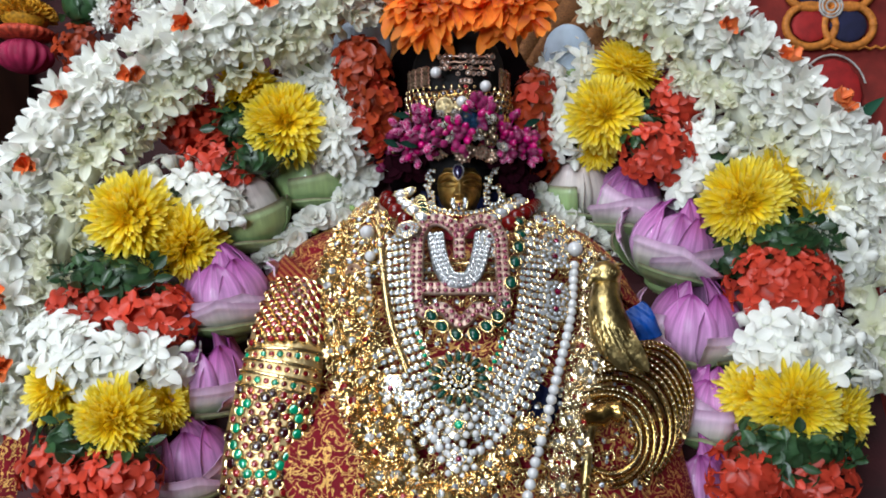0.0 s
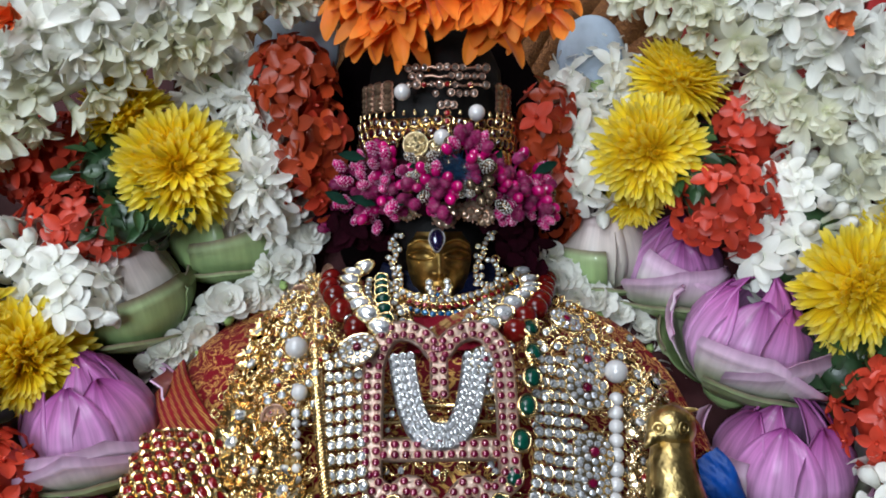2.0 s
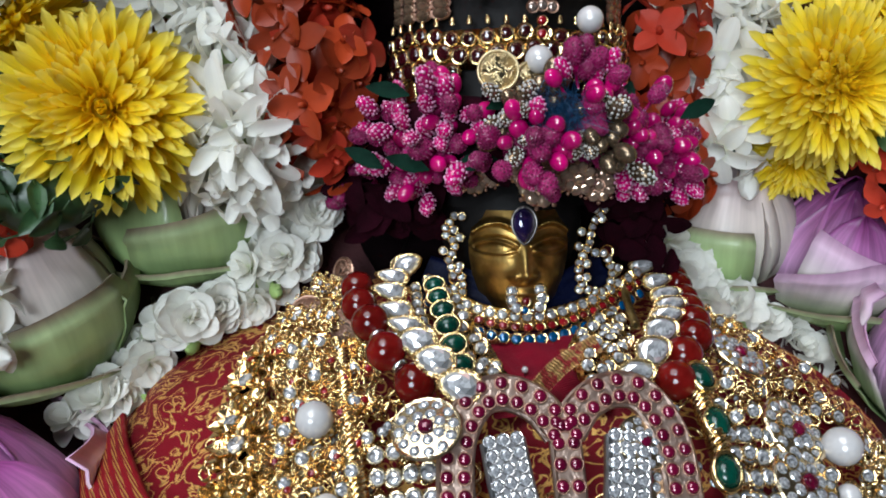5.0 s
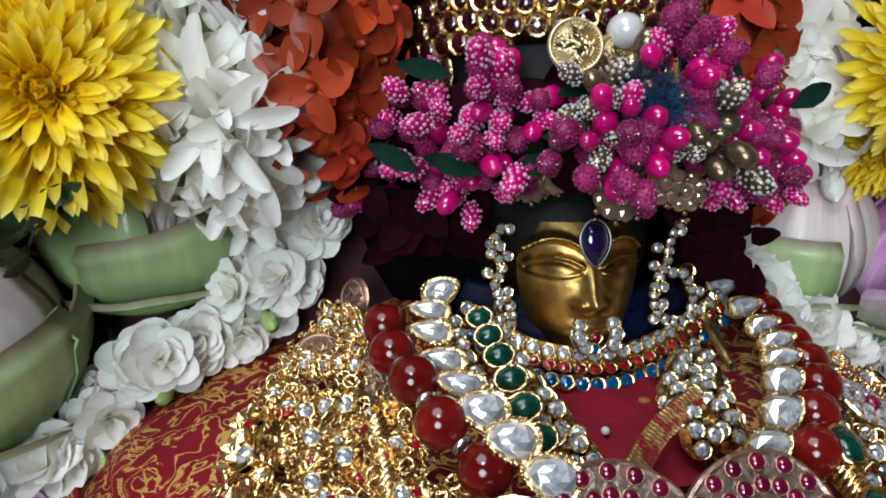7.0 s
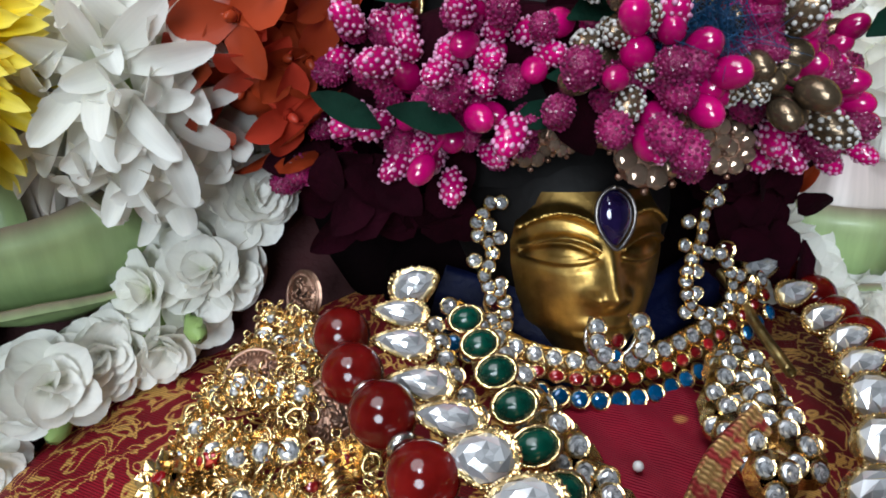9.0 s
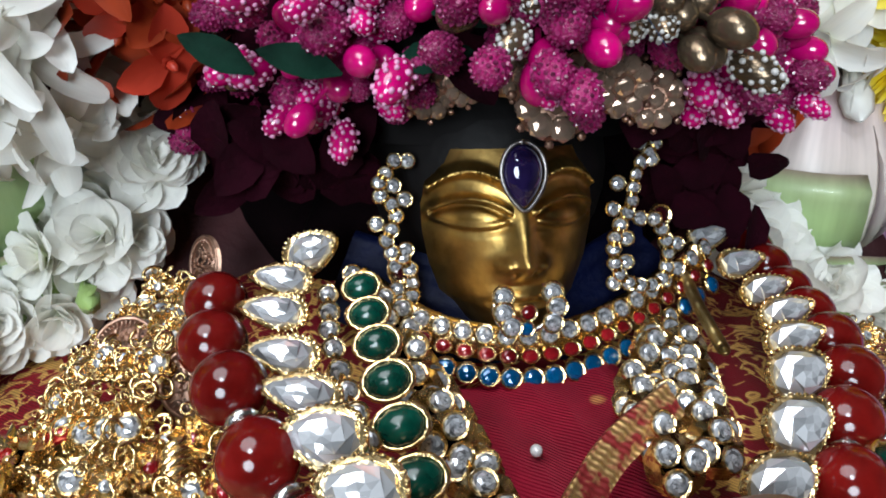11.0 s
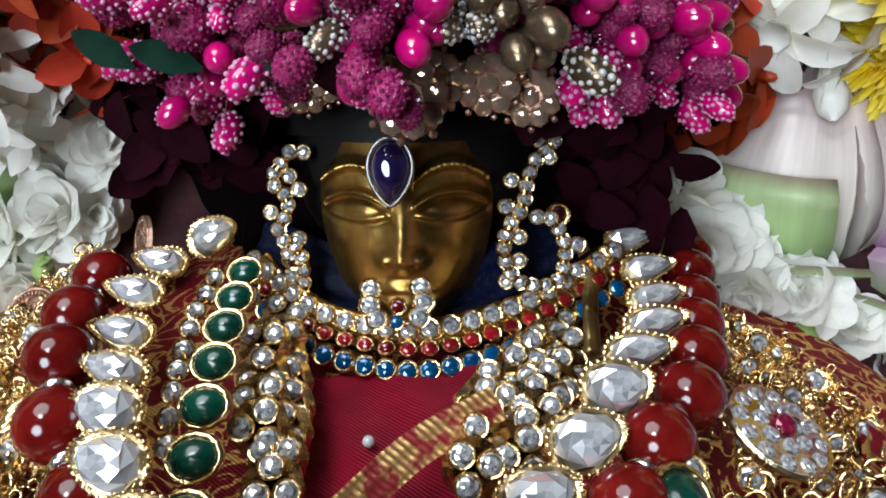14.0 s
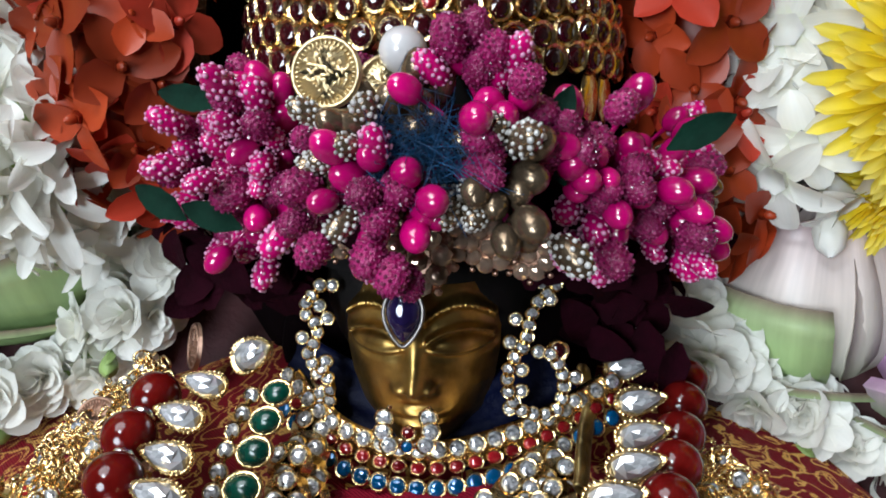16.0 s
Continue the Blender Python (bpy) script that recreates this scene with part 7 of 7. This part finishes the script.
# ---- jewelled arm ----
AP = [(-0.0911, 0.5900, 1.2004), (-0.0952, 0.5350, 1.1709), (-0.0967, 0.5080, 1.1443), (-0.0969, 0.5000, 1.1314), (-0.1002, 0.4940, 1.1118), (-0.1030, 0.4880, 1.0893), (-0.1044, 0.4820, 1.0674), (-0.1050, 0.4760, 1.0395), (-0.105, 0.462, 1.0)]
AR = [0.006, 0.0145, 0.0185, 0.0225, 0.0245, 0.0262, 0.0262, 0.025, 0.024]
aq2 = smooth_path(AP, 40)
ar2 = [interp(i / 39 * 8, range(9), AR) for i in range(40)]
arm = thing("jewelled_arm_cover", aq2[-1], "gold arm and hand cover set with red and green stones", "ornament")
put("shell", Build().add(tube(aq2[9:], ar2[9:], 24, 0.55)).data("shell", mat("arm_gold", (0.88, 0.66, 0.34), 0.48, 1, 0.2, 160, 0.6, 420)), arm)


def on_arm(s, u):
    """A place on the arm's front: s from 0 to 1 down it, u from -1 to 1 across."""
    s = interp(s, (0, 0.07, 0.28, 0.30, 0.39, 0.44, 0.70, 0.92, 1), (0.2, 0.25, 0.425, 0.44, 0.53, 0.56, 0.785, 0.98, 1))
    i = min(38, int(s * 39))
    w = s * 39 - i
    p = aq2[i].lerp(aq2[i + 1], w)
    t = (aq2[i + 1] - aq2[i]).normalized()
    s1 = t.cross(Vector((0.02, 1, 0.03))).normalized()
    s2 = t.cross(s1).normalized()
    if s2.y > 0:
        s2 = -s2
    if s1.x < 0:
        s1 = -s1
    r = ar2[i] * (1 - w) + ar2[i + 1] * w
    a = math.asin(max(-0.99, min(0.99, u)))
    return p + s1 * (r * u) + s2 * (r * 0.55 * math.cos(a)), (s1 * (u * 0.55) + s2 * math.cos(a)).normalized(), t


def arm_stone(s, u, data, part, sc=1.0, spin=0.0):
    p, n, t = on_arm(s, u)
    put(part, data, arm, facing(p, n, spin, sc, t))


LOZ = set_stone("red_lozenge", RED_STONE, 0.0022, GOLD, 4, (0.75, 1.1, 1), 0.3)
for i in range(11):
    for k in range(-3, 4):
        arm_stone(0.07 + 0.021 * i, (k + 0.5 * (i % 2)) / 3.8, LOZ, "red_lozenge", 1.25, 0.785)
for s in (0.315, 0.345, 0.375):
    for k in range(-4, 5):
        arm_stone(s, k / 4.6, GRN if s != 0.345 and k % 2 == 0 else RED, "green_stone" if s != 0.345 and k % 2 == 0 else "red_stone", 0.9)
for s in (0.30, 0.33, 0.36, 0.39):
    q = [on_arm(s, -0.97 + 1.94 * i / 16)[0] for i in range(17)]
    put("cuff_ridge", Build().add(tube(q, 0.0014, 6)).data("cuff_ridge", GOLD), arm)
for i in range(14):
    s = 0.408 + 0.0215 * i
    for k in range(-3, 4):
        u = (k + 0.5 * (i % 2)) / 3.75
        rim = abs((u / 0.66) ** 2 + ((s - 0.50) / 0.13) ** 2 - 1) < 0.24 and s > 0.44
        arm_stone(s, u, GRN if rim else RED if (i + k) % 3 else GARN, "green_stone" if rim else "red_stone", 1.35 if rim else RND.uniform(1.0, 1.3))
for k, u in enumerate((-0.72, -0.25, 0.22, 0.68)):
    for i in range(11):
        arm_stone(0.71 + 0.019 * i, u - 0.07, RED if (i + k) % 4 else GARN, "red_stone", 1.05)
        arm_stone(0.72 + 0.019 * i, u + 0.1, GARN if i % 2 else RED, "red_stone", 0.95)
    q = [on_arm(0.70 + 0.022 * i, u + 0.235)[0] for i in range(11)] if k < 3 else None
    if q:
        put("finger_groove", Build().add(tube(q, 0.0012, 6)).data("finger_groove", GOLD_DARK), arm)

# ---- bangles, parrot figurine ----
for i, (c, R, nrm) in enumerate((
        ((0.1013, 0.4880, 1.0910), 0.030, (0.10, -1, 0.15)), ((0.1045, 0.4920, 1.0924), 0.0335, (0.15, -1, 0.15)), ((0.1083, 0.4970, 1.0934), 0.0355, (0.2, -1, 0.12)), ((0.1124, 0.5030, 1.0942), 0.0365, (0.25, -1, 0.1)),
        ((0.1172, 0.5090, 1.0957), 0.0365, (0.3, -1, 0.1)), ((0.1229, 0.5150, 1.0981), 0.036, (0.35, -1, 0.1)), ((0.1286, 0.5210, 1.1015), 0.035, (0.4, -1, 0.1)), ((0.1330, 0.5270, 1.1040), 0.034, (0.45, -1, 0.1)), ((0.0967, 0.4820, 1.0890), 0.024, (0.05, -1, 0.2)), ((0.0969, 0.4780, 1.0889), 0.0185, (0.0, -1, 0.25)), ((0.0992, 0.4860, 1.0881), 0.027, (0.1, -1, 0.2)), ((0.1011, 0.4920, 1.0877), 0.0215, (0.1, -1, 0.2)), ((0.1026, 0.4960, 1.0868), 0.0155, (0.1, -1, 0.2)))):
    g = thing("bangle", c, "round gold bangle with a beaded rim", "bangle", "stack of gold bangles")
    m = facing(c, nrm)
    put("hoop", Build().add(ring(R, 0.0019, 48, 8, (1, 1.05, 1.2))).data("hoop", GOLD_DARK), g, m)
    b = Build()
    for k in range(60):
        a = 2 * math.pi * k / 60
        b.add(sphere(0.0009, 6, 4), move(R * math.cos(a), R * 1.05 * math.sin(a), 0.0021))
    put("beading", b.data("beading", GOLD_PALE), g, m)
tagged(put("gold_rod", Build().add(tube([(0.0877, 0.4780, 1.1047), (0.0833, 0.4720, 1.0831), (0.0800, 0.4680, 1.0519), (0.085, 0.46, 0.98)], 0.0028, 8)).data("gold_rod", BRASS)), "dull brass stem held before the bangles", "rod")
tagged(put("gold_perch", Build().add(tube([(0.0821, 0.4740, 1.1016), (0.0909, 0.4740, 1.1029), (0.0955, 0.4760, 1.1058), (0.1023, 0.4770, 1.1056)], [0.004, 0.0065, 0.0055, 0.007], 12)).data("gold_perch", GOLD_DARK)), "worn gold finger-like perch on the bangles", "ornament")

b = Build()
b.add(sphere(1, 18, 12, (0.0098, 0.0095, 0.0092)), move(*(0.1023, 0.5150, 1.1837)))
for sx in (-0.0052, 0.0048):
    b.add(ring(0.0022, 0.0006, 12, 5), facing(Vector((0.0998, 0.5060, 1.1850)) + Vector((sx, 0, 0.001)), (sx * 60, -1, 0.1)))
    b.add(sphere(0.0011, 8, 6), move(*(Vector((0.0998, 0.5060, 1.1850)) + Vector((sx, -0.0004, 0.001)))))
for k in range(5):
    b.add(petal(0.011, 0.005, 5, 0.2, -0.3, 0.3, 0.75, 0.6, 0.3), facing(Vector((0.1034, 0.5170, 1.1882)), (-0.4 + 0.2 * k, -0.3, 1), 0.6 * k))
PP = [(0.1036, 0.5180, 1.1818), (0.1020, 0.5120, 1.1749), (0.1005, 0.5060, 1.1672), (0.1018, 0.5020, 1.1553), (0.1066, 0.5020, 1.1432), (0.1135, 0.5050, 1.1324), (0.1212, 0.5080, 1.1226)]
b.add(tube(smooth_path(PP, 26), [interp(i / 25 * 6, range(7), (0.0085, 0.009, 0.0105, 0.0128, 0.0125, 0.009, 0.004)) for i in range(26)], 18, 0.85))
b.add(tube(smooth_path([(0.1126, 0.5040, 1.1350), (0.1247, 0.5080, 1.1180), (0.1378, 0.5110, 1.1010), (0.1517, 0.5140, 1.0816)], 10), [0.006, 0.0062, 0.0058, 0.0054, 0.005, 0.0045, 0.004, 0.0034, 0.0028, 0.002], 10, 0.45))
b.add(tube([(0.0973, 0.5110, 1.1827), (0.0920, 0.5070, 1.1818), (0.0893, 0.5060, 1.1784)], [0.0042, 0.0028, 0.0006], 8))
for p in ((0.1062, 0.4950, 1.1491), (0.0942, 0.4950, 1.1491)):
    for k in range(5):
        b.add(petal(0.03 - 0.003 * k, 0.008, 5, 0.0, -0.25, 0.3, 0.7, 0.6, 0.4), facing(Vector(p) + Vector((0.001 * k, -0.0012 * k, 0.006 - 0.004 * k)), (0, -1, 0.2), -0.95 + 0.05 * k))
BQ = smooth_path(PP, 40)
for i in range(6, 36):
    for k in range(7):
        a = -1.3 + 2.6 * (k + 0.5 * (i % 2)) / 6.5
        r = interp(i / 39 * 6, range(7), (0.0085, 0.009, 0.0105, 0.0128, 0.0125, 0.009, 0.004))
        o = BQ[i] + Vector((r * math.sin(a), -r * 0.84 * math.cos(a), 0))
        t = (BQ[i + 1] - BQ[i - 1]).normalized()
        b.add(petal(0.0062, 0.0042, 4, 0.22, -0.3, 0.3, 0.8, 0.6, 0.5), facing(o, (math.sin(a), -math.cos(a), 0.0), math.atan2(t.z, t.x)))
tagged(put("bird_figurine", b.data("bird_figurine", BRASS)), "antique gold bird figurine perched at the shoulder", "figurine")

# ---- behind the arch ----
ban = thing("embroidered_banner", (0.35, 0.86, 0.98), "dark red embroidered cloth banner with appliqued motifs", "banner")
b = Build()
v, f = [], []
for j in range(21):
    for i in range(41):
        x, z = -0.05 + 0.03 * i * 0.6, 0.98 + 0.042 * j
        v.append((x, 0.86 + 0.003 * math.sin(i * 0.9) * math.sin(j * 0.5 + 1), z))
for j in range(20):
    for i in range(40):
        k = j * 41 + i
        f.append((k, k + 1, k + 42, k + 41))
b.add((np.array(v), f, np.zeros(len(v))))
put("cloth", b.data("cloth", CLOTH_RED), ban)


def stitch(pts, r, material, name):
    put(name, Build().add(tube(pts, r, 6)).data(name, material), ban)


BY = 0.852
for fx, fz in ((0.402, 1.452), (0.402, 1.62), (0.59, 1.452)):
    for k in range(4):
        a = math.pi / 4 + k * math.pi / 2
        c = Vector((fx + 0.028 * math.cos(a), BY, fz + 0.028 * math.sin(a)))
        lobe = [c + Vector((0.026 * math.cos(t), 0, 0.022 * math.sin(t))) for t in [2 * math.pi * i / 20 for i in range(21)]]
        stitch(lobe, 0.0042, THREAD_GOLD, "lobe")
        put("petal_patch", Build().add(sphere(1, 16, 6, (0.02, 0.0025, 0.017))).data("petal_patch", NAVY if k % 2 else PATCH_RED), ban, move(*c))
    for rr in (0.005, 0.009, 0.012):
        stitch([Vector((fx + rr * math.cos(2 * math.pi * i / 16), BY - 0.003, fz + rr * math.sin(2 * math.pi * i / 16))) for i in range(17)], 0.0014, THREAD_SILVER, "spiral")
for cx, cz in ((0.405, 1.36), (0.56, 1.36)):
    put("motif_patch", Build().add(sphere(1, 18, 6, (0.032, 0.003, 0.038))).data("motif_patch", PATCH_RED), ban, move(cx, BY, cz))
    put("motif_patch", Build().add(sphere(1, 14, 6, (0.016, 0.0045, 0.018))).data("motif_patch", NAVY), ban, move(cx - 0.036, BY, cz + 0.014))
    stitch([Vector((cx + 0.036 * math.cos(t), BY, cz + 0.042 * math.sin(t))) for t in [0.3 + 4.6 * i / 24 for i in range(25)]], 0.0011, THREAD_SILVER, "outline")
    stitch([Vector((cx - 0.036 + 0.02 * math.cos(t), BY - 0.003, cz + 0.014 + 0.02 * math.sin(t))) for t in [5.0 * i / 18 for i in range(19)]], 0.0014, THREAD_SILVER, "outline")
    put("leaf_patch", Build().add(petal(0.05, 0.014, 6, 0.0, 0.3, 0.2, 0.85, 0.8, 0.2)).data("leaf_patch", mat("patch_green", (0.01, 0.08, 0.04), 0.8)), ban, facing((cx + 0.012, BY, cz - 0.035), (0, -1, 0), 0.7))
for x in (0.318, 0.485):
    for i in range(14):
        for d in ((1, 1), (1, -1), (1, 0), (0, 1)):
            c = Vector((x, BY, 1.2 + 0.034 * i))
            stitch([c - Vector((d[0], 0, d[1])) * 0.0095, c + Vector((d[0], 0, d[1])) * 0.0095], 0.0014, THREAD_SILVER if i % 2 else THREAD_GOLD, "star_stitch")
for z in (1.408, 1.498, 1.31):
    stitch([Vector((0.30 + 0.006 * i, BY, z + 0.003 * (i % 2))) for i in range(60)], 0.0016, THREAD_GOLD, "border_stitch")

tagged(put("door_post", Build().add(box(-0.62, -0.455, 0.80, 0.9, 0.98, 2.0)).data("door_post", WOOD, False)), "dark wooden post beside the shrine", "post")
tagged(put("dark_curtain", Build().add(box(-0.6, 0.3, 0.93, 0.95, 0.98, 2.1)).data("dark_curtain", MAROON, False)), "dark maroon curtain behind the shrine", "curtain")
for x, parts in ((-0.352, (("o", 1.395, 0.022), ("o", 1.36, 0.02), ("g", 1.44, 0.024), ("g", 1.475, 0.022))), (-0.325, (("w", 1.425, 0.009), ("w", 1.445, 0.009), ("w", 1.465, 0.009))), (-0.308, (("o", 1.425, 0.013), ("o", 1.45, 0.015), ("o", 1.475, 0.015))), (-0.287, (("w", 1.425, 0.013), ("w", 1.45, 0.014), ("w", 1.475, 0.014)))):
    for kind, z, r in parts:
        kinds = {"o": IXO2, "w": JAS, "g": LEAVES, "r": IXO}[kind]
        cluster("hanging_flowers", (x, 0.80, z), (r, r, r * 0.8), 20, kinds, "hanging bunch of flowers behind the arch", normal=(0, -1, 0.1), part="leaf" if kind == "g" else "blossom", size=0.55 if kind == "w" else 1.0)
pouch = thing("hanging_pouch", (-0.43, 0.80, 1.42), "pink and orange cloth hanging with a marigold-coloured top", "hanging")
b = Build()
b.add(sphere(1, 16, 8, (0.022, 0.022, 0.013)))
for i in range(260):
    c = 1 - (i + 0.5) / 260
    a = i * 2.39996
    q = math.sqrt(1 - c * c)
    d = Vector((q * math.cos(a), q * math.sin(a), c * 0.8))
    b.add(petal(0.009, 0.005, 3, 0.3, 0.5, 0.5, 1.2, 0.5, 0.5), facing((0.022 * d.x, 0.022 * d.y, 0.015 * d.z), d, RND.uniform(0, 6.28)) @ turn("Y", -1.0))
put("top_tuft", b.data("top_tuft", mat("marigold_tuft", (0.85, 0.4, 0.02), 0.7, 0, 0.3, 300, 0.5, 500, island=0.4, thin=0.2)), pouch, move(-0.408, 0.80, 1.425), "marigold-yellow tufted top")


def pleated(r, h, folds, depth):
    """A gathered cloth bag with soft upright folds."""
    v, f, a = sphere(1.0, 72, 14)
    ang = np.arctan2(v[:, 1], v[:, 0])
    k = 1 + depth * np.sin(folds * ang) * np.sqrt(np.clip(1 - v[:, 2] ** 2, 0, 1))
    return np.stack([v[:, 0] * r * k, v[:, 1] * r * k, v[:, 2] * h], 1), f, a


put("red_band", Build().add(pleated(0.027, 0.008, 22, 0.06)).data("red_band", mat("red_band_cloth", (0.5, 0.05, 0.02), 0.7, 0, 0.3, 200, 0.6, 500)), pouch, move(-0.408, 0.80, 1.410))
put("bag", Build().add(pleated(0.025, 0.017, 14, 0.08)).data("bag", HOT_PINK), pouch, move(-0.408, 0.80, 1.388), "gathered pink cloth bag")
tagged(put("brocade_cushion", Build().add(sphere(1, 28, 16, (0.10, 0.05, 0.06))).data("brocade_cushion", brocade("cushion_gold", (0.2, 0.09, 0.03), (0.8, 0.55, 0.2), 90, 0.42, 0.5)), None, move(*(0.3545, 0.6300, 1.0006))), "gold brocade cushion beside the garlands", "cushion")
drape("side_cloth", [(-0.3136, 0.6600, 1.1094), (-0.3196, 0.6400, 1.0592), (-0.3224, 0.6200, 1.0123), (-0.33, 0.55, 1.0)], 0.09, SILK, "red silk with gold motifs hanging behind the garland", 0.003, 0.004)
